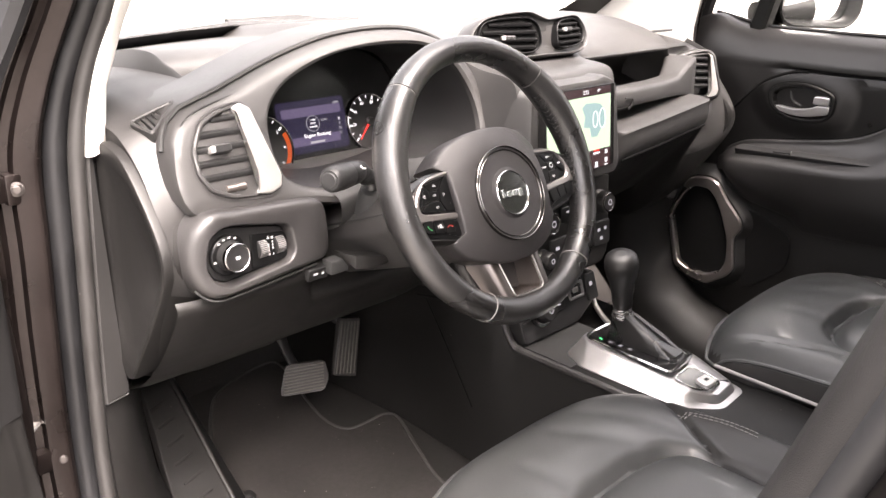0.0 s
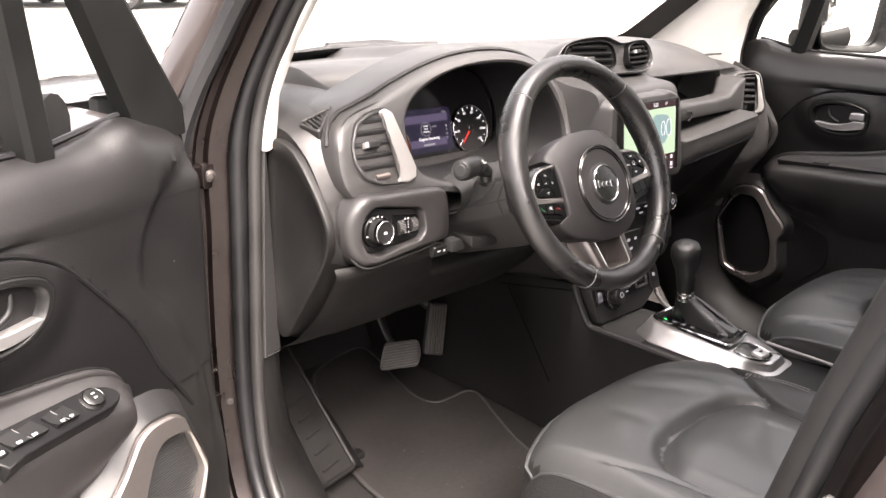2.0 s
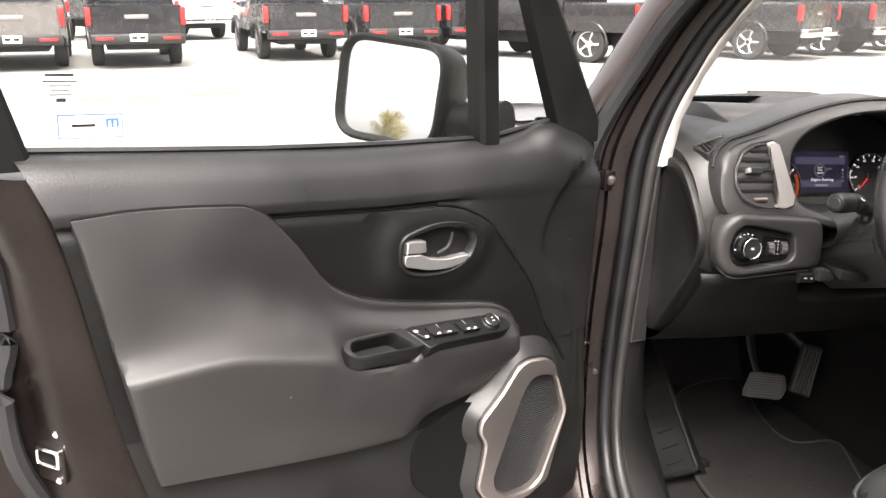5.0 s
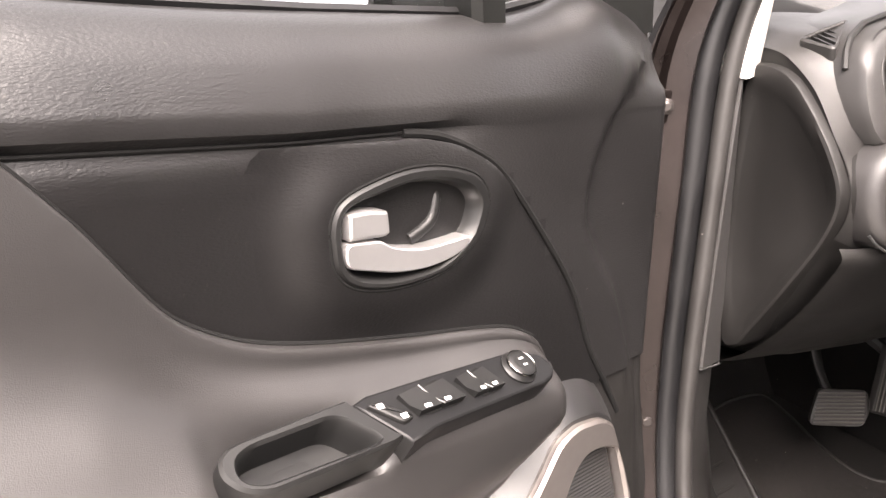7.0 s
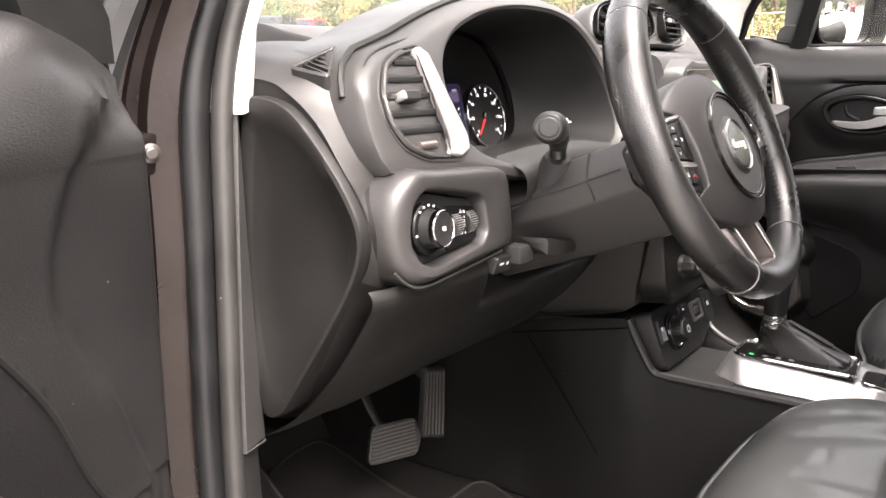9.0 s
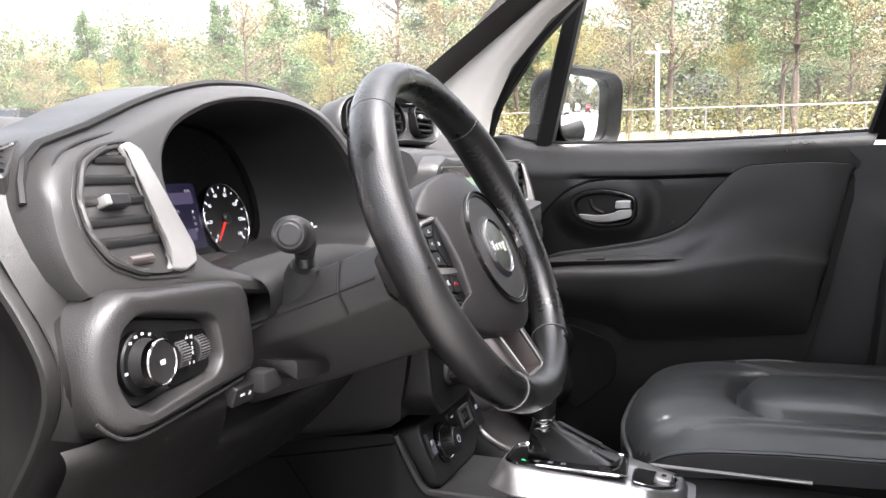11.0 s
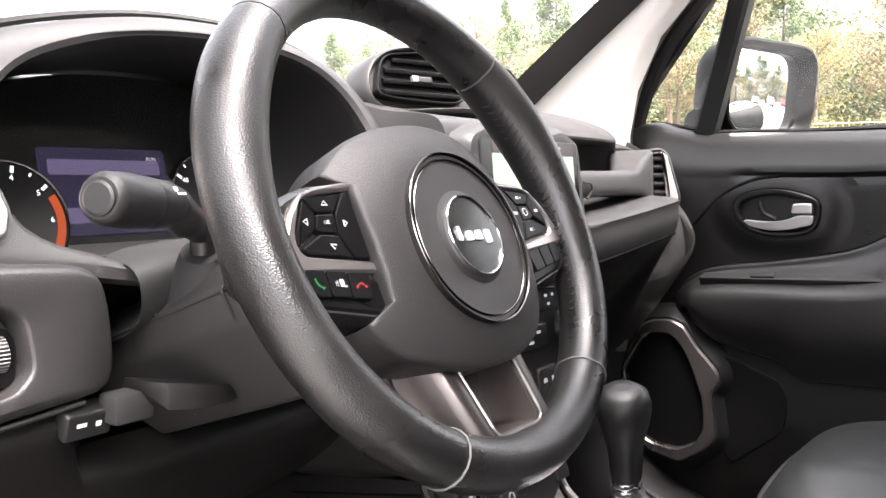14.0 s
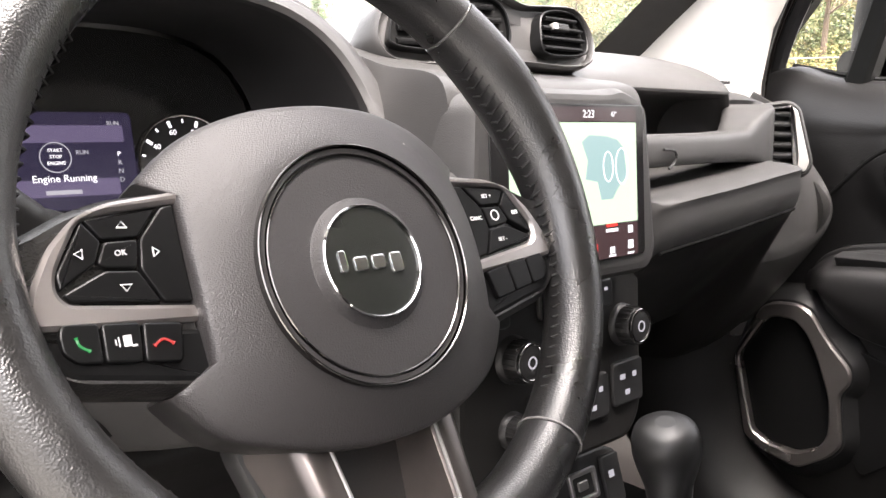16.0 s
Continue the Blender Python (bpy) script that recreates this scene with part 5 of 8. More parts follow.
        part("switch", plate(SP, rounded(S2([(.02, -.004), (.06, -.004), (.06, .007), (.02, .007)]), .002, 3), .004, .010, .001), BLACK, sw)
    # speaker in its silver surround beside the map pocket
    so = P2([(.279, .742), (.266, .756), (.238, .784), (.210, .822), (.186, .830), (.150, .826), (.130, .815), (.088, .722), (.120, .592), (.160, .572), (.214, .564), (.262, .598), (.278, .622), (.270, .668), (.266, .700), (.281, .722)])
    si = P2([(.2060, .738), (.2000, .754), (.1920, .772), (.1830, .787), (.1700, .796), (.1500, .796), (.1220, .787), (.0950, .715), (.1380, .600), (.1600, .586), (.2030, .585), (.2380, .607), (.2440, .628), (.2360, .655), (.2230, .692), (.2140, .718)])
    if not driver:
        si = P2([(.238, .722), (.232, .738), (.221, .762), (.206, .786), (.186, .803), (.152, .802), (.136, .793), (.098, .726), (.132, .604), (.162, .590), (.208, .588), (.244, .608), (.255, .632), (.254, .664), (.250, .692), (.244, .708)])
    so, si = rounded(so, .010, 3), rounded(si, .010, 3)
    part("speaker_swell", loft([[pl0.at(p.x, p.y, .070) for p in grow(so, .030)], [pl0.at(p.x, p.y, .092) for p in grow(so, .014)], [pl0.at(p.x, p.y, .103) for p in grow(so, .004)], [pl0.at(p.x, p.y, .103) for p in grow(so, -.002)]], True, (False, False)), BLACK, d)
    if driver:
        po = outline2([(q.x, q.y) for q in P2([(.27, .800), (.322, .792), (.356, .778), (.378, .752), (.393, .720), (.400, .685), (.389, .655), (.355, .617), (.298, .576), (.25, .562), (.21, .58), (.22, .70)])], 5)
        # flat dark sheet stands in for the shade inside the pocket
        part("map_pocket", plate(pl0, po, .060, .0775, .001), GAPSHADE, d, "dark sheet for the shade in the map pocket")
    st = part("speaker_surround", frame_ring(pl0, so, si, .095, .1105, .003, back=.090), SPEAKERSATIN, d, "satin silver speaker surround")
    grille = plate(pl0, si, .088, .096, .001)
    part("speaker_grille", grille, SHADOW if driver else GAPSHADE, st, "black speaker grille")
    if driver:
        bm = bmesh.new()
        for r in range(56):
            b = .590 + r * .004
            xs = []
            for i in range(len(si)):
                p, q = si[i - 1], si[i]
                if (p.y - b) * (q.y - b) <= 0 and abs(p.y - q.y) > 1e-9:
                    xs.append(p.x + (q.x - p.x) * (b - p.y) / (q.y - p.y))
            if len(xs) < 2:
                continue
            tube([pl0.at(min(xs) + .002, b, .0962), pl0.at(max(xs) - .002, b, .0962)], .0012, 4, bm)
        tagged(part("grille_wires", bm, BLACK, st), kind="stuff")
    # pocket mouth is a dark sheet too, its depth painted by colour alone
    part("pocket_mouth", plate(pl0, rounded(P2([(.395, .700), (.383, .735), (.30, .765), (.27, .770), (.285, .60), (.30, .572), (.345, .610), (.39, .650)]), .018, 4), .070, .0850, .001), GAPSHADE if driver else DOORSHADE, d, "dark sheet for the shade in the pocket mouth")
    # window frame, division bar, panes
    top = 1.55
    fr = []
    for w in (1.165, 1.20, 1.30, 1.40, top):
        u0 = -.004 + (w - 1.196) * .61 if w > 1.19 else -.004
        u1 = (.090 + (w - 1.196) * .435 if driver else .056 + (w - 1.196) * .70) if w > 1.19 else (.09 if driver else .056)
        fr.append([D.at(u, w, n) for u, n in ((u0, .004), (u0, .028), (u0 + .012, .036), (u1 - .012, .034), (u1, .026), (u1, .0), (u0 + .01, -.02))])
    part("front_frame", loft(fr), EXTBLACK, d, "black window frame")
    part("division_bar", loft([[D.at(u + ((w - 1.17) * .10 if driver else (w - 1.17) * .23 - .026), w, n) for u, n in ((.216, .0), (.216, .030), (.222, .036), (.248, .036), (.255, .030), (.255, .0))] for w in (1.165, 1.30, top)]), EXTBLACK, d, "black quarter window bar")
    part("rear_frame", loft([[D.at(u + (w - 1.19) * .30, w, n) for u, n in ((.886, .0), (.886, .028), (.893, .034), (.930, .034), (.945, .02), (.945, -.03))] for w in (1.175, 1.30, top)]), EXTBLACK, d, "black window frame")
    part("sill_seal", tube([D.at(u, lerp(SILL, u) + .002, .012) for u in (.10, .16, .22, .40, .6, .75, .89)], .0045, 6), SEALBLACK, d)
    g = part("window_pane", loft([[D.at(.254, 1.170, .004), D.at(.90, 1.170, .004)], [D.at(.286, top, -.004), D.at(1.0, top, -.004)]], False), WGLASS, d, "clear door window pane")
    g.visible_shadow = False
    g2 = part("quarter_pane", loft([[D.at(.05, 1.18, .004), D.at(.220, 1.165, .004)], [D.at(.235, top, -.004), D.at(.256, top, -.004)]], False), WGLASS, d, "small quarter window pane")
    g2.visible_shadow = False
    return d, pl0, sgn


A68 = radians(22)
DL = DoorMap((-.86, .36), (-math.cos(A68), -math.sin(A68)), (math.sin(A68), -math.cos(A68)))
DR = DoorMap((.82, .443), (0, -1), (-1, 0), .028)
door_l, PL_L, SG_L = car_door(DL, "driver_door", "open driver door with dark grey trim and granite brown paint", True)
door_r, PL_R, SG_R = car_door(DR, "passenger_door", "closed passenger door with black trim and silver speaker surround", False)

# labels on the driver's pane, plain shapes only
BLUE = material("label_blue", (0.05, 0.12, 0.5), 0.5, vary=0.02)
WHITE = material("label_white", (0.7, 0.7, 0.7), 0.5, vary=0.02)
sticker = thing("window_sticker", DL.at(.85, 1.19, .006), "white window label with a blue border and bars", "sticker")
SPL = Plane(DL.at(.815, 1.2185, .0065), -DL.u, (0, 0, 1))
part("label", plate(SPL, rect(.072, .028, .001, 2), 0, .0006, .0001), WHITE, sticker)
part("border", frame_ring(SPL, rect(.072, .028, .001, 2), rect(.069, .025, .001, 2), .0004, .0012, .0001), BLUE, sticker)
part("mark", bars(SPL, [(.024, .002, .003, .009), (.030, .002, .003, .009), (.018, .002, .003, .009), (.024, .007, .015, .003)], .0015), BLUE, sticker)
part("print", bars(SPL, [(-.008, .001, .026, .003)], .0015), LOWER, sticker)
part("etching", bars(SPL, [(-.030, .058, .030, .003), (-.030, .051, .036, .0015), (-.030, .046, .024, .0012), (-.030, .041, .020, .0012), (-.030, .036, .024, .0012), (-.030, .030, .010, .004)], .0), LOWER, sticker)

# door latch on the rear end face
latch = thing("door_latch", DL.at(.86, .78, -.03), "bright steel door latch on the door end", "latch")
_along = DL.u * .033 - DL.n * .055
LPn = Plane(DL.at(.878, .795, -.026), _along, (0, 0, 1))
if LPn.z.dot(DL.u) < 0:
    LPn = Plane(DL.at(.878, .795, -.026), -_along, (0, 0, 1))
part("plate", plate(LPn, rect(.046, .075, .008), -.01, .004, .002), PAINTSHADE, latch)
part("slot", plate(LPn, rect(.030, .018, .003), .003, .0052, .0005), GAPSHADE, latch)
part("claw", frame_ring(LPn, rect(.040, .026, .004), rect(.030, .016, .003), .003, .012, .002), CHROME, latch)
for b in (-.032, .034):
    part("screw", turned(LPn, [(.005, .002), (.005, .006), (.003, .007)], 12, None, .012, b), CHROME, latch)


# ---- side mirrors ----
def side_mirror(centre, facing, label, mount, curve, deep, inset):
    """A mirror; its glass bulges with the radius curve and sits deep in the housing."""
    m = thing("side_mirror", mount, label, "side mirror", "side mirrors")
    facing = Vector(facing).normalized()
    up = Vector((0, 0, 1)) - facing * facing.z
    pl = Plane(centre, up.cross(facing), up)
    o = rounded([Vector(p) for p in ((-.115, -.090), (.105, -.098), (.115, .085), (-.110, .098))], .056, 8)
    shells = [(.45, .5, -.135), (.80, .82, -.122), (.95, .96, -.085), (1, 1, -.03), (1, 1, -.002)]
    part("housing", loft([[pl.at(p.x * a, p.y * b, c) for p in o] for a, b, c in shells] + [[pl.at(p.x, p.y, c) for p in grow(o, g)] for g, c in ((-.002, .0015), (-.006, .003), (-.009, .0), (-inset, -deep))], True, (True, False)), EXTBLACK, m, "black mirror housing")
    g = grow(o, -inset + .001)
    part("glass", loft([[pl.at(p.x * k, p.y * k, -deep - (p * k).length_squared / (2 * curve)) for p in g] for k in (1.0, .85, .7, .55, .4, .25, .1)], True, (False, True)), LENS, m, "mirror glass reflecting sky and trees")
    part("arm", tube([Vector(mount), (Vector(mount) + pl.at(0, -.05, -.06)) / 2, pl.at(0, -.055, -.06)], [.045, .040, .045], 12, squash=.8), EXTBLACK, m, "black mirror arm")
    return m


side_mirror(DL.at(.270, 1.228, -.215), DL.u * .93 + DL.n * .365 + Vector((0, 0, .10)), "black driver side mirror with a square housing", DL.at(.13, 1.19, -.06), 60, .010, .014)
side_mirror((.925, .145, 1.295), Vector((-.524, -.85, -.036)), "black passenger side mirror seen through the window", (.86, .27, 1.22), 1.4, .030, .016)


# ---- car body round the cabin ----
body = thing("car_body", (0, 0, .30), "granite brown compact SUV body shell", "car body")


# the door opening: height, inner lip (x, y), outer paint edge (x, y), its height there, and the way that it faces
OPENING = [(1.60, .585, -.10, .690, -.06, 1.625, (.6, -.7, -.5)), (1.54, .615, .07, .715, .10, 1.56, (.6, -.7, -.4)), (1.46, .640, .185, .745, .21, 1.47, (.5, -.8, -.3)), (1.37, .662, .275, .775, .305, 1.38, (.45, -.85, -.2)), (1.28, .684, .325, .803, .362, 1.285, (.4, -.9, 0)),
           (1.20, .705, .347, .835, .398, 1.20, (.35, -.93, 0)), (1.12, .719, .351, .860, .408, 1.12, (.34, -.94, 0)), (1.0, .727, .348, .862, .402, 1.0, (.34, -.94, 0)), (.90, .733, .345, .866, .400, .90, (.34, -.94, 0)), (.80, .738, .343, .868, .392, .80, (.34, -.94, .05)),
           (.70, .743, .335, .870, .372, .68, (.3, -.92, .2)), (.60, .749, .305, .872, .335, .565, (.28, -.8, .5)), (.53, .756, .235, .876, .255, .475, (.25, -.5, .8)), (.49, .763, .10, .880, .11, .42, (.25, -.2, .95)), (.485, .768, -.10, .88, -.10, .41, (.25, 0, .97)), (.485, .768, -.56, .88, -.56, .41, (.25, 0, .97))]


def screen_at(x, k):
    """A point of the windscreen: x across and k up it."""
    q = 1 - (x / .72) ** 2
    return Vector((x, .70 + .30 * q - k * (.80 + .28 * q * .3), 1.165 + k * .475))


def screen_edge(k):
    """Half the clear width of the windscreen at k up it."""
    return .655 - .16 * k


def opening(s, f, h):
    """The line along the opening at f from its paint edge (0) to its lip (1), h proud of it."""
    out = []
    for z, ex, ey, ox, oy, oz, n in OPENING:
        a, b = Vector((s * ox, oy, oz)), Vector((s * ex, ey, z))
        nn = Vector((s * n[0], n[1], n[2])).normalized()
        out.append(a + (b - a) * f + nn * h)
    return spline(out, 4)


for s in (-1, 1):
    side = "driver" if s < 0 else "passenger"
    # painted opening with its pressed folds
    folds = [(-.02, -.09), (-.02, -.03), (.0, .0), (.03, .003), (.34, .004), (.38, -.004), (.45, -.005), (.49, .005), (.63, .006), (.66, .0078), (.685, .004), (.70, -.012), (.73, -.03)]
    part("hinge_pillar", loft([opening(s, f, h) for f, h in folds], closed=False), PAINTSHADE, body, "painted folded hinge pillar and sill")
    part("door_seal", tube(opening(s, .785, -.012), .0155, 10, up=(1, 0, 0)), SEALBLACK, body, "black rubber door seal")
    part("seal_lip", tube(opening(s, .945, -.002), .0105, 10, up=(1, 0, 0)), LIPRUB, body, "grey seal lip")
    # outer painted windscreen pillar
    outer = []
    for z, ex, ey, ox, oy, oz, n in OPENING[:7]:
        o = Vector((s * ox, oy, oz))
        outer.append([o + Vector((s * dx, dy, dz)) for dx, dy, dz in ((-.004, -.006, -.006), (.004, .004, .004), (.004, .030, .026), (-.022, .062, .050), (-.075, .085, .060), (-.080, .050, .030), (-.03, .02, .01))])
    part("windscreen_pillar", loft(outer), PAINT, body, "painted windscreen pillar")
    part("pillar_rubber", tube(opening(s, .20, .010)[:25], .016, 8, up=(1, 0, 0)), RUBBER, body, "black rubber along the pillar")
    # light inner trim
    inner = []
    for z, ex, ey, *_ in OPENING[:6] + [(1.121, .714, .349)]:
        k = max(-.05, (z - 1.165) / .475)
        xw = screen_edge(k) + (.030 if s < 0 else .072)
        a, w = Vector((ex - .026, ey + .010, z)), Vector((xw, screen_at(xw, k).y - .012, z))
        row = [Vector((ex + .012, ey + .012, z)), Vector((ex, ey - .004, z - .002)), Vector((ex - .012, ey - .002, z))]
        row += [a + (w - a) * q + Vector((-.016 * math.sin(math.pi * q), 0, 0)) for q in (0, .12, .35, .65, .9, 1)] + [w + Vector((.03, .03, 0)), Vector((ex + .01, ey + .09, z + .02))]
        inner.append([Vector((s * p.x, p.y, p.z)) for p in row])
    part("pillar_trim", loft([spline(r, 3) for r in inner]), PILLAR, body, "pale grey windscreen pillar trim")
    # plastic inner pillar and kick panel
    trim = []
    for z, ex, ey in ((1.119, .719, .351), (1.0, .727, .348), (.90, .733, .345), (.787, .738, .342)):
        wide = .012 + (1.119 - z) * .09
        trim.append([Vector((s * x, y, z)) for x, y in ((ex + .004, ey + .03), (ex - .001, ey + .004), (ex - .006, ey - .001), (ex - wide, ey + .002 + wide * .25), (ex - wide - .006, ey + .02 + wide * .25), (ex - wide - .012, ey + .08))])
    part("pillar_cover", loft(trim, closed=False), DASH, body, "grey pillar cover")
    kick = []
    for z, y, xx in ((.784, .345, .735), (.70, .340, .738), (.60, .312, .742), (.54, .25, .748), (.505, .15, .755), (.492, .0, .760), (.488, -.5, .760)):
        drop = 1.0 if z < .53 else 0.0
        kick.append([Vector((s * x, y + dy, z + dz * drop)) for x, dy, dz in ((xx + .012, .05, -.03), (xx + .008, .012, -.008), (xx, .0, .0), (xx - .025, .006, .002), (.675, .05, -.012), (.635, .12, -.05), (.625, .20, -.09))])
    part("kick_panel", loft(kick, closed=False), LOWER, body, "scuffed dark plastic sill cover and kick panel")
    part("cover_joint", tube([Vector((s * x, y, .7855)) for x, y in ((.744, .360), (.732, .3415), (.700, .350), (.68, .40))], .0014, 5), SHADOW, body)
    # centre pillar with its trim, then the rear door skin
    line = [(.46, -.452), (.75, -.452), (.94, -.468), (1.06, -.496), (1.17, -.530), (1.30, -.570), (1.45, -.620), (1.60, -.67)]
    trim_b, jamb = [], []
    for z, y in line:
        trim_b.append([Vector((s * x, y + dy, z)) for x, dy in ((.690, -.16), (.682, -.05), (.690, -.010), (.700, -.002), (.712, .0), (.724, -.006), (.732, -.018), (.736, -.05), (.736, -.16))])
        jamb.append([Vector((s * x, y + dy, z)) for x, dy in ((.738, -.15), (.738, -.044), (.752, -.046), (.764, -.050), (.776, -.060), (.790, -.064), (.812, -.067), (.822, -.074), (.828, -.090), (.830, -.15))])
    part("centre_pillar", loft(trim_b), PILLARTRIM, body, "dark grey centre pillar trim")
    if s > 0:
        fill = []
        for z in (.42, .60, .75, .90, 1.05, 1.19):
            e = .443 - rear_u(z - .028) + .035
            fill.append([Vector((x, y, z)) for x, y in ((.80, e), (.762, e), (.757, e - .01), (.735, -.47 if e > -.45 else e - .03), (.735, -.62), (.80, -.62))])
        part("pillar_lower_trim", loft(fill), BLACK, body, "dark trim behind the closed passenger door")
    part("pillar_seal", tube([Vector((s * .744, y - .036, z)) for z, y in line], .011, 10), RUBBER, body, "black door seal on the centre pillar")
    part("pillar_jamb", loft(jamb), PAINTSHADE, body, "brown painted centre pillar jamb")
    for z, y in ((1.02, -.487), (.90, -.464)):
        pj = Plane((s * .806, y - .066, z), (s, 0, 0), (0, 0, 1)) if s < 0 else Plane((s * .806, y - .066, z), (-s, 0, 0), (0, 0, 1))
        if pj.z.y < 0:
            pj = Plane(pj.o, -pj.x, pj.y)
        part("jamb_bolt", turned(pj, [(.008, -.002), (.008, .003), (.005, .006)], 10), STEEL, body, "small bolt on the pillar")
    skin = []
    for z, x, y in ((.42, .855, -.545), (.62, .885, -.540), (.85, .900, -.540), (1.02, .895, -.572), (1.12, .880, -.605), (1.17, .865, -.622)):
        skin.append([Vector((s * xx, yy, z)) for xx, yy in ((x - .055, y + .004), (x - .012, y + .004), (x, y - .012), (x + .012, y - .2), (x + .012, y - .95), (x - .05, y - .95), (x - .06, y - .2))])
    part("rear_door_skin", loft(skin), PAINT, body, "granite brown rear door panel")
    sash = []
    for z, x, y in ((1.16, .862, -.615), (1.30, .840, -.665), (1.45, .805, -.715), (1.60, .765, -.76)):
        sash.append([Vector((s * (x - dx), y - dy, z)) for dx, dy in ((.05, -.03), (0, -.012), (0, .04), (.05, .06))])
    part("rear_door_frame", loft(sash), RUBBER, body, "black rear window frame")
    # lower rocker, front wing, door hinges
    wing = []
    for y, top in ((.475, 1.115), (.70, 1.115), (1.0, 1.10), (1.4, 1.07), (1.75, 1.02)):
        wing.append([Vector((s * x, y, z)) for x, z in ((.868, .35), (.90, .62), (.895, .90), (.870, top - .06), (.80, top - .01), (.745, top))])
    part("front_wing", loft(wing, closed=False), PAINT, body, "granite brown front wing")
    part("quarter_side", box((s * .88 - .02, -1.9, 1.17), (s * .88 + .02, -1.62, 1.58), .01), PAINT, body)
# roof, bonnet, bulkhead, tail
roof = [[Vector((x, y, z - .10 * (abs(x) / .78) ** 3 * .6)) for x in (-.77, -.6, -.3, 0, .3, .6, .77)] for y, z in ((-.12, 1.665), (-.3, 1.70), (-.9, 1.70), (-1.6, 1.68), (-2.1, 1.62))]
part("roof", loft(roof, closed=False), PAINT, body, "painted roof panel")
HEAD = material("headliner_cloth", (0.55, 0.54, 0.52), 0.95, bump=0.3, grain=800, vary=0.05, spec=0.1)
part("headliner", loft([[p + Vector((0, 0, -.03)) for p in r] for r in roof], closed=False), HEAD, body, "pale cloth headliner")
hood = [[Vector((x, y, z - .03 * (x / .75) ** 2)) for x in (-.75, -.62, -.58, -.3, 0, .3, .58, .62, .75)] for y, z in ((1.02, 1.135), (1.2, 1.135), (1.5, 1.115), (1.72, 1.08), (1.80, 1.00))]
part("bonnet", loft(hood, closed=False), PAINT, body, "granite brown bonnet")
cowl = [[Vector((x, .71 + .27 * (1 - (x / .72) ** 2) + dy, z)) for x in [-.74 + .148 * k for k in range(11)]] for dy, z in ((-.01, 1.158), (.06, 1.168), (.12, 1.150), (.30, 1.12))]
part("cowl", loft(cowl, closed=False), RUBBER, body, "black windscreen cowl")
part("front_panel", box((-.80, 1.70, .30), (.80, 1.80, 1.0), .03), PAINT, body)
part("bulkhead", box((-.72, .95, .40), (.72, 1.00, 1.12), .01), SHADOW, body)
# unseen rear of the cabin, added to hold back light from behind
for s in (-1, 1):
    g = part("rear_side_window", loft([[Vector((s * .865, -.66, 1.16)), Vector((s * .865, -1.63, 1.18))], [Vector((s * .765, -.80, 1.60)), Vector((s * .765, -1.63, 1.60))]], False), TINTED, body, "unseen dark rear side window that dims the cabin")
    part("rear_door_lining", box((s * .80 - .02, -1.63, .44), (s * .80 + .02, -.62, 1.17), .01), BLACK, body, "unseen black lining closing the rear side")
part("tail_window", loft([[Vector((-.72, -2.10, 1.08)), Vector((.72, -2.10, 1.08))], [Vector((-.66, -2.02, 1.60)), Vector((.66, -2.02, 1.60))]], False), TINTED, body, "unseen dark tail window that dims the cabin")
part("rear_bench", loft([[Vector((x, y, z)) for y, z in ((-1.05, .47), (-1.0, .70), (-1.02, .76), (-1.45, .74), (-1.70, 1.28), (-1.78, 1.28), (-1.78, .47))] for x in (-.70, .70)]), LEATHER, body, "unseen black leather rear bench")
part("tail_panel", box((-.80, -2.15, .35), (.80, -2.05, 1.10), .02), PAINT, body)
ws = [[screen_at(x, t) for x in [-.71 + .142 * k for k in range(11)]] for t in (0, .33, .66, 1.0)]
g = part("windscreen", loft(ws, closed=False), WGLASS, body, "clear windscreen")
g.visible_shadow = False
fl = [[Vector((x, y, z)) for x in (-.74, -.3, -.12, .12, .3, .74)] for y, z in ((.98, .85), (.93, .66), (.88, .50), (.84, .436), (.1, .434), (-.6, .43), (-2.05, .45))]
band = [[Vector((p.x * .995, p.y - .006, p.z + .002)) for p in [screen_at(-.71 + .142 * k, t) for k in range(11)]] for t in (-.01, .055)]
for s in (-1, 1):
    frit = [[Vector((s * p.x, p.y - .005, p.z - .004)) for p in (screen_at(screen_edge(k / 12) - .10 * max(0, 1 - k / 2) ** 2 + q * (.052 if s < 0 else .10), k / 12) for q in (0, .25, .5, .75, 1))] for k in (0, .4, .8, 1.2, 1.6, 2, 3, 4, 6, 8, 10, 12)]
    part("windscreen_frit", loft(frit, closed=False), LIPRUB, body, "black printed edge of the windscreen")
part("windscreen_band", loft(band, closed=False), RUBBER, body, "black band along the windscreen foot")
part("floor_pan", loft(fl, closed=False), CARPET, body, "black carpeted floor")
wipe = thing("windscreen_wiper", (.10, 1.0, 1.17), "black windscreen wiper at rest", "wiper")
part("blade", tube([(-.45, .90, 1.180), (-.10, 1.02, 1.186), (.25, 1.0, 1.186)], .007, 6), RUBBER, wipe)
part("arm", tube([(.30, 1.06, 1.165), (.10, 1.05, 1.190), (-.10, 1.03, 1.190)], .009, 6), BLACK, wipe)
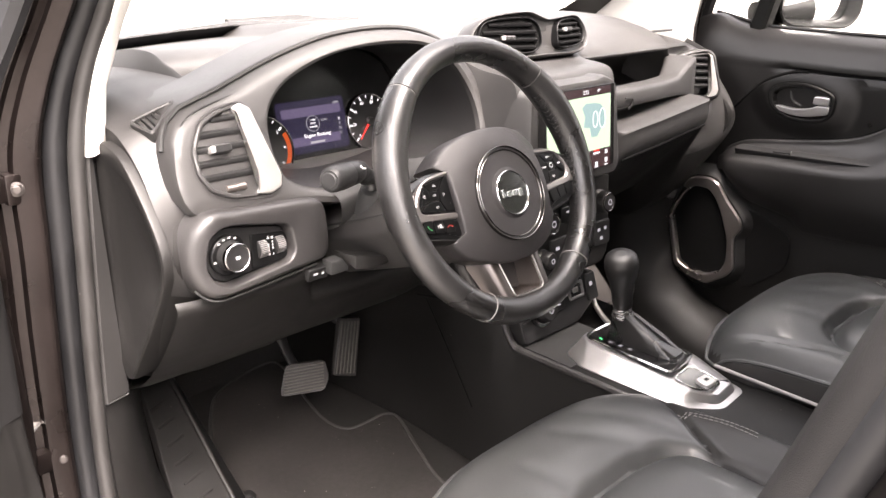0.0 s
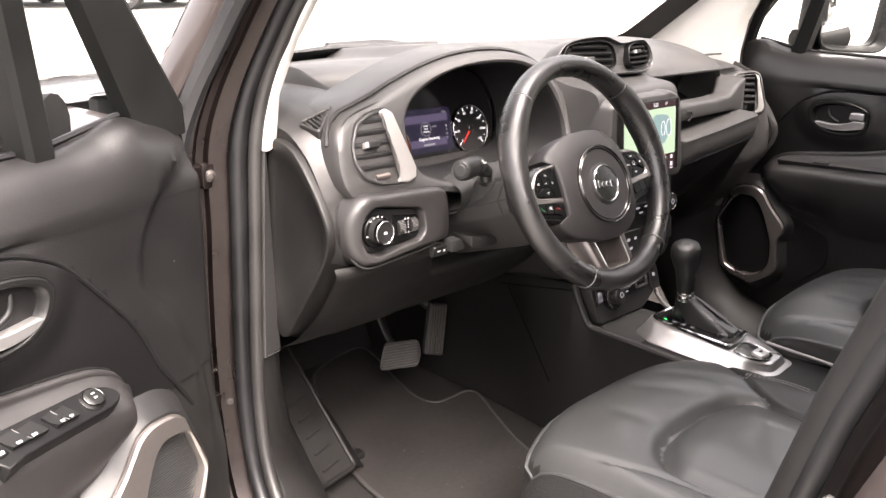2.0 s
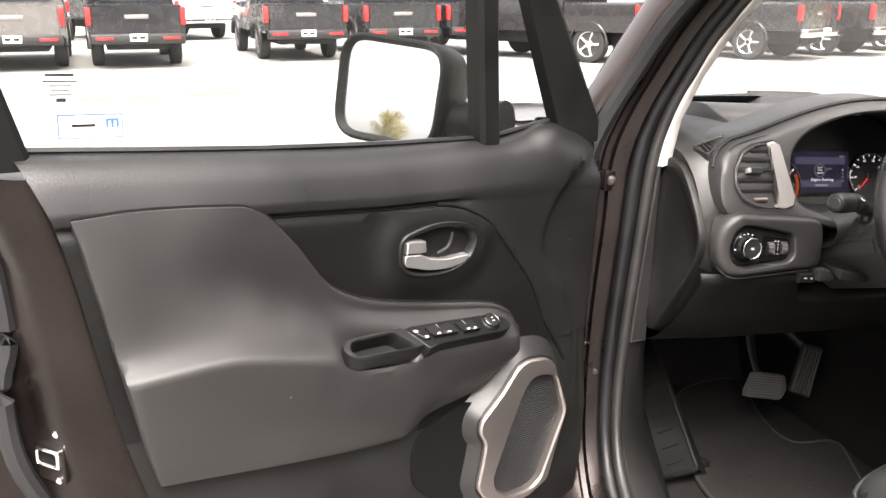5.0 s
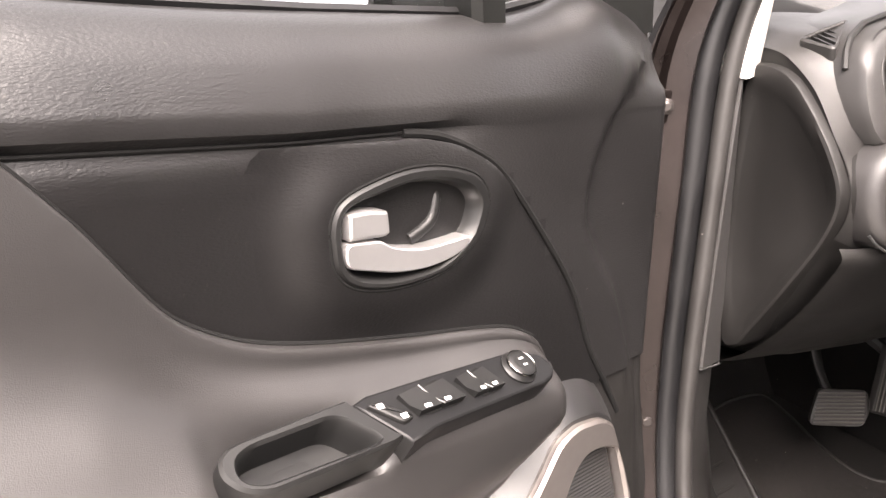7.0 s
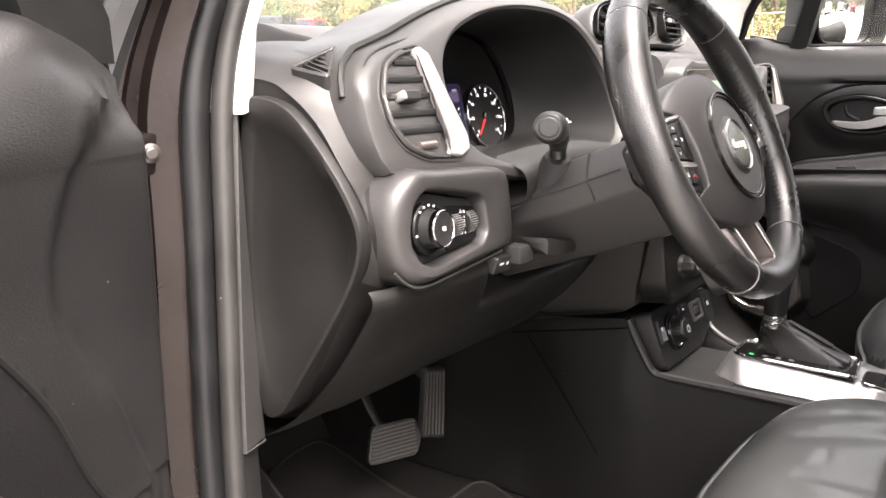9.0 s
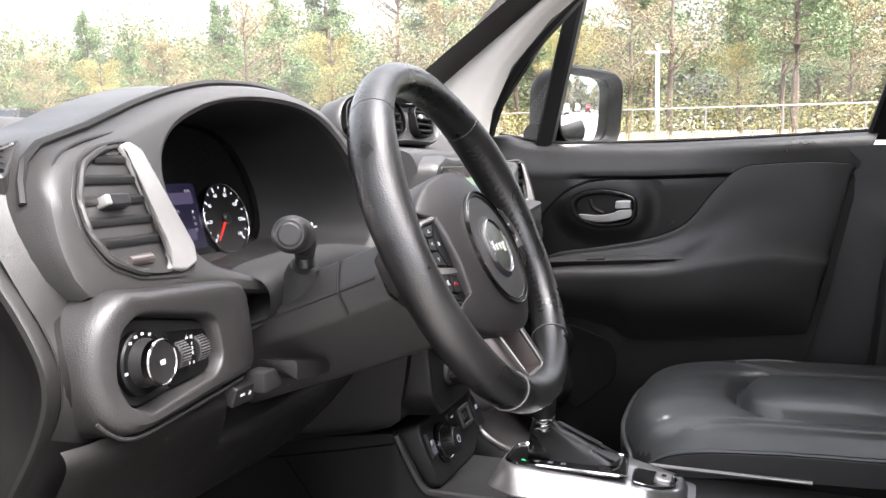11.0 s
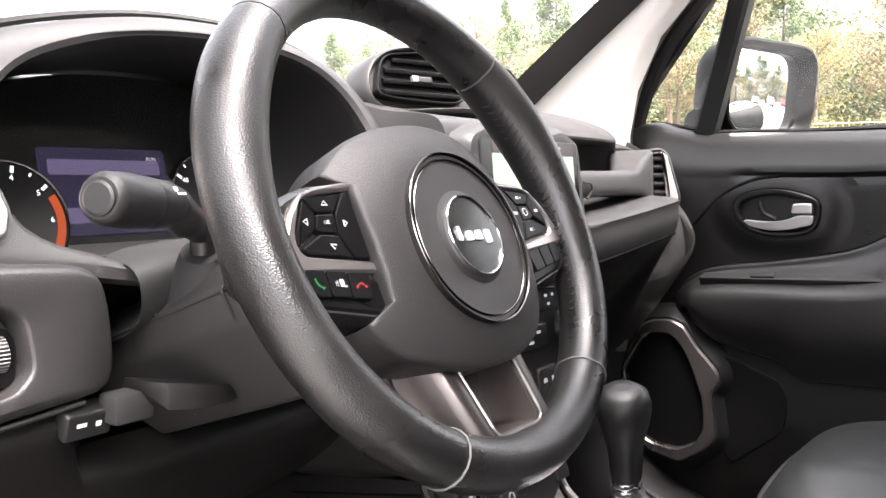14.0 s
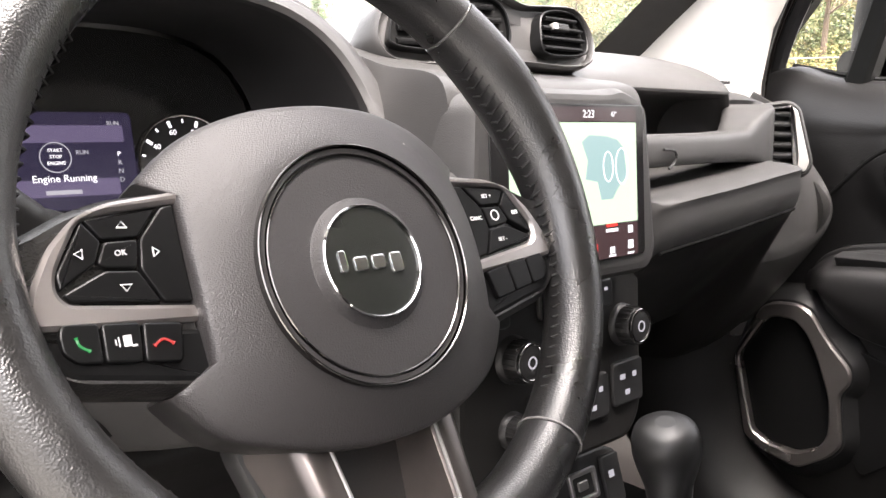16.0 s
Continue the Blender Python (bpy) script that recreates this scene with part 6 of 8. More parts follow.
# hinge brackets and the door check on the opening
for z, y in ((1.088, .376), (.725, .358)):
    hg = part("hinge_bracket", box((-.806, y - .004, z - .020), (-.782, y + .024, z + .018), .003), PAINTSHADE, body, "painted steel hinge bracket")
    HB = Plane((-.794, y - .004, z), (-1, .3, 0), (0, 0, 1))
    if HB.z.y > 0:
        HB = Plane((-.794, y - .004, z), (1, -.3, 0), (0, 0, 1))
    part("bolt", turned(HB, [(.0090, -.002), (.0090, .0015), (.0062, .0022), (.0058, .005), (.004, .0056)], 16), DUSK, hg, "dull steel bolt")
    part("hinge_arm", box((-.890, y - .002, z - .016), (-.800, y + .022, z + .016), .004), PAINTSHADE, hg)
part("check_strap", tube([(-.79, .40, .775), (-.83, .36, .775), (-.89, .35, .775)], .007, 8, squash=.6), STEEL, body, "bright steel door check strap")


# ---- centre stack ----
stack = thing("centre_stack", (0, .19, .80), "dark grey centre stack with heater controls", "centre stack")
screen = thing("touchscreen", (-.005, .16, 1.02), "lit touchscreen showing a green map in a grey bezel", "touchscreen")
TS = Plane((-.006, .148, 1.090), (1, 0, 0), (0, .10, 1))
bo = rounded([Vector(p) for p in ((-.118, -.090), (.112, -.090), (.126, -.070), (.114, .070), (.075, .084), (.055, .080), (-.055, .080), (-.075, .084), (-.118, .070), (-.130, -.07))], .014, 4)
part("bezel", loft([[TS.at(p.x * 1.03, p.y * 1.03, -.06) for p in bo], [TS.at(p.x, p.y, .0) for p in bo], [TS.at(p.x, p.y, .008) for p in grow(bo, -.005)], [TS.at(p.x * .93, p.y * .88, .009) for p in bo]]), DASH, screen, "grey screen bezel")
part("glass", plate(TS, rect(.205, .138, .006, cy=-.002), .006, .0105, .001), GLOSSBLACK, screen, "glossy black screen glass")
MAPG = glowing("map_green", (0.52, 0.70, 0.50), 0.15)
MAPB = glowing("map_grey", (0.30, 0.46, 0.46), 0.13)
BARC = glowing("bar_dark", (0.10, 0.05, 0.05), 0.06)
part("map", plate(TS, rect(.172, .090, .001, 2, cx=.004, cy=.006), .0104, .0110, .0001), MAPG, screen, "pale green map")
part("map_area", plate(TS, [Vector(p) for p in ((.010, .034), (.020, .040), (.044, .039), (.060, .036), (.070, .028), (.074, .002), (.062, -.006), (.052, -.017), (.036, -.017), (.031, -.001), (.014, .002), (.018, .018))], .0109, .0113, .0001), MAPB, screen)
for cx, r, sy in ((.046, .007, 1.9), (.066, .009, 1.8)):
    part("map_route", tube([TS.at(p.x, p.y, .0116) for p in circle(r, 20, cx, .012, sy)], .0006, 4, closed=True), LIT, screen)
part("status_bar", plate(TS, rect(.172, .012, .001, 2, cx=.004, cy=.058), .0104, .0110, .0001), BARC, screen)
text("status_text", "2:23", TS, .020, .058, .0114, .0095, LIT, screen)
text("status_text", "47°", TS, .056, .058, .0114, .0065, LIT, screen)
part("menu_bar", plate(TS, rect(.172, .030, .001, 2, cx=.004, cy=-.055), .0104, .0108, .0001), BARC, screen)
part("menu_marks", bars(TS, [(.050, -.063, .007, .006), (.078, -.060, .008, .008), (.078, -.046, .007, .007), (.050, -.045, .018, .003), (.078, -.068, .010, .002), (.050, -.068, .010, .002)], .0114), LIT, screen)
part("menu_mark", bars(TS, [(.024, -.060, .009, .009), (.050, -.0405, .016, .0025)], .0114), RED, screen)
HV = Plane((.036, .172, .925), (1, 0, 0), (0, .12, 1))
ho = rounded([Vector(p) for p in ((-.150, -.075), (-.130, -.105), (.090, -.105), (.112, -.080), (.118, .060), (.105, .075), (-.140, .075))], .018, 4)
part("fascia", plate(HV, ho, -.06, .006, .006), LOWER, stack, "dark grey heater fascia")


def knob(pl, a, b, r, parent, label, ring=True):
    k = part("knob", turned(pl, [(r * 1.18, .004), (r * 1.12, .010), (r, .012), (r * .96, .026), (r * .86, .029), (r * .5, .030)], 28, None, a, b), BLACK, parent, label)
    if ring:
        part("knob_ring", frame_ring(pl, circle(r * .93, 28, a, b), circle(r * .78, 28, a, b), .026, .0302, .0006), DARKCHROME, k)
    bm = bmesh.new()
    for i in range(24):
        t = 2 * math.pi * i / 24
        tube([pl.at(a + r * 1.0 * math.cos(t), b + r * 1.0 * math.sin(t), .013), pl.at(a + r * .97 * math.cos(t), b + r * .97 * math.sin(t), .025)], .0008, 4, bm)
    part("knob_ribs", bm, BLACK, k)
    part("knob_mark", frame_ring(pl, circle(r * .30, 16, a, b), circle(r * .22, 16, a, b), .0298, .0306, .0001), DIM, k)
    return k


knob(HV, -.080, .008, .019, stack, "black rotary volume knob with a silver ring")
knob(HV, .082, .014, .019, stack, "black rotary tuning knob with a silver ring")
knob(HV, -.085, -.055, .015, stack, "black rotary heater knob", False)
for a, b, w, h in ((-.02, .05, .05, .028), (.045, .05, .04, .028), (-.10, .052, .034, .03), (.085, -.045, .05, .045), (-.035, -.052, .06, .05), (.03, -.05, .045, .045), (.0, .010, .07, .028)):
    bt = part("button", plate(HV, rect(w, h, .006, cx=a, cy=b), .002, .010, .002), BLACK, stack)
    part("button_mark", bars(HV, [(a - w * .2, b + h * .15, w * .18, h * .12), (a + w * .2, b + h * .15, w * .14, h * .12), (a - w * .05, b - h * .22, w * .16, h * .12)], .0104), DIM, bt)
part("hazard_mark", tube([HV.at(-.020 + x, .050 + y, .0108) for x, y in ((-.0045, -.0035), (.0045, -.0035), (0, .0045))], .0007, 5, closed=True), RED, stack, "red hazard triangle")

# ---- console ----
console = thing("centre_console", (0, -.05, .44), "dark plastic centre console with a silver shifter surround", "console")
rings = []
for y, zt, xh in ((.90, .72, .110), (.60, .735, .095), (.46, .74, .085), (.36, .765, .088), (.235, .785, .092), (.215, .768, .092), (.190, .715, .090), (.170, .704, .088), (.05, .704, .088), (-.10, .706, .090), (-.20, .706, .100), (-.60, .706, .100)):
    prof = [(-xh - .014, .44), (-xh - .006, .60), (-xh, zt - .012), (-xh + .004, zt - .002), (-xh + .016, zt), (xh - .016, zt), (xh - .004, zt - .002), (xh, zt - .012), (xh + .006, .60), (xh + .014, .44)]
    rings.append([Vector((x + .012, y, z)) for x, z in prof])
part("tunnel", loft(rings, closed=False), LOWER, console, "scratched dark plastic tunnel")
part("rail", tube(spline([(-.083, .225, .785), (-.084, .205, .745), (-.082, .185, .712), (-.080, .160, .7055), (-.078, .05, .7055), (-.080, -.10, .707)], 6), .0065, 8), COLPLASTIC, console, "dark grey rail along the console edge")
part("side_seam", tube([(-.0752, .437, .725), (-.0778, .32, .750), (-.0808, .228, .771)], .0015, 6), GAPSHADE, console)
part("side_joint", tube([(-.0805, .405, .728), (-.088, .33, .64), (-.094, .264, .556)], .0010, 5), GAPSHADE, console)
part("front_tray", box((-.066, .07, .700), (.09, .22, .7065), .003), SHADOW, console)
sel = thing("drive_selector", (.01, .195, .71), "drive mode panel with a rotary selector", "control panel")
DS = Plane((.026, .184, .752), (1, 0, 0), (0, .35, 1))
dso = rounded([Vector(p) for p in ((-.094, -.046), (.060, -.046), (.132, -.010), (.134, .036), (.110, .046), (-.098, .050), (-.102, .030))], .010)
part("panel", plate(DS, dso, -.05, .004, .004), BLACK, sel, "black selector panel")
part("ring", frame_ring(DS, circle(.030, 32, -.040, .004), circle(.024, 32, -.040, .004), .002, .009, .002), GLOSSBLACK, sel)
part("ring_glint", frame_ring(DS, circle(.0242, 32, -.040, .004), circle(.0225, 32, -.040, .004), .004, .011, .0006), CHROME, sel)
knob(DS, -.040, .004, .019, sel, "black drive mode knob", False)
for a, b, w, h in ((-.084, .014, .018, .040), (.010, .026, .030, .020), (.010, .0, .030, .018), (.112, .010, .030, .052)):
    bt = part("button", plate(DS, rect(w, h, .004, cx=a, cy=b), .002, .009, .002), BLACK, sel)
    part("button_mark", bars(DS, [(a - w * .1, b + h * .1, w * .30, h * .14)], .0094), DIM, bt)
part("port", frame_ring(DS, rect(.044, .032, .004, cx=.066, cy=.014), rect(.034, .022, .003, cx=.066, cy=.014), .002, .008, .001), SATIN, sel, "silver-rimmed socket")
part("port_slot", plate(DS, rect(.016, .010, .002, cx=.066, cy=.014), .003, .006, .001), STEEL, sel)
for k in range(4):
    part("line_mark", bars(DS, [(-.090 + k * .004, .010, .0012, .020)], .0096), DIM, sel)
part("side_strut", tube(spline([(.165, .196, .745), (.150, .175, .722), (.128, .13, .708), (.112, .09, .706)], 5), .005, 8), SATIN, console, "grey strut beside the tray")
surround = thing("shifter_surround", (.03, -.04, .706), "satin silver shifter surround with a gear display", "shifter surround")


def deck(x, y, lift=0.0):
    """A point on the top of the surround, which falls towards the back."""
    return Vector((x, y, .7335 - .016 * max(0, min(1, (-.06 - y) / .11)) + lift))


SB = Plane((0, 0, .7335), (1, 0, 0), (0, 1, 0))
base_o = rounded([Vector(p) for p in ((-.050, .070), (-.026, .112), (.092, .112), (.106, .080), (.104, -.080), (.080, -.168), (.000, -.172), (-.046, -.122))], .016, 4)
top_o = rounded([Vector(p) for p in ((-.014, .084), (.004, .101), (.080, .101), (.090, .080), (.088, -.075), (.068, -.152), (.008, -.156), (-.022, -.118))], .012, 4)
part("shell", loft([[Vector((p.x, p.y, .700)) for p in base_o], [Vector((p.x, p.y, .706)) for p in base_o]] + [[deck(q.x, q.y, h) for q in r] for r, h in (([u * .35 + w * .65 for u, w in zip(base_o, top_o)], -.012), (top_o, -.002), (grow(top_o, -.004), .0), (grow(top_o, -.03), .0))]), HANDLE, surround, "satin silver shell")
win = rounded([Vector(p) for p in ((-.002, .078), (.008, .090), (.072, .090), (.079, .078), (.074, -.070), (-.006, -.078))], .007, 3)
part("window", frame_ring(SB, grow(win, .005), win, .0, .005, .002), CHROME, surround, "bright rim round the gate")
part("gate", plate(SB, win, -.002, .0022, .0005), GLOSSBLACK, surround, "glossy black gear display")
for k, letter in enumerate("PRND"):
    text("gear_letter", letter, SB, .012 + .001 * k, .066 - k * .019, .0026, .010, GREEN if k == 0 else DIM, surround)
epb = rounded([Vector(p) for p in ((-.012, -.090), (.040, -.087), (.046, -.112), (.042, -.142), (.010, -.146), (-.012, -.120))], .010, 3)
EP = Plane((0, -.13, deck(0, -.13).z), (1, 0, 0), (0, 1, .13))
part("brake_switch", plate(EP, [Vector((p.x, p.y + .13)) for p in epb], -.004, .004, .0015), GLOSSBLACK, surround, "black parking brake recess")
part("brake_rim", frame_ring(EP, [Vector((p.x, p.y + .13)) for p in grow(epb, .002)], [Vector((p.x, p.y + .13)) for p in epb], -.004, .005, .0008), CHROME, surround)
part("brake_paddle", plate(EP, rect(.030, .024, .006, cx=.018, cy=.002), .002, .011, .003), SILVER, surround, "silver parking brake paddle")
part("brake_mark", bars(EP, [(.018, .002, .010, .006)], .0114), SHADOW, surround)
part("side_rail", tube(spline([(.105, -.10, .716), (.100, -.20, .718), (.095, -.32, .720)], 4), .0032, 8), STEEL, console, "chrome strip along the console")
shifter = thing("gear_lever", (.03, .02, .735), "black leather gear lever with a chrome collar", "gear lever")
boot = []
for z, x0, x1, y0, y1 in ((.7355, .022, .072, -.068, .066), (.742, .022, .070, -.064, .068), (.755, .024, .062, -.034, .066), (.768, .024, .056, -.006, .064), (.780, .022, .050, .016, .062), (.790, .018, .046, .028, .057)):
    cx, cy, rx, ry = (x0 + x1) / 2, (y0 + y1) / 2, (x1 - x0) / 2, (y1 - y0) / 2
    boot.append([Vector((cx + rx * math.copysign(abs(math.cos(a)) ** .5, math.cos(a)), cy + ry * math.copysign(abs(math.sin(a)) ** .5, math.sin(a)), z + .0016 * math.sin(5 * a + z * 300))) for a in [2 * math.pi * i / 40 for i in range(40)]])
part("boot", loft(boot), WHEELSKIN, shifter, "black leather gaiter")
part("boot_fold", tube([(.060, -.060, .742), (.052, -.02, .764), (.042, .024, .787)], [.003, .004, .003], 6), WHEELSKIN, shifter)
AX = (Vector((-.019, .034, .916)) - Vector((.031, .042, .790)))
SK = Plane(Vector((.031, .042, .790)), (1, 0, .3), AX.cross(Vector((1, 0, .3))) * -1)
if SK.z.dot(AX) < 0:
    SK = Plane(Vector((.031, .042, .790)), (-1, 0, -.3), AX.cross(Vector((1, 0, .3))) * -1)
part("collar", turned(SK, [(.0150, -.010), (.0165, -.008), (.0165, .001), (.0155, .003), (.0165, .005), (.0165, .012), (.015, .014)], 28), CHROME, shifter, "double chrome collar")
part("grip", turned(SK, [(.0155, .012), (.0170, .020), (.0178, .040), (.0200, .060), (.0250, .078), (.0280, .092), (.0283, .104), (.0255, .114), (.0178, .1200), (.008, .1218)], 32), BLACK, shifter, "black gear knob")
part("grip_inlay", tube([SK.at(-.0262, .006, .086), SK.at(-.0195, .008, .060), SK.at(-.0165, .008, .040), SK.at(-.015, .006, .020)], [.0035, .004, .004, .003], 8), SILVER, shifter, "silver inlay")


# ---- seats ----
def near(x, y, line):
    """The distance in plan from a line of points."""
    best = 9.0
    p = Vector((x, y))
    for a, b in zip(line, line[1:]):
        d = b - a
        t = max(0.0, min(1.0, (p - a).dot(d) / d.length_squared))
        best = min(best, (p - a - d * t).length)
    return best


def car_seat(cx, top, front, wide, label):
    """A seat; plan lines are given for the driver's and moved for the other."""
    st = thing("front_seat", (cx, front - .28, .44), label, "car seat", "front seats")
    m = 1

    def plan(pts):
        return [Vector((cx + m * (x + .335), y + front + .028)) for x, y in pts]

    seam_in = [Vector((p.x, p.y)) for p in spline([(*p, 0) for p in plan([(-.096, -.062), (-.120, -.125), (-.158, -.185), (-.198, -.250), (-.222, -.33), (-.225, -.60)])], 4)]
    seam_out = [Vector((p.x, p.y)) for p in spline([(*p, 0) for p in plan([(-.556, -.070), (-.548, -.12), (-.535, -.20), (-.505, -.30), (-.485, -.60)])], 4)]
    shoe = [Vector((p.x, p.y)) for p in spline([(*p, 0) for p in plan([(-.478, -.60), (-.480, -.32), (-.474, -.252), (-.43, -.212), (-.345, -.202), (-.275, -.210), (-.232, -.236), (-.220, -.30), (-.226, -.60)])], 4)]
    creases = [plan([(-.32, -.10), (-.27, -.17), (-.25, -.21)]), plan([(-.25, -.09), (-.22, -.15), (-.20, -.22)]), plan([(-.42, -.13), (-.40, -.19)])]

    def surf(a, b):
        x = cx + a * wide
        y = front - .040 * abs(a) ** 3.2 - b * (.56 - .040 * abs(a) ** 3.2)
        u = m * (x - cx)
        z = top + .012 * b - .028 * math.exp(-b / .028) * (1 if b < .2 else 0) - .020 * math.exp(-b / .10)
        z += .010 * max(0, (abs(a) - .58) / .42) ** 1.5 * min(1, b * 2.6) - .020 * max(0, (abs(a) - .40) / .60) ** 2
        z -= .030 * max(0, (abs(a) - .92) / .08) ** 2
        q = Vector((x, y))
        z -= .0085 * math.exp(-(near(x, y, seam_in) / .005) ** 2) + .005 * math.exp(-(near(x, y, seam_out) / .005) ** 2)
        d = near(x, y, shoe)
        z -= .019 * math.exp(-(d / .011) ** 2) + .011 * math.exp(-(d / .045) ** 2)
        z -= sum((.0022 if cx < 0 else .0010) * math.exp(-(near(x, y, c) / .016) ** 2) for c in creases)
        z += .0025 * noise.noise(Vector((x * 9, y * 7, cx * 5)))
        return Vector((x, y, z))

    A = [-1 + 2 * i / 110 for i in range(111)]
    B = [(i / 90) ** 1.25 for i in range(91)]
    rows = []
    for b in B:
        r = [surf(a, b) for a in A]
        l, e = r[0], r[-1]
        rows.append([Vector((l.x + .004, l.y, l.z - .075)), Vector((l.x - .003, l.y, l.z - .04)), Vector((l.x - .004, l.y, l.z - .012))] + r + [Vector((e.x + .004, e.y, e.z - .012)), Vector((e.x + .003, e.y, e.z - .04)), Vector((e.x - .004, e.y, e.z - .075))])
    lip = [Vector((p.x, p.y + .010, p.z - .022)) for p in rows[0]]
    low = [Vector((p.x, p.y + .008, p.z - .055)) for p in rows[0]]
    low2 = [Vector((p.x, p.y - .03, min(p.z - .07, top - .16))) for p in rows[0]]
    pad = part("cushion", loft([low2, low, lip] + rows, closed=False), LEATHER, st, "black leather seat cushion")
    pad.data.materials.append(SHADELEATHER)
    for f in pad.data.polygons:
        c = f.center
        # shade painted by height below the piping, and on the inboard bolster
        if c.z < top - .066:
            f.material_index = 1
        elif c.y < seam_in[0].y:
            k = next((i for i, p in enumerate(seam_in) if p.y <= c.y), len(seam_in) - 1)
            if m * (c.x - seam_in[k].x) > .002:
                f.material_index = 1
    rim = [surf(-1, b) for b in [.9 - .88 * i / 30 for i in range(31)]] + [surf(a, .0) + Vector((0, .006, -.004)) for a in [-.96 + 1.92 * i / 40 for i in range(41)]] + [surf(1, b) for b in [.02 + .88 * i / 30 for i in range(31)]]
    part("piping", tube([p + Vector((0, 0, -.003)) for p in rim], .0036, 8), LEATHER, st, "raised piping round the cushion")
    for q in (-1, 1):
        band = []
        for b in [.0 + .9 * i / 30 for i in range(31)]:
            e = surf(q, b)
            band.append([Vector((e.x + q * (.0055 + .002 * k), e.y + .002, e.z - .006 - .011 * k)) for k in range(4)])
        part("side_band", loft(band, closed=False), PERF if cx < 0 and q < 0 else SHADELEATHER, st, "perforated leather side band" if cx < 0 and q < 0 else "plain leather side band in the shaded tone")
    on = lambda v, d: Vector((v.x, v.y, surf((v.x - cx) / wide, max(0.0, min(1.0, (front - .040 * abs((v.x - cx) / wide) ** 3.2 - v.y) / (.56 - .040 * abs((v.x - cx) / wide) ** 3.2)))).z + d))
    double = spline([(*p, 0) for p in plan([(-.166, -.190), (-.150, -.206), (-.139, -.240), (-.138, -.272), (-.1395, -.290)])], 8)
    for dx in (-.005, .005):
        stitches([on(v + Vector((m * dx, 0, 0)), .0012) for v in double], (0, 0, .0006), THREAD, st, step=.0072, length=.0048)
    part("seat_base", loft([[Vector((x, y, z)) for x, y in ((cx - w, front - .56), (cx - w, front - .09), (cx - w + .03, front - .055), (cx + w - .03, front - .055), (cx + w, front - .09), (cx + w, front - .56))] for w, z in ((wide * .94, .455), (wide * .96, top - .12), (wide * .90, top - .075))]), BLACK, st, "black plastic seat base")
    back = []
    for k in range(9):
        t = k / 8
        y, z = front - .50 - .22 * t, top + .02 + .58 * t
        w = wide * (1.0 + .05 * math.sin(t * 3)) * (1 - .22 * t * t)
        back.append([Vector((cx + a * w, y + dy - (.05 * abs(a) ** 3 * -1) * (1 if dy > -.05 else 0), z)) for a, dy in ((-1, -.02), (-.85, .05), (-.6, .035), (0, .02), (.6, .035), (.85, .05), (1, -.02), (.8, -.10), (-.8, -.10))])
    part("backrest", loft([spline(r + r[:1], 3)[:-1] for r in back]), LEATHER, st, "black leather seat back")
    part("headrest", box((cx - .13, front - .82, top + .66), (cx + .13, front - .72, top + .84), .035, None, 3), LEATHER, st, "black leather headrest")
    return st


car_seat(-.316, .763, -.012, .221, "black leather driver seat with grey double stitching")
car_seat(.353, .788, -.042, .230, "black leather passenger seat with grey double stitching")

# ---- driver's controls on the lower dash ----
lightsw = thing("headlight_switch", (-.60, .19, 1.0), "rotary headlight switch and dimmer wheels in a black panel", "switch panel")
HP = Plane((-.587, .190, 1.012), (1, .04, 0), (0, .10, 1))


def hp_at(a, b, c):
    """The panel's plane, bent back towards the end of the dash."""
    return HP.at(a, b, c - 1.6 * max(0.0, -.052 - a) ** 1.5 - 6.0 * max(0.0, a - .085) ** 2)


bulge = outline2([(-.093, .010), (-.084, .038), (-.058, .0580), (-.02, .0560), (.03, .0530), (.070, .0505), (.098, .0470), (.113, .0380), (.1195, .018), (.1205, -.008), (.1180, -.027), (.1075, -.0385), (.085, -.0412), (.050, -.0440), (0, -.0475), (-.050, -.0500), (-.072, -.0430), (-.088, -.020)], 6)
recess = rounded([Vector(p) for p in ((-.0695, .006), (-.0625, .0300), (-.0480, .0382), (-.030, .0382), (.0440, .0240), (.0535, .0165), (.0570, -.0150), (.0450, -.0272), (-.043, -.0365), (-.0620, -.0270), (-.0700, -.010))], .007, 4)
_mid = (-.005, .001)
_bo, _re = sample(bulge, 140, _mid), sample(recess, 140, _mid)
rings = [[hp_at(p.x, p.y, c) for p in grow(_bo, g)] for g, c in ((.002, -.060), (.0, -.012), (-.0015, -.0045), (-.004, .001), (-.008, .0035))]
rings += [[hp_at(p.x, p.y, .0040) for p in [a * .5 + b * .5 for a, b in zip(_bo, _re)]]] + [[hp_at(p.x, p.y, c) for p in grow(_re, g)] for g, c in ((.0030, .0040), (.0012, .0034), (0, .0016), (-.0015, -.0060), (-.003, -.0130))]
part("surround", loft(rings, True, (False, False)), HEADPANEL, lightsw, "grained grey swell with a recess for the switches")
_low = sorted((p for p in grow(_bo, .002) if p.y < -.030 and p.x < .10), key=lambda p: p.x)
part("edge_seam", tube([hp_at(p.x, p.y, -.004) for p in _low], .0016, 6), SHADOW, lightsw)
part("panel", plate(HP, grow(recess, -.0045), -.016, -.0105, .0006), BLACK, lightsw, "black switch panel")
wheelpl = rounded([Vector(p) for p in ((-.002, .0185), (.0480, .0125), (.0520, .0040), (.0500, -.0200), (.0430, -.0235), (-.004, -.0265))], .003, 3)
part("dimmer_plate", plate(HP, wheelpl, -.012, -.0070, .0010), SWITCHBLACK, lightsw, "black plate for the dimmer wheels")
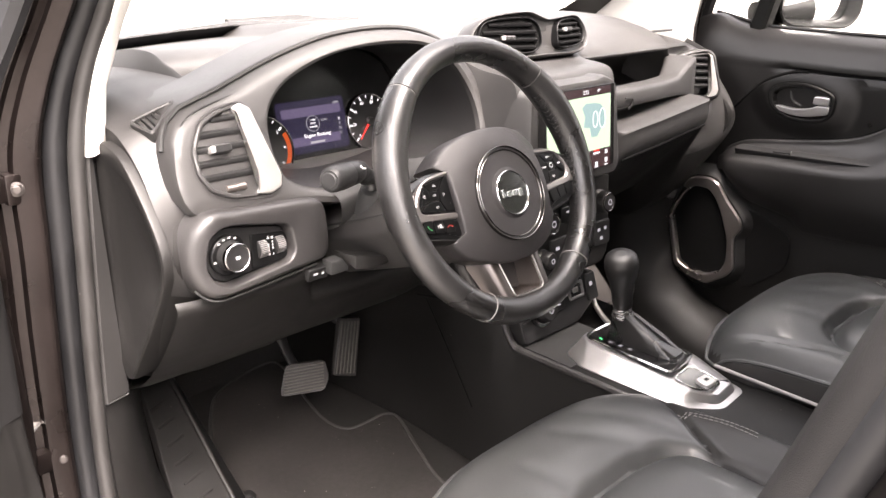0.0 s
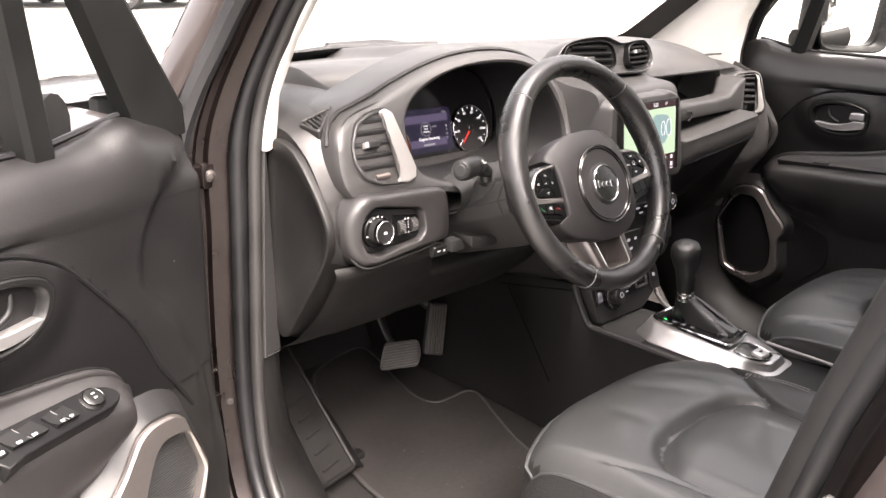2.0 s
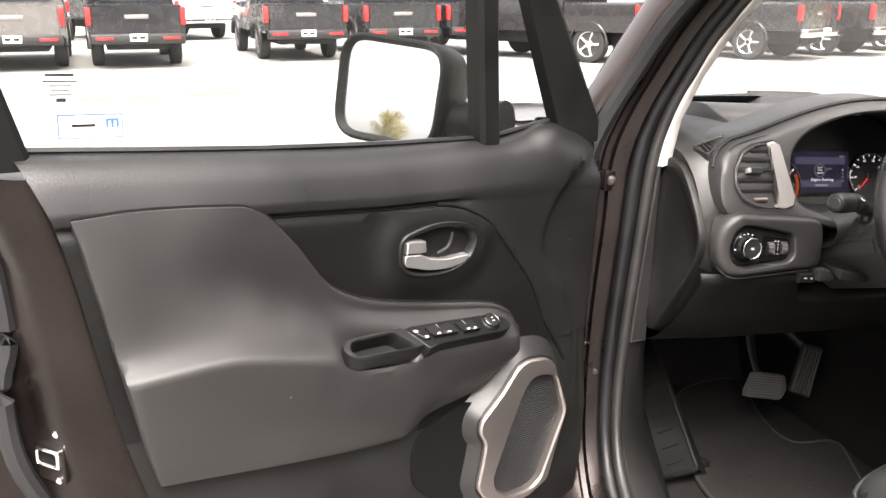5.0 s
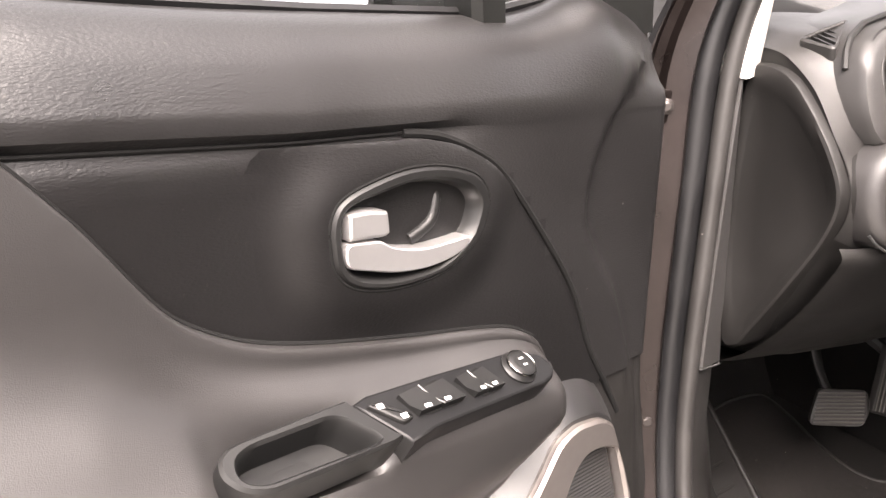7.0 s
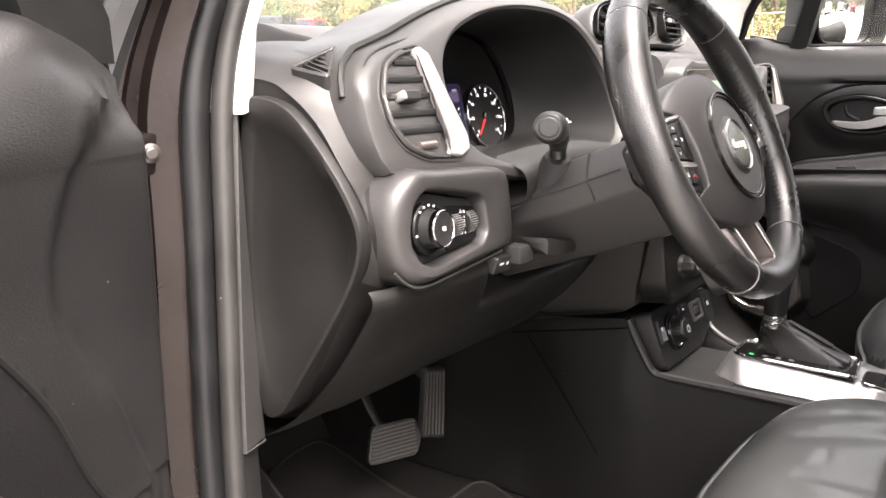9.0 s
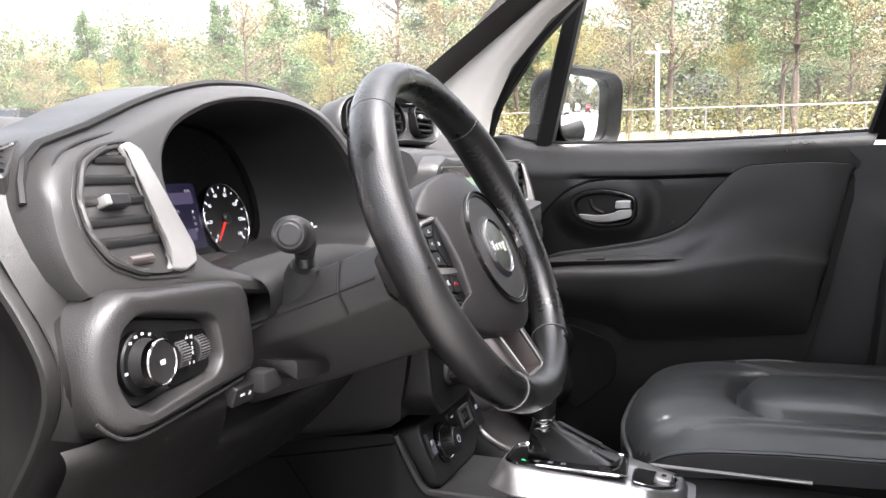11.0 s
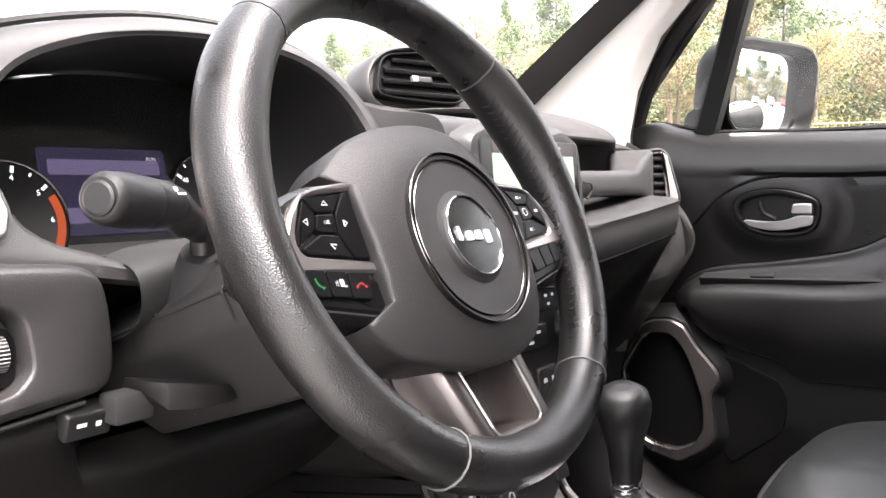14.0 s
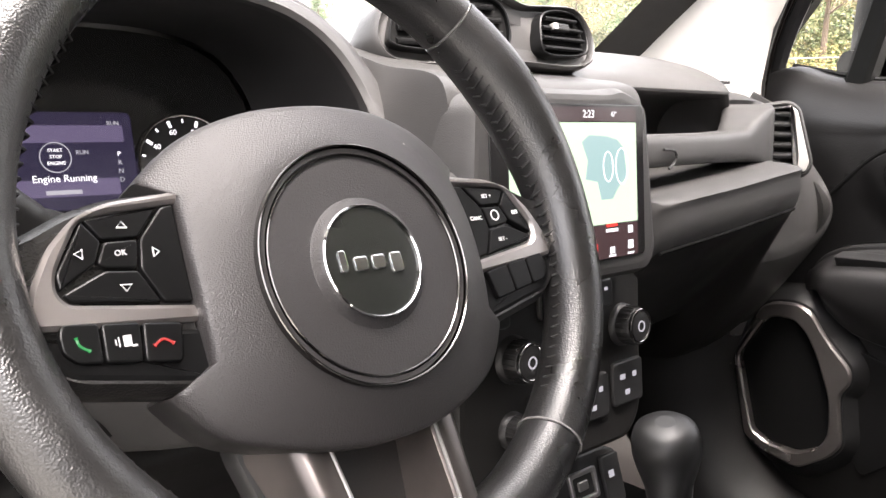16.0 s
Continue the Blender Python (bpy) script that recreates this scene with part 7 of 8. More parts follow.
part("dial_disc", turned(HP, [(.0255, -.012), (.0255, -.0050), (.0240, -.0035)], 40, None, -.036, .001), SWITCHBLACK, lightsw)
k = part("knob", turned(HP, [(.0192, -.006), (.0188, -.002), (.0178, .001), (.0172, .0110), (.0155, .0128), (.0145, .0124), (.007, .0118)], 40, None, -.036, .001), BLACK, lightsw, "black rotary light knob")
part("knob_rim", frame_ring(HP, circle(.0178, 40, -.036, .001), circle(.0162, 40, -.036, .001), .007, .0132, .0008), DARKCHROME, k)
part("knob_mark", bars(HP, [(-.036, .001, .0060, .0040)], .0130), FAINT, k)
for a in (190, 128, 108, 88, 66):
    part("dial_mark", bars(HP, [(-.036 + .0222 * math.cos(radians(a)), .001 + .0222 * math.sin(radians(a)), .0036, .0022)], -.0032), FAINT, lightsw)
for a in (.0125, .0388):
    w0 = part("dimmer_wheel", tube([HP.at(a - .0068, -.003, -.0125), HP.at(a - .0060, -.003, -.0125), HP.at(a + .0060, -.003, -.0125), HP.at(a + .0068, -.003, -.0125)], [.0110, .0122, .0122, .0110], 30), BLACK, lightsw, "ribbed dimmer wheel")
    bm = bmesh.new()
    for i in range(13):
        t = radians(20 + i * 11.6)
        tube([HP.at(a - .0058, -.003 + .0122 * math.cos(t), -.0125 + .0122 * math.sin(t)), HP.at(a + .0058, -.003 + .0122 * math.cos(t), -.0125 + .0122 * math.sin(t))], .0005, 4, bm)
    part("wheel_ribs", bm, SATIN, w0)
part("dimmer_mark", bars(HP, [(.0225, -.004, .0013, .011), (.0225, -.0125, .0026, .0026), (.0225, .0085, .0040, .0016), (.0225, .0105, .0012, .0020)], -.0066), FAINT, lightsw)
part("dimmer_mark", bars(HP, [(.0285, -.001, .0018, .0030), (.0285, -.0050, .0018, .0030), (.0285, .003, .0018, .0024), (.0285, -.0130, .0024, .0024), (.0285, .0085, .0034, .0030)], -.0066), FAINT, lightsw)
boot_sw = thing("small_switch", (-.49, .20, .945), "small black lower dash switch with white marks", "switch")
BS = Plane((-.492, .198, .955), (1, 0, 0), (0, -.35, 1))
part("rocker", plate(BS, rect(.034, .020, .003), -.01, .006, .002), BLACK, boot_sw)
part("mark", bars(BS, [(-.006, .002, .007, .003), (.006, .001, .004, .004)], .0064), PRINT, boot_sw)
# knee panel under the wheel with the bolster edge
knee = thing("knee_panel", (-.45, .30, .80), "dark plastic knee panel under the dashboard", "knee panel")
rows = []
for x in [-.690 + .02 * i for i in range(29)]:
    e = max(0.0, (-.66 - x) / .04)
    f2 = max(0.0, (x + .22) / .10)
    low = max(0.0, min(1.0, (x + .50) / .03))
    rows.append([Vector((x, y + .012 * e * e + .02 * f2, z)) for y, z in ((.205 + .06 * low, .962 - .045 * low), (.200 + .045 * low, .950 - .045 * low), (.214 + .026 * low, .925 - .032 * low), (.245 + .008 * low, .880 - .008 * low), (.290, .830), (.335, .795), (.380, .775), (.46, .770))])
part("upper_panel", loft([spline(r, 3)[:10] for r in rows], closed=False), LOWER, knee, "upper knee pad")
part("lower_panel", loft([spline(r, 3)[9:] for r in rows], closed=False), LOWER, knee, "lower knee cover")

# ---- pedals and floor ----
brake = thing("brake_pedal", (-.30, .51, .56), "worn ribbed rubber brake pedal", "pedal")
BP = Plane((-.283, .528, .580), (1, -.50, .08), (.10, .25, 1))
bo = rounded([Vector(p) for p in ((-.048, -.026), (.034, -.030), (.046, -.006), (.042, .026), (-.030, .030))], .009)
part("pad", plate(BP, bo, -.016, .0, .003), PEDAL, brake, "worn black rubber pad")
for k in range(9):
    b = -.0235 + k * .0059
    part("rib", tube([BP.at(-.042 + .001 * k, b, .0004), BP.at(.036 + .0005 * k, b - .001, .0004)], .0017, 6), PEDALRIB, brake)
part("rim", tube([BP.at(p.x, p.y, -.002) for p in bo], .0020, 5, closed=True), PEDAL, brake, "worn edge of the pedal")
part("arm", tube(spline([BP.at(-.004, .004, -.014), (-.300, .575, .655), (-.312, .625, .85)], 5), [.013] * 11, 10, squash=.5), SHADOW, brake, "dark pedal arm")
gas = thing("accelerator_pedal", (-.16, .55, .52), "narrow ribbed accelerator pedal", "pedal")
GP = Plane((-.180, .524, .603), (1, -.15, -.25), (-.30, .22, 1))
part("pad", plate(GP, rounded([Vector(p) for p in ((-.027, -.048), (.027, -.052), (.024, .068), (-.024, .068))], .006), -.012, 0, .003), PEDAL, gas, "worn black rubber pad")
for k in range(6):
    part("rib", tube([GP.at(-.0205 + k * .0082, -.044, .0004), GP.at(-.0185 + k * .0074, .060, .0004)], .0020, 6), PEDALRIB, gas)
part("arm", tube(spline([GP.at(0, .05, -.012), (-.225, .60, .72), (-.22, .66, .84)], 5), .010, 8), BLACK, gas)
mat = thing("floor_mat", (-.30, .35, .44), "dusty black carpet floor mat with a bound edge", "floor mat")
mo = outline2([(-.47, .56), (-.405, .680), (-.375, .728), (-.335, .782), (-.285, .812), (-.215, .834), (-.150, .830), (-.165, .74), (-.196, .645), (-.214, .570), (-.215, .525), (-.198, .495), (-.155, .491), (-.113, .490), (-.100, .460), (-.146, .355), (-.188, .246), (-.200, .10), (-.20, -.02), (-.52, -.02), (-.525, .30), (-.50, .45)], 5)
part("carpet_top", loft([[Vector((p.x, p.y, .438)) for p in mo], [Vector((p.x, p.y, .446)) for p in mo], [Vector((p.x, p.y, .4475)) for p in grow(mo, -.006)]]), MATCLOTH, mat, "dusty flat pile")
part("binding", tube([Vector((p.x, p.y, .4455)) for p in mo], .0042, 6, closed=True), BINDING, mat, "grey bound edge")
part("clip", box((-.490, .425, .444), (-.462, .450, .462), .006), BLACK, mat, "black mat clip")
rest = thing("foot_rest", (-.55, .45, .44), "ribbed plastic foot rest pad", "foot rest")
FR = Plane((-.520, .392, .462), (1, .06, .0), (.10, .42, .30))
fo = rounded([Vector(p) for p in ((-.105, -.010), (.006, .0), (.030, .34), (-.01, .36))], .010, 4)
part("pad", plate(FR, fo, -.02, .003, .003), LOWER, rest, "dark flat pad")
part("pad_rim", tube([FR.at(-.095, -.006, .004)] + spline([FR.at(-.02, -.001, .004), FR.at(.003, .004, .004), FR.at(.006, .03, .004)], 4) + [FR.at(.027, .33, .004)], .0050, 8), LOWER, rest, "raised rim of the pad")
part("skirt", loft([[FR.at(.008, .0, .003), FR.at(.030, .34, .003)], [FR.at(.034, -.004, -.014), FR.at(.050, .33, -.03)]], False), BLACK, rest, "sloping side of the pad")
for k in range(7):
    b = .022 + k * .036
    part("rib", plate(FR, rounded([Vector(p) for p in ((-.062 + .004 * k, b - .004), (-.018 + .002 * k, b + .004), (-.018 + .002 * k, b + .009), (-.062 + .004 * k, b + .001))], .002), .002, .0062, .001), LOWER, rest)


# ---- parking lot and distance ----
_n = [-900, -200, -60] + [-30 + 2.5 * i for i in range(25)] + [60, 200, 900]
flat("ground", "pale worn parking lot asphalt with faint cracks", "ground", loft([[Vector((x, y, 0)) for x in _n] for y in _n], closed=False), ASPHALT, "structure")


def leafy(name, colors, rough=0.7):
    m = bpy.data.materials.new(name)
    m.use_nodes = True
    t = m.node_tree
    b = t.nodes["Principled BSDF"]
    geo, ramp = t.nodes.new("ShaderNodeNewGeometry"), t.nodes.new("ShaderNodeValToRGB")
    ramp.color_ramp.elements[0].color = (*colors[0], 1)
    ramp.color_ramp.elements[1].color = (*colors[-1], 1)
    for k, c in enumerate(colors[1:-1]):
        e = ramp.color_ramp.elements.new((k + 1) / (len(colors) - 1))
        e.color = (*c, 1)
    t.links.new(geo.outputs["Random Per Island"], ramp.inputs[0])
    t.links.new(ramp.outputs[0], b.inputs["Base Color"])
    b.inputs["Roughness"].default_value = rough
    b.inputs["Specular IOR Level"].default_value = 0.2
    return m


PINE = leafy("pine_needles", [(0.060, 0.095, 0.045), (0.105, 0.150, 0.070), (0.150, 0.190, 0.090)])
GOLD = leafy("autumn_leaves", [(0.270, 0.215, 0.074), (0.320, 0.270, 0.094), (0.165, 0.182, 0.070), (0.220, 0.150, 0.080), (0.130, 0.155, 0.064)])
RUST = leafy("rust_leaves", [(0.180, 0.138, 0.084), (0.230, 0.186, 0.104), (0.150, 0.145, 0.076)])
BARK = material("bark", (0.11, 0.085, 0.065), 0.9, bump=0.6, grain=30, vary=0.3, scale=3, spec=0.2)
DRY = leafy("dry_grass", [(0.428, 0.353, 0.241), (0.535, 0.445, 0.294), (0.324, 0.291, 0.176)])


def leaf_cloud(bm, rng, centre, size, count, leaf, droop=0.3):
    for _ in range(count):
        while True:
            p = Vector((rng.uniform(-1, 1), rng.uniform(-1, 1), rng.uniform(-1, 1)))
            if p.length < 1:
                break
        p = Vector(centre) + Vector((p.x * size[0], p.y * size[1], p.z * size[2]))
        a = Vector((rng.gauss(0, 1), rng.gauss(0, 1), rng.gauss(0, .6))).normalized()
        b = a.cross(Vector((rng.gauss(0, 1), rng.gauss(0, 1), rng.gauss(0, 1)))).normalized()
        s = leaf * rng.uniform(.6, 1.4)
        vs = [bm.verts.new(p + a * s * x + b * s * y) for x, y in ((-.5, 0), (0, -.32), (.6, 0), (0, .32))]
        bm.faces.new(vs)


def bare(bm):
    me = bpy.data.meshes.new("leaves")
    bm.to_mesh(me)
    bm.free()
    return me


def plain_part(name, bm, mat, parent, label=""):
    me = bare(bm)
    me.materials.append(mat)
    ob = new(name, me)
    if parent is not None:
        ob.parent = parent
        ob.matrix_parent_inverse = BASES[parent.name].inverted()
    if label:
        tagged(ob, label)
    return ob


def tree(kind, at, height, seed, mat, label):
    rng = random.Random(seed)
    t = thing("tree", at, label, "tree", "trees along the lot", incar=False)
    o = Vector(at)
    lean = Vector((rng.uniform(-.03, .03), rng.uniform(-.03, .03), 1))
    trunk = [o + lean * height * k / 8 + Vector((rng.uniform(-.05, .05), rng.uniform(-.05, .05), 0)) for k in range(9)]
    bm = tube(trunk, [height * .018 * (1 - .85 * k / 8) + .01 for k in range(9)], 7)
    crown = bmesh.new()
    n = 34 if kind == "pine" else 26
    for k in range(n):
        f = rng.uniform(.28, .98) if kind == "pine" else rng.uniform(.30, .95)
        root = o + lean * height * f
        ang = rng.uniform(0, 2 * math.pi)
        reach = height * (.24 * (1.08 - f) + .03 if kind == "pine" else .20 * math.sin(math.pi * min(1, f * .9 + .1)) + .06) * rng.uniform(.6, 1.25)
        tip = root + Vector((math.cos(ang) * reach, math.sin(ang) * reach, reach * (.12 if kind == "pine" else .7)))
        tube([root, (root + tip) / 2 + Vector((0, 0, .03 * height * .1)), tip], [height * .005, height * .0035, height * .0015], 5, bm)
        cnt = 210 if kind != "thin" else 80
        for q in (.55, .95):
            c = root + (tip - root) * q
            leaf_cloud(crown, rng, c, (reach * .42, reach * .42, height * .050), cnt, height * .0115)
    part("trunk", bm, BARK, t, "tapered grey brown trunk")
    plain_part("crown", crown, mat, t, "uneven leafy crown")
    return t


rng = random.Random(5)
_pines = [tree("pine", (52, 20, 0), 13.5, 3, PINE, "tall dark green pine at the edge of the lot"), tree("pine", (47, 12, 0), 10.5, 4, PINE, "tall dark green pine at the edge of the lot")]
_gold = [tree("broad", (42, 9, 0), 6.0, 5, GOLD, "yellow autumn tree at the edge of the lot"), tree("broad", (43, 16, 0), 7.5, 6, RUST, "rust brown autumn tree at the edge of the lot"), tree("thin", (41, 4, 0), 9.0, 7, RUST, "half bare autumn tree at the edge of the lot")]
for x, y, k, s in ((50, 27, 0, .9), (56, 34, 1, 1.1), (60, 42, 0, .85), (50, 6, 1, .95), (53, 1, 0, .7), (58, 50, 1, .9), (64, 60, 0, .9), (48, -3, 1, .8), (46, -9, 0, .7), (70, 74, 1, 1.0), (60, 88, 0, .9), (40, -1.5, 0, .82), (57, 16, 1, 1.2)):
    copy_thing(_pines[k], Matrix.Translation((x, y, 0)) @ Matrix.Rotation(rng.uniform(0, 6), 4, "Z") @ Matrix.Scale(s, 4))
for x, y, k, s in ((43, 23, 0, 1.1), (45, 30, 2, 1.0), (44, 1, 0, .8), (42, -4, 1, .8), (46, 37, 1, .9), (50, 46, 0, 1.1), (55, 57, 1, 1.0), (42, 12.5, 2, .9), (40, -8, 0, .9), (58, 70, 2, 1.1), (43, 19, 2, 1.1), (45, 6.5, 1, 1.1), (44, -1, 2, .9)):
    copy_thing(_gold[k], Matrix.Translation((x, y, 0)) @ Matrix.Rotation(rng.uniform(0, 6), 4, "Z") @ Matrix.Scale(s, 4))
for x, y, k, s in ((6, -74, 0, 1.2), (11, -76, 1, 1.0), (16, -73, 0, 1.0), (21, -75, 1, 1.2), (27, -72, 0, 1.0), (2, -77, 1, .9), (34, -68, 0, 1.0)):
    copy_thing(_pines[k], Matrix.Translation((x, y, 0)) @ Matrix.Rotation(rng.uniform(0, 6), 4, "Z") @ Matrix.Scale(s, 4))
for x, y, k, s in ((8, -69, 0, 1.0), (13, -70, 1, 1.1), (18, -68, 2, 1.0), (24, -68, 0, 1.1), (30, -65, 1, 1.0), (4, -70, 2, .9)):
    copy_thing(_gold[k], Matrix.Translation((x, y, 0)) @ Matrix.Rotation(rng.uniform(0, 6), 4, "Z") @ Matrix.Scale(s, 4))
for x, y, k, s in ((-62, -15, 1, .62), (-60, -7.6, 0, 1.15), (-62, -2.6, 1, .7), (-66, -22, 0, .7)):
    copy_thing(_gold[k], Matrix.Translation((x, y, 0)) @ Matrix.Rotation(rng.uniform(0, 6), 4, "Z") @ Matrix.Scale(s, 4))
bm = bmesh.new()
for k in range(170):
    s = k / 169
    x, y = 39 + 4 * rng.random() + 16 * max(0, s - .45), -14 + 84 * s
    leaf_cloud(bm, rng, (x, y, rng.uniform(.4, 1.3)), (1.2, 1.2, rng.uniform(.5, 1.7)), 260, .10)
tagged(plain_part("undergrowth", bm, GOLD, None), "yellow and brown autumn undergrowth behind the fence", "undergrowth", kind="stuff")
bm = bmesh.new()
for k in range(3900):
    s = rng.random()
    x, y = 62 + 12 * rng.random() + 14 * s, -30 + 130 * s
    crest = 11.5 + 2.2 * math.sin(y * .31) + 1.4 * math.sin(y * .83 + 1)
    leaf_cloud(bm, rng, (x, y, crest * rng.random() ** 1.1), (2.0, 2.0, 1.5), 70, .28)
for k in range(520):
    x, y = -6 + 64 * rng.random(), -76 - 9 * rng.random()
    leaf_cloud(bm, rng, (x, y, .6 + 9.0 * rng.random() ** 1.2), (2.6, 2.2, 1.8), 60, .40)
tagged(plain_part("far_woods", bm, leafy("far_leaves", [(0.080, 0.115, 0.055), (0.125, 0.148, 0.070), (0.205, 0.185, 0.090), (0.098, 0.128, 0.062), (0.165, 0.148, 0.082)]), None), "hazy mixed autumn woods in the distance", "woods", kind="stuff")
bm = bmesh.new()
for k in range(5200):
    s = rng.random()
    x, y = 37 + 3.0 * rng.random(), -16 + 90 * s
    h, w = rng.uniform(.25, .6), .03
    d = Vector((rng.uniform(-.1, .1), rng.uniform(-.1, .1), 0))
    bm.faces.new([bm.verts.new(Vector((x, y - w, 0))), bm.verts.new(Vector((x, y + w, 0))), bm.verts.new(Vector((x, y, h)) + d)])
tagged(plain_part("dry_grass", bm, DRY, None), "dry yellow grass along the fence", "grass", kind="stuff")
fence = thing("fence", (36, 10, 0), "thin grey wire fence with a top rail", "fence", incar=False)
part("rail", tube([(36, -16, 1.5), (36, 74, 1.5)], .03, 6), STEEL, fence)
for k in range(31):
    part("post", tube([(36, -16 + 3 * k, 0), (36, -16 + 3 * k, 1.55)], .03, 6), STEEL, fence)
pole = thing("utility_pole", (40, 4.4, 0), "pale utility pole with a crossarm", "utility pole", incar=False)
part("post", tube([(40, 4.43, 0), (40, 4.43, 4.5)], [.12, .09], 8), PILLAR, pole)
part("crossarm", box((39.95, 3.9, 4.1), (40.05, 5.0, 4.2), .01), PILLAR, pole)
bm = bmesh.new()
for k in range(900):
    s = rng.random()
    p = Vector((-4.2 + 6.6 * s, 11.6 + 1.6 * s + rng.gauss(0, .10), .006))
    a = rng.uniform(0, 6.28)
    w = rng.uniform(.02, .05) * (1.2 if .1 < s < .5 else .7)
    bm.faces.new([bm.verts.new(p + Vector((math.cos(a + q) * w, math.sin(a + q) * w, .004 * (i % 2)))) for i, q in enumerate((0, 1.5, 3.1, 4.7))])
tagged(plain_part("leaf_litter", bm, leafy("litter", [(0.600, 0.380, 0.133), (0.570, 0.418, 0.190), (0.380, 0.228, 0.095)]), None), "thin line of fallen orange leaves on the asphalt", "leaves", kind="stuff")

# ---- parked pickups ----
TYRE = material("tyre_rubber", (0.02, 0.02, 0.02), 0.8, vary=0.2)
TINT = material("tinted_glass", (0.02, 0.025, 0.03), 0.06, vary=0.0, rough_vary=0.02)
LAMP = material("tail_lamp_red", (0.45, 0.02, 0.02), 0.2, vary=0.05)
PLATE = material("plate_white", (0.7, 0.7, 0.68), 0.5, vary=0.03)


def pickup(name, at, colour, label, rugged):
    """A pickup that stands along +y with its tail at -y; at is the ground under its rear axle."""
    paint = material(name + "_paint", colour, 0.25, metal=0.2, coat=0.6, vary=0.06)
    p = thing("pickup_truck", (0, 0, 0), label, "pickup truck", "parked pickups", incar=False)
    w, lift = (.90, .62) if rugged else (.99, .66)
    top = 1.84 if rugged else 1.95

    def section(y, zs):
        return [Vector((x, y, z)) for x, z in zs]

    bed = [(-w, lift), (-w - .02, lift + .25), (-w, lift + .56), (-w + .06, lift + .60), (w - .06, lift + .60), (w, lift + .56), (w + .02, lift + .25), (w, lift)]
    part("bed", loft([section(y, bed) for y in (-1.15, -1.13, .62, .64)]), paint, p)
    tail = [(-w + .08, lift + .05), (-w + .08, lift + .57), (w - .08, lift + .57), (w - .08, lift + .05)]
    part("tailgate", loft([section(-1.19, [(x * .98, z) for x, z in tail]), section(-1.13, tail)]), paint, p, "painted tailgate")
    part("tailgate_mark", box((-.22, -1.20, lift + .34), (.22, -1.185, lift + .42), .005), STEEL if rugged else CHROME, p)
    cab = [(-w, lift - .02), (-w - .01, lift + .30), (-w + .02, lift + .60), (-w + .14, top - .06), (-w + .24, top), (w - .24, top), (w - .14, top - .06), (w - .02, lift + .60), (w + .01, lift + .30), (w, lift - .02)]
    low = [(x, min(z, lift + .60 + .02 * (z - lift))) for x, z in cab]
    part("cab", loft([section(.68, cab), section(.72, cab), section(2.25, cab), section(2.75, low), section(3.75, [(x * .96, min(z, lift + .55)) for x, z in low]), section(3.85, [(x * .92, min(z, lift + .45)) for x, z in low])]), paint, p)
    part("rear_window", loft([section(.665, [(-w + .24, lift + .66), (-w + .30, top - .10), (w - .30, top - .10), (w - .24, lift + .66)]), section(.70, [(-w + .24, lift + .66), (-w + .30, top - .10), (w - .30, top - .10), (w - .24, lift + .66)])]), TINT, p, "tinted rear window")
    for s in (-1, 1):
        for y0, y1 in ((.85, 1.42), (1.50, 2.22)):
            part("side_window", loft([[Vector((s * (w - dx + .004), y, z)) for dx, z in ((.03, lift + .64), (.125, top - .10))] for y in (y0, y1)], False), TINT, p)
        part("tail_lamp", box((s * w - .07 if s > 0 else -w - .03, -1.205, lift + .22), (w + .03 if s > 0 else -w + .07, -1.10, lift + .56), .01), LAMP, p, "red tail lamp")
        for y in (0, 3.0):
            c = Plane((s * (w - .02), y, .40), (0, s, 0), (0, 0, 1))
            wh = part("wheel", turned(c, [(.30, -.24), (.385, -.22), (.40, -.16), (.40, -.06), (.385, -.005), (.31, .01), (.27, -.01)], 28), TYRE, p, "black tyre")
            part("rim", turned(c, [(.27, -.05), (.265, .002), (.24, -.02), (.10, -.035), (.075, .0), (.05, .012)], 24), STEEL if rugged else CHROME, wh, "bright wheel rim")
            for k in range(5):
                a = 2 * math.pi * k / 5
                part("spoke", tube([c.at(.06 * math.cos(a), .06 * math.sin(a), -.005), c.at(.25 * math.cos(a), .25 * math.sin(a), -.012)], .028, 6), STEEL if rugged else CHROME, wh)
            arch = [c.at(.47 * math.cos(radians(a)), .47 * math.sin(radians(a)), .02) for a in range(-5, 190, 15)]
            part("fender", tube(arch, .06 if rugged else .025, 6), BLACK if rugged else paint, p, "wheel arch flare")
    part("bumper", box((-w + .02, -1.36, lift - .13), (w - .02, -1.18, lift + .06), .03), BLACK if rugged else CHROME, p, "black rear bumper" if rugged else "chrome rear bumper")
    if rugged:
        for s in (-1, 1):
            part("bumper_lamp", box((s * .62 - .16, -1.372, lift - .05), (s * .62 + .16, -1.35, lift + .005), .005), LAMP, p)
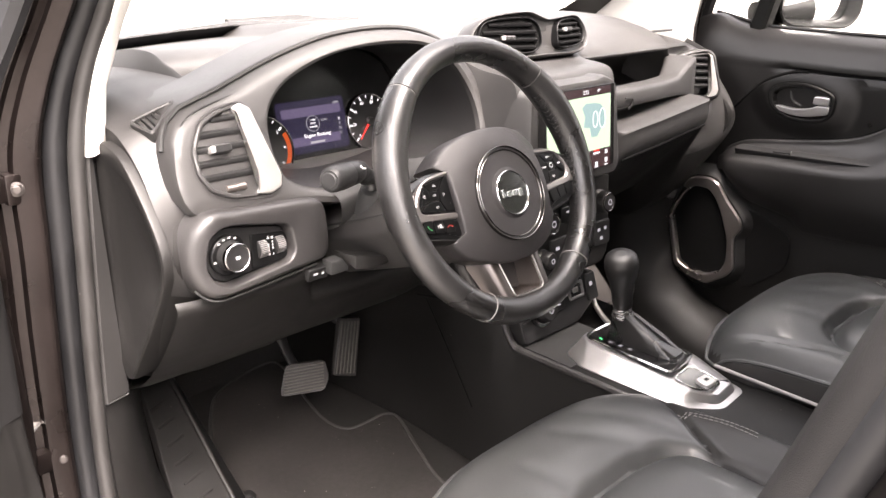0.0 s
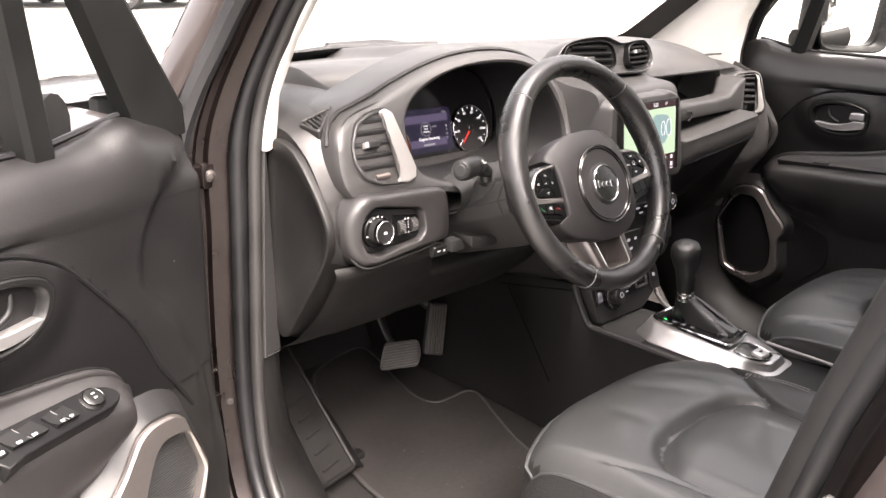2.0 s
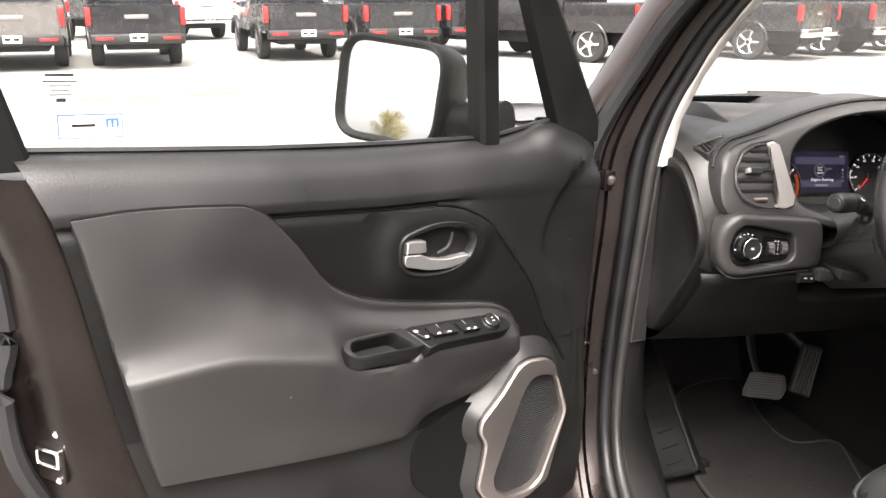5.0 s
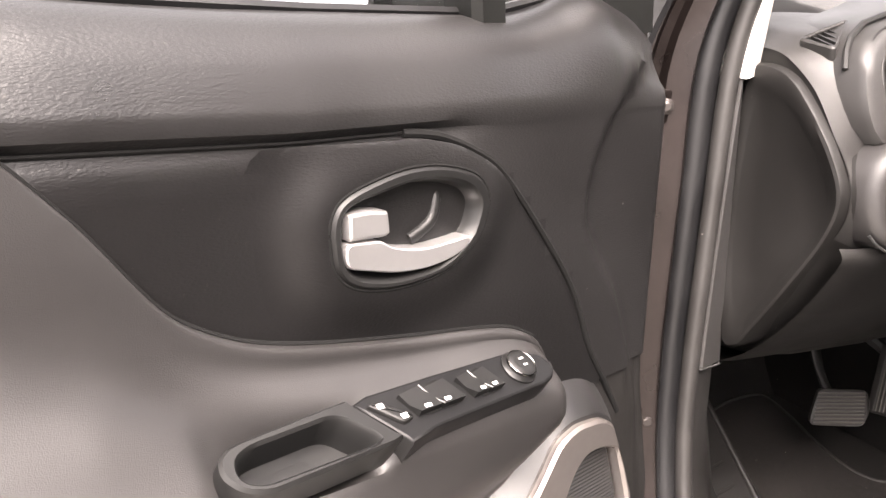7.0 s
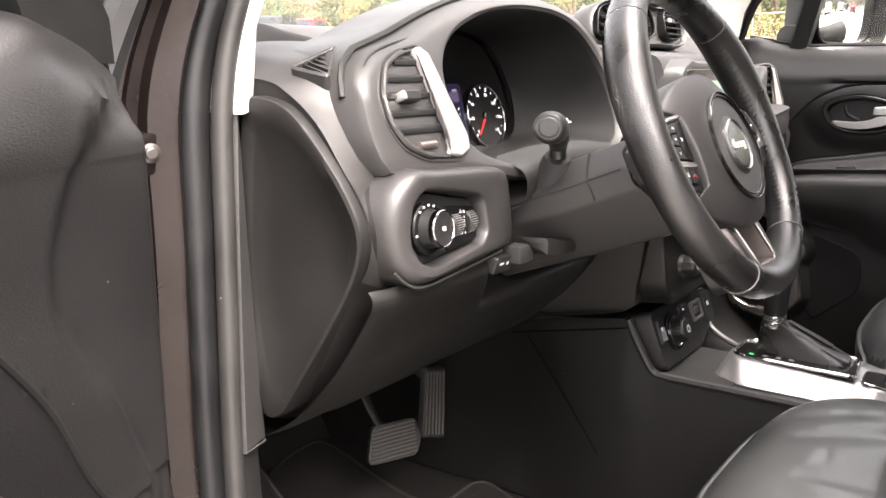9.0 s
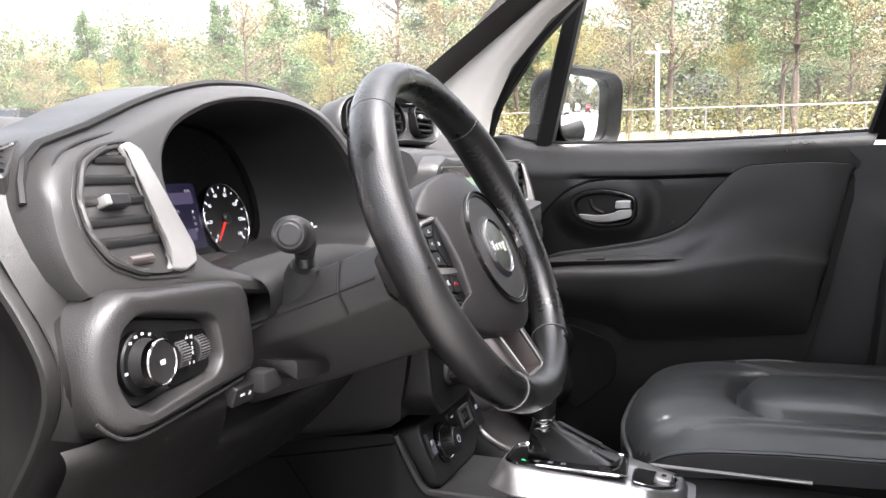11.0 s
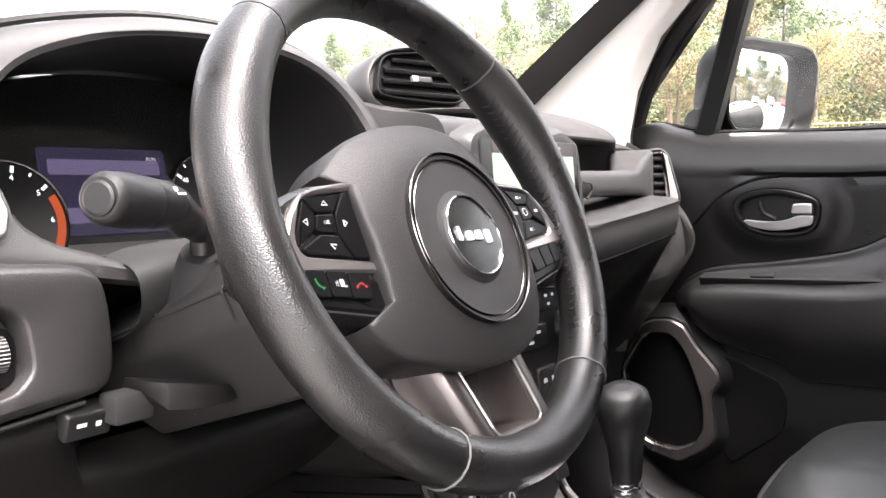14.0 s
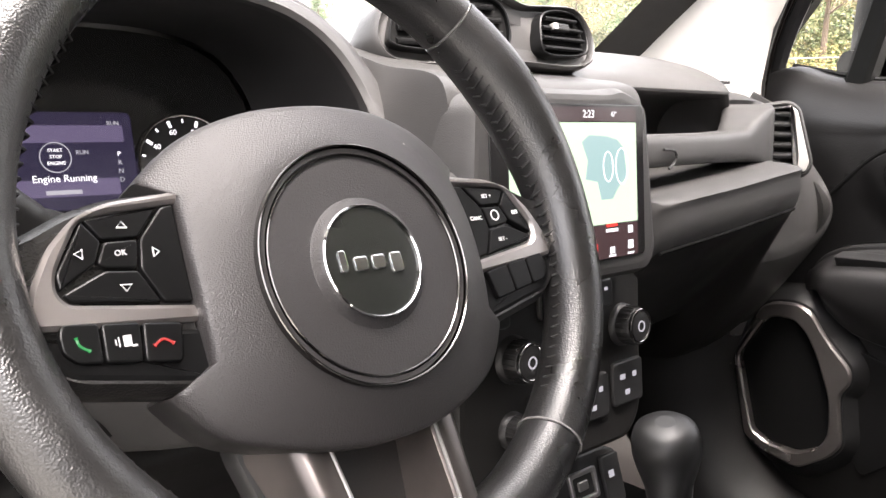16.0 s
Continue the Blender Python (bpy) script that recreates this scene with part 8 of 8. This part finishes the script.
    part("number_plate", box((-.16, -1.375, lift - .08), (.16, -1.355, lift + .06), .004), PLATE, p, "blank white number plate")
    part("plate_bars", bars(Plane((0, -1.379, lift - .01), (1, 0, 0), (0, 0, 1)), [(-.08, 0, .10, .05), (.07, 0, .11, .05)], 0), LOWER, p)
    part("underbody", box((-.60, -1.0, .36), (.60, 3.6, lift + .02), .04), SHADOW, p)
    return p


def park(ob, x, y, heading):
    return Matrix.Translation((x, y, 0)) @ Matrix.Rotation(radians(heading), 4, "Z")


p1 = pickup("black_rugged", (0, 0, 0), (0.012, 0.012, 0.014), "black rugged pickup parked on the lot", True)
p2 = pickup("grey_rugged", (0, 0, 0), (0.11, 0.105, 0.10), "grey rugged pickup parked on the lot", True)
p3 = pickup("dark_pickup", (0, 0, 0), (0.02, 0.019, 0.019), "dark full-size pickup with chrome bumper", False)
p4 = pickup("white_pickup", (0, 0, 0), (0.75, 0.75, 0.75), "white full-size pickup parked on the lot", False)
p5 = pickup("red_pickup", (0, 0, 0), (0.20, 0.02, 0.02), "red full-size pickup parked on the lot", False)
p1.matrix_basis = park(p1, -3.3, 18.2, 8)
p2.matrix_basis = park(p2, -5.5, 17.9, 8)
p3.matrix_basis = park(p3, 6.9, 17.0, 36)
p4.matrix_basis = park(p4, -2.5, 29.0, 25)
p5.matrix_basis = park(p5, 24.0, 23.5, 30)
for x, y, h in ((.1, 19.4, 8), (2.35, 19.9, 8), (4.4, 20.6, 10), (-9.6, 17.6, 8), (-7.6, 17.8, 8)):
    copy_thing(p1, park(p1, x, y, h))
for x, y, h in ((10.9, 17.0, 30), (13.4, 17.8, 30), (16.3, 19.0, 30), (19.4, 20.4, 30), (-4.6, 28.5, 25), (9.0, 30, 20)):
    copy_thing(p3, park(p3, x, y, h))
for x, y, h in ((-7.5, 28.5, 25), (11.0, -60, 12), (15.5, -61, 12), (2.5, 30, 25)):
    copy_thing(p4, park(p4, x, y, h))
copy_thing(p5, park(p5, 20.0, -62, 12))
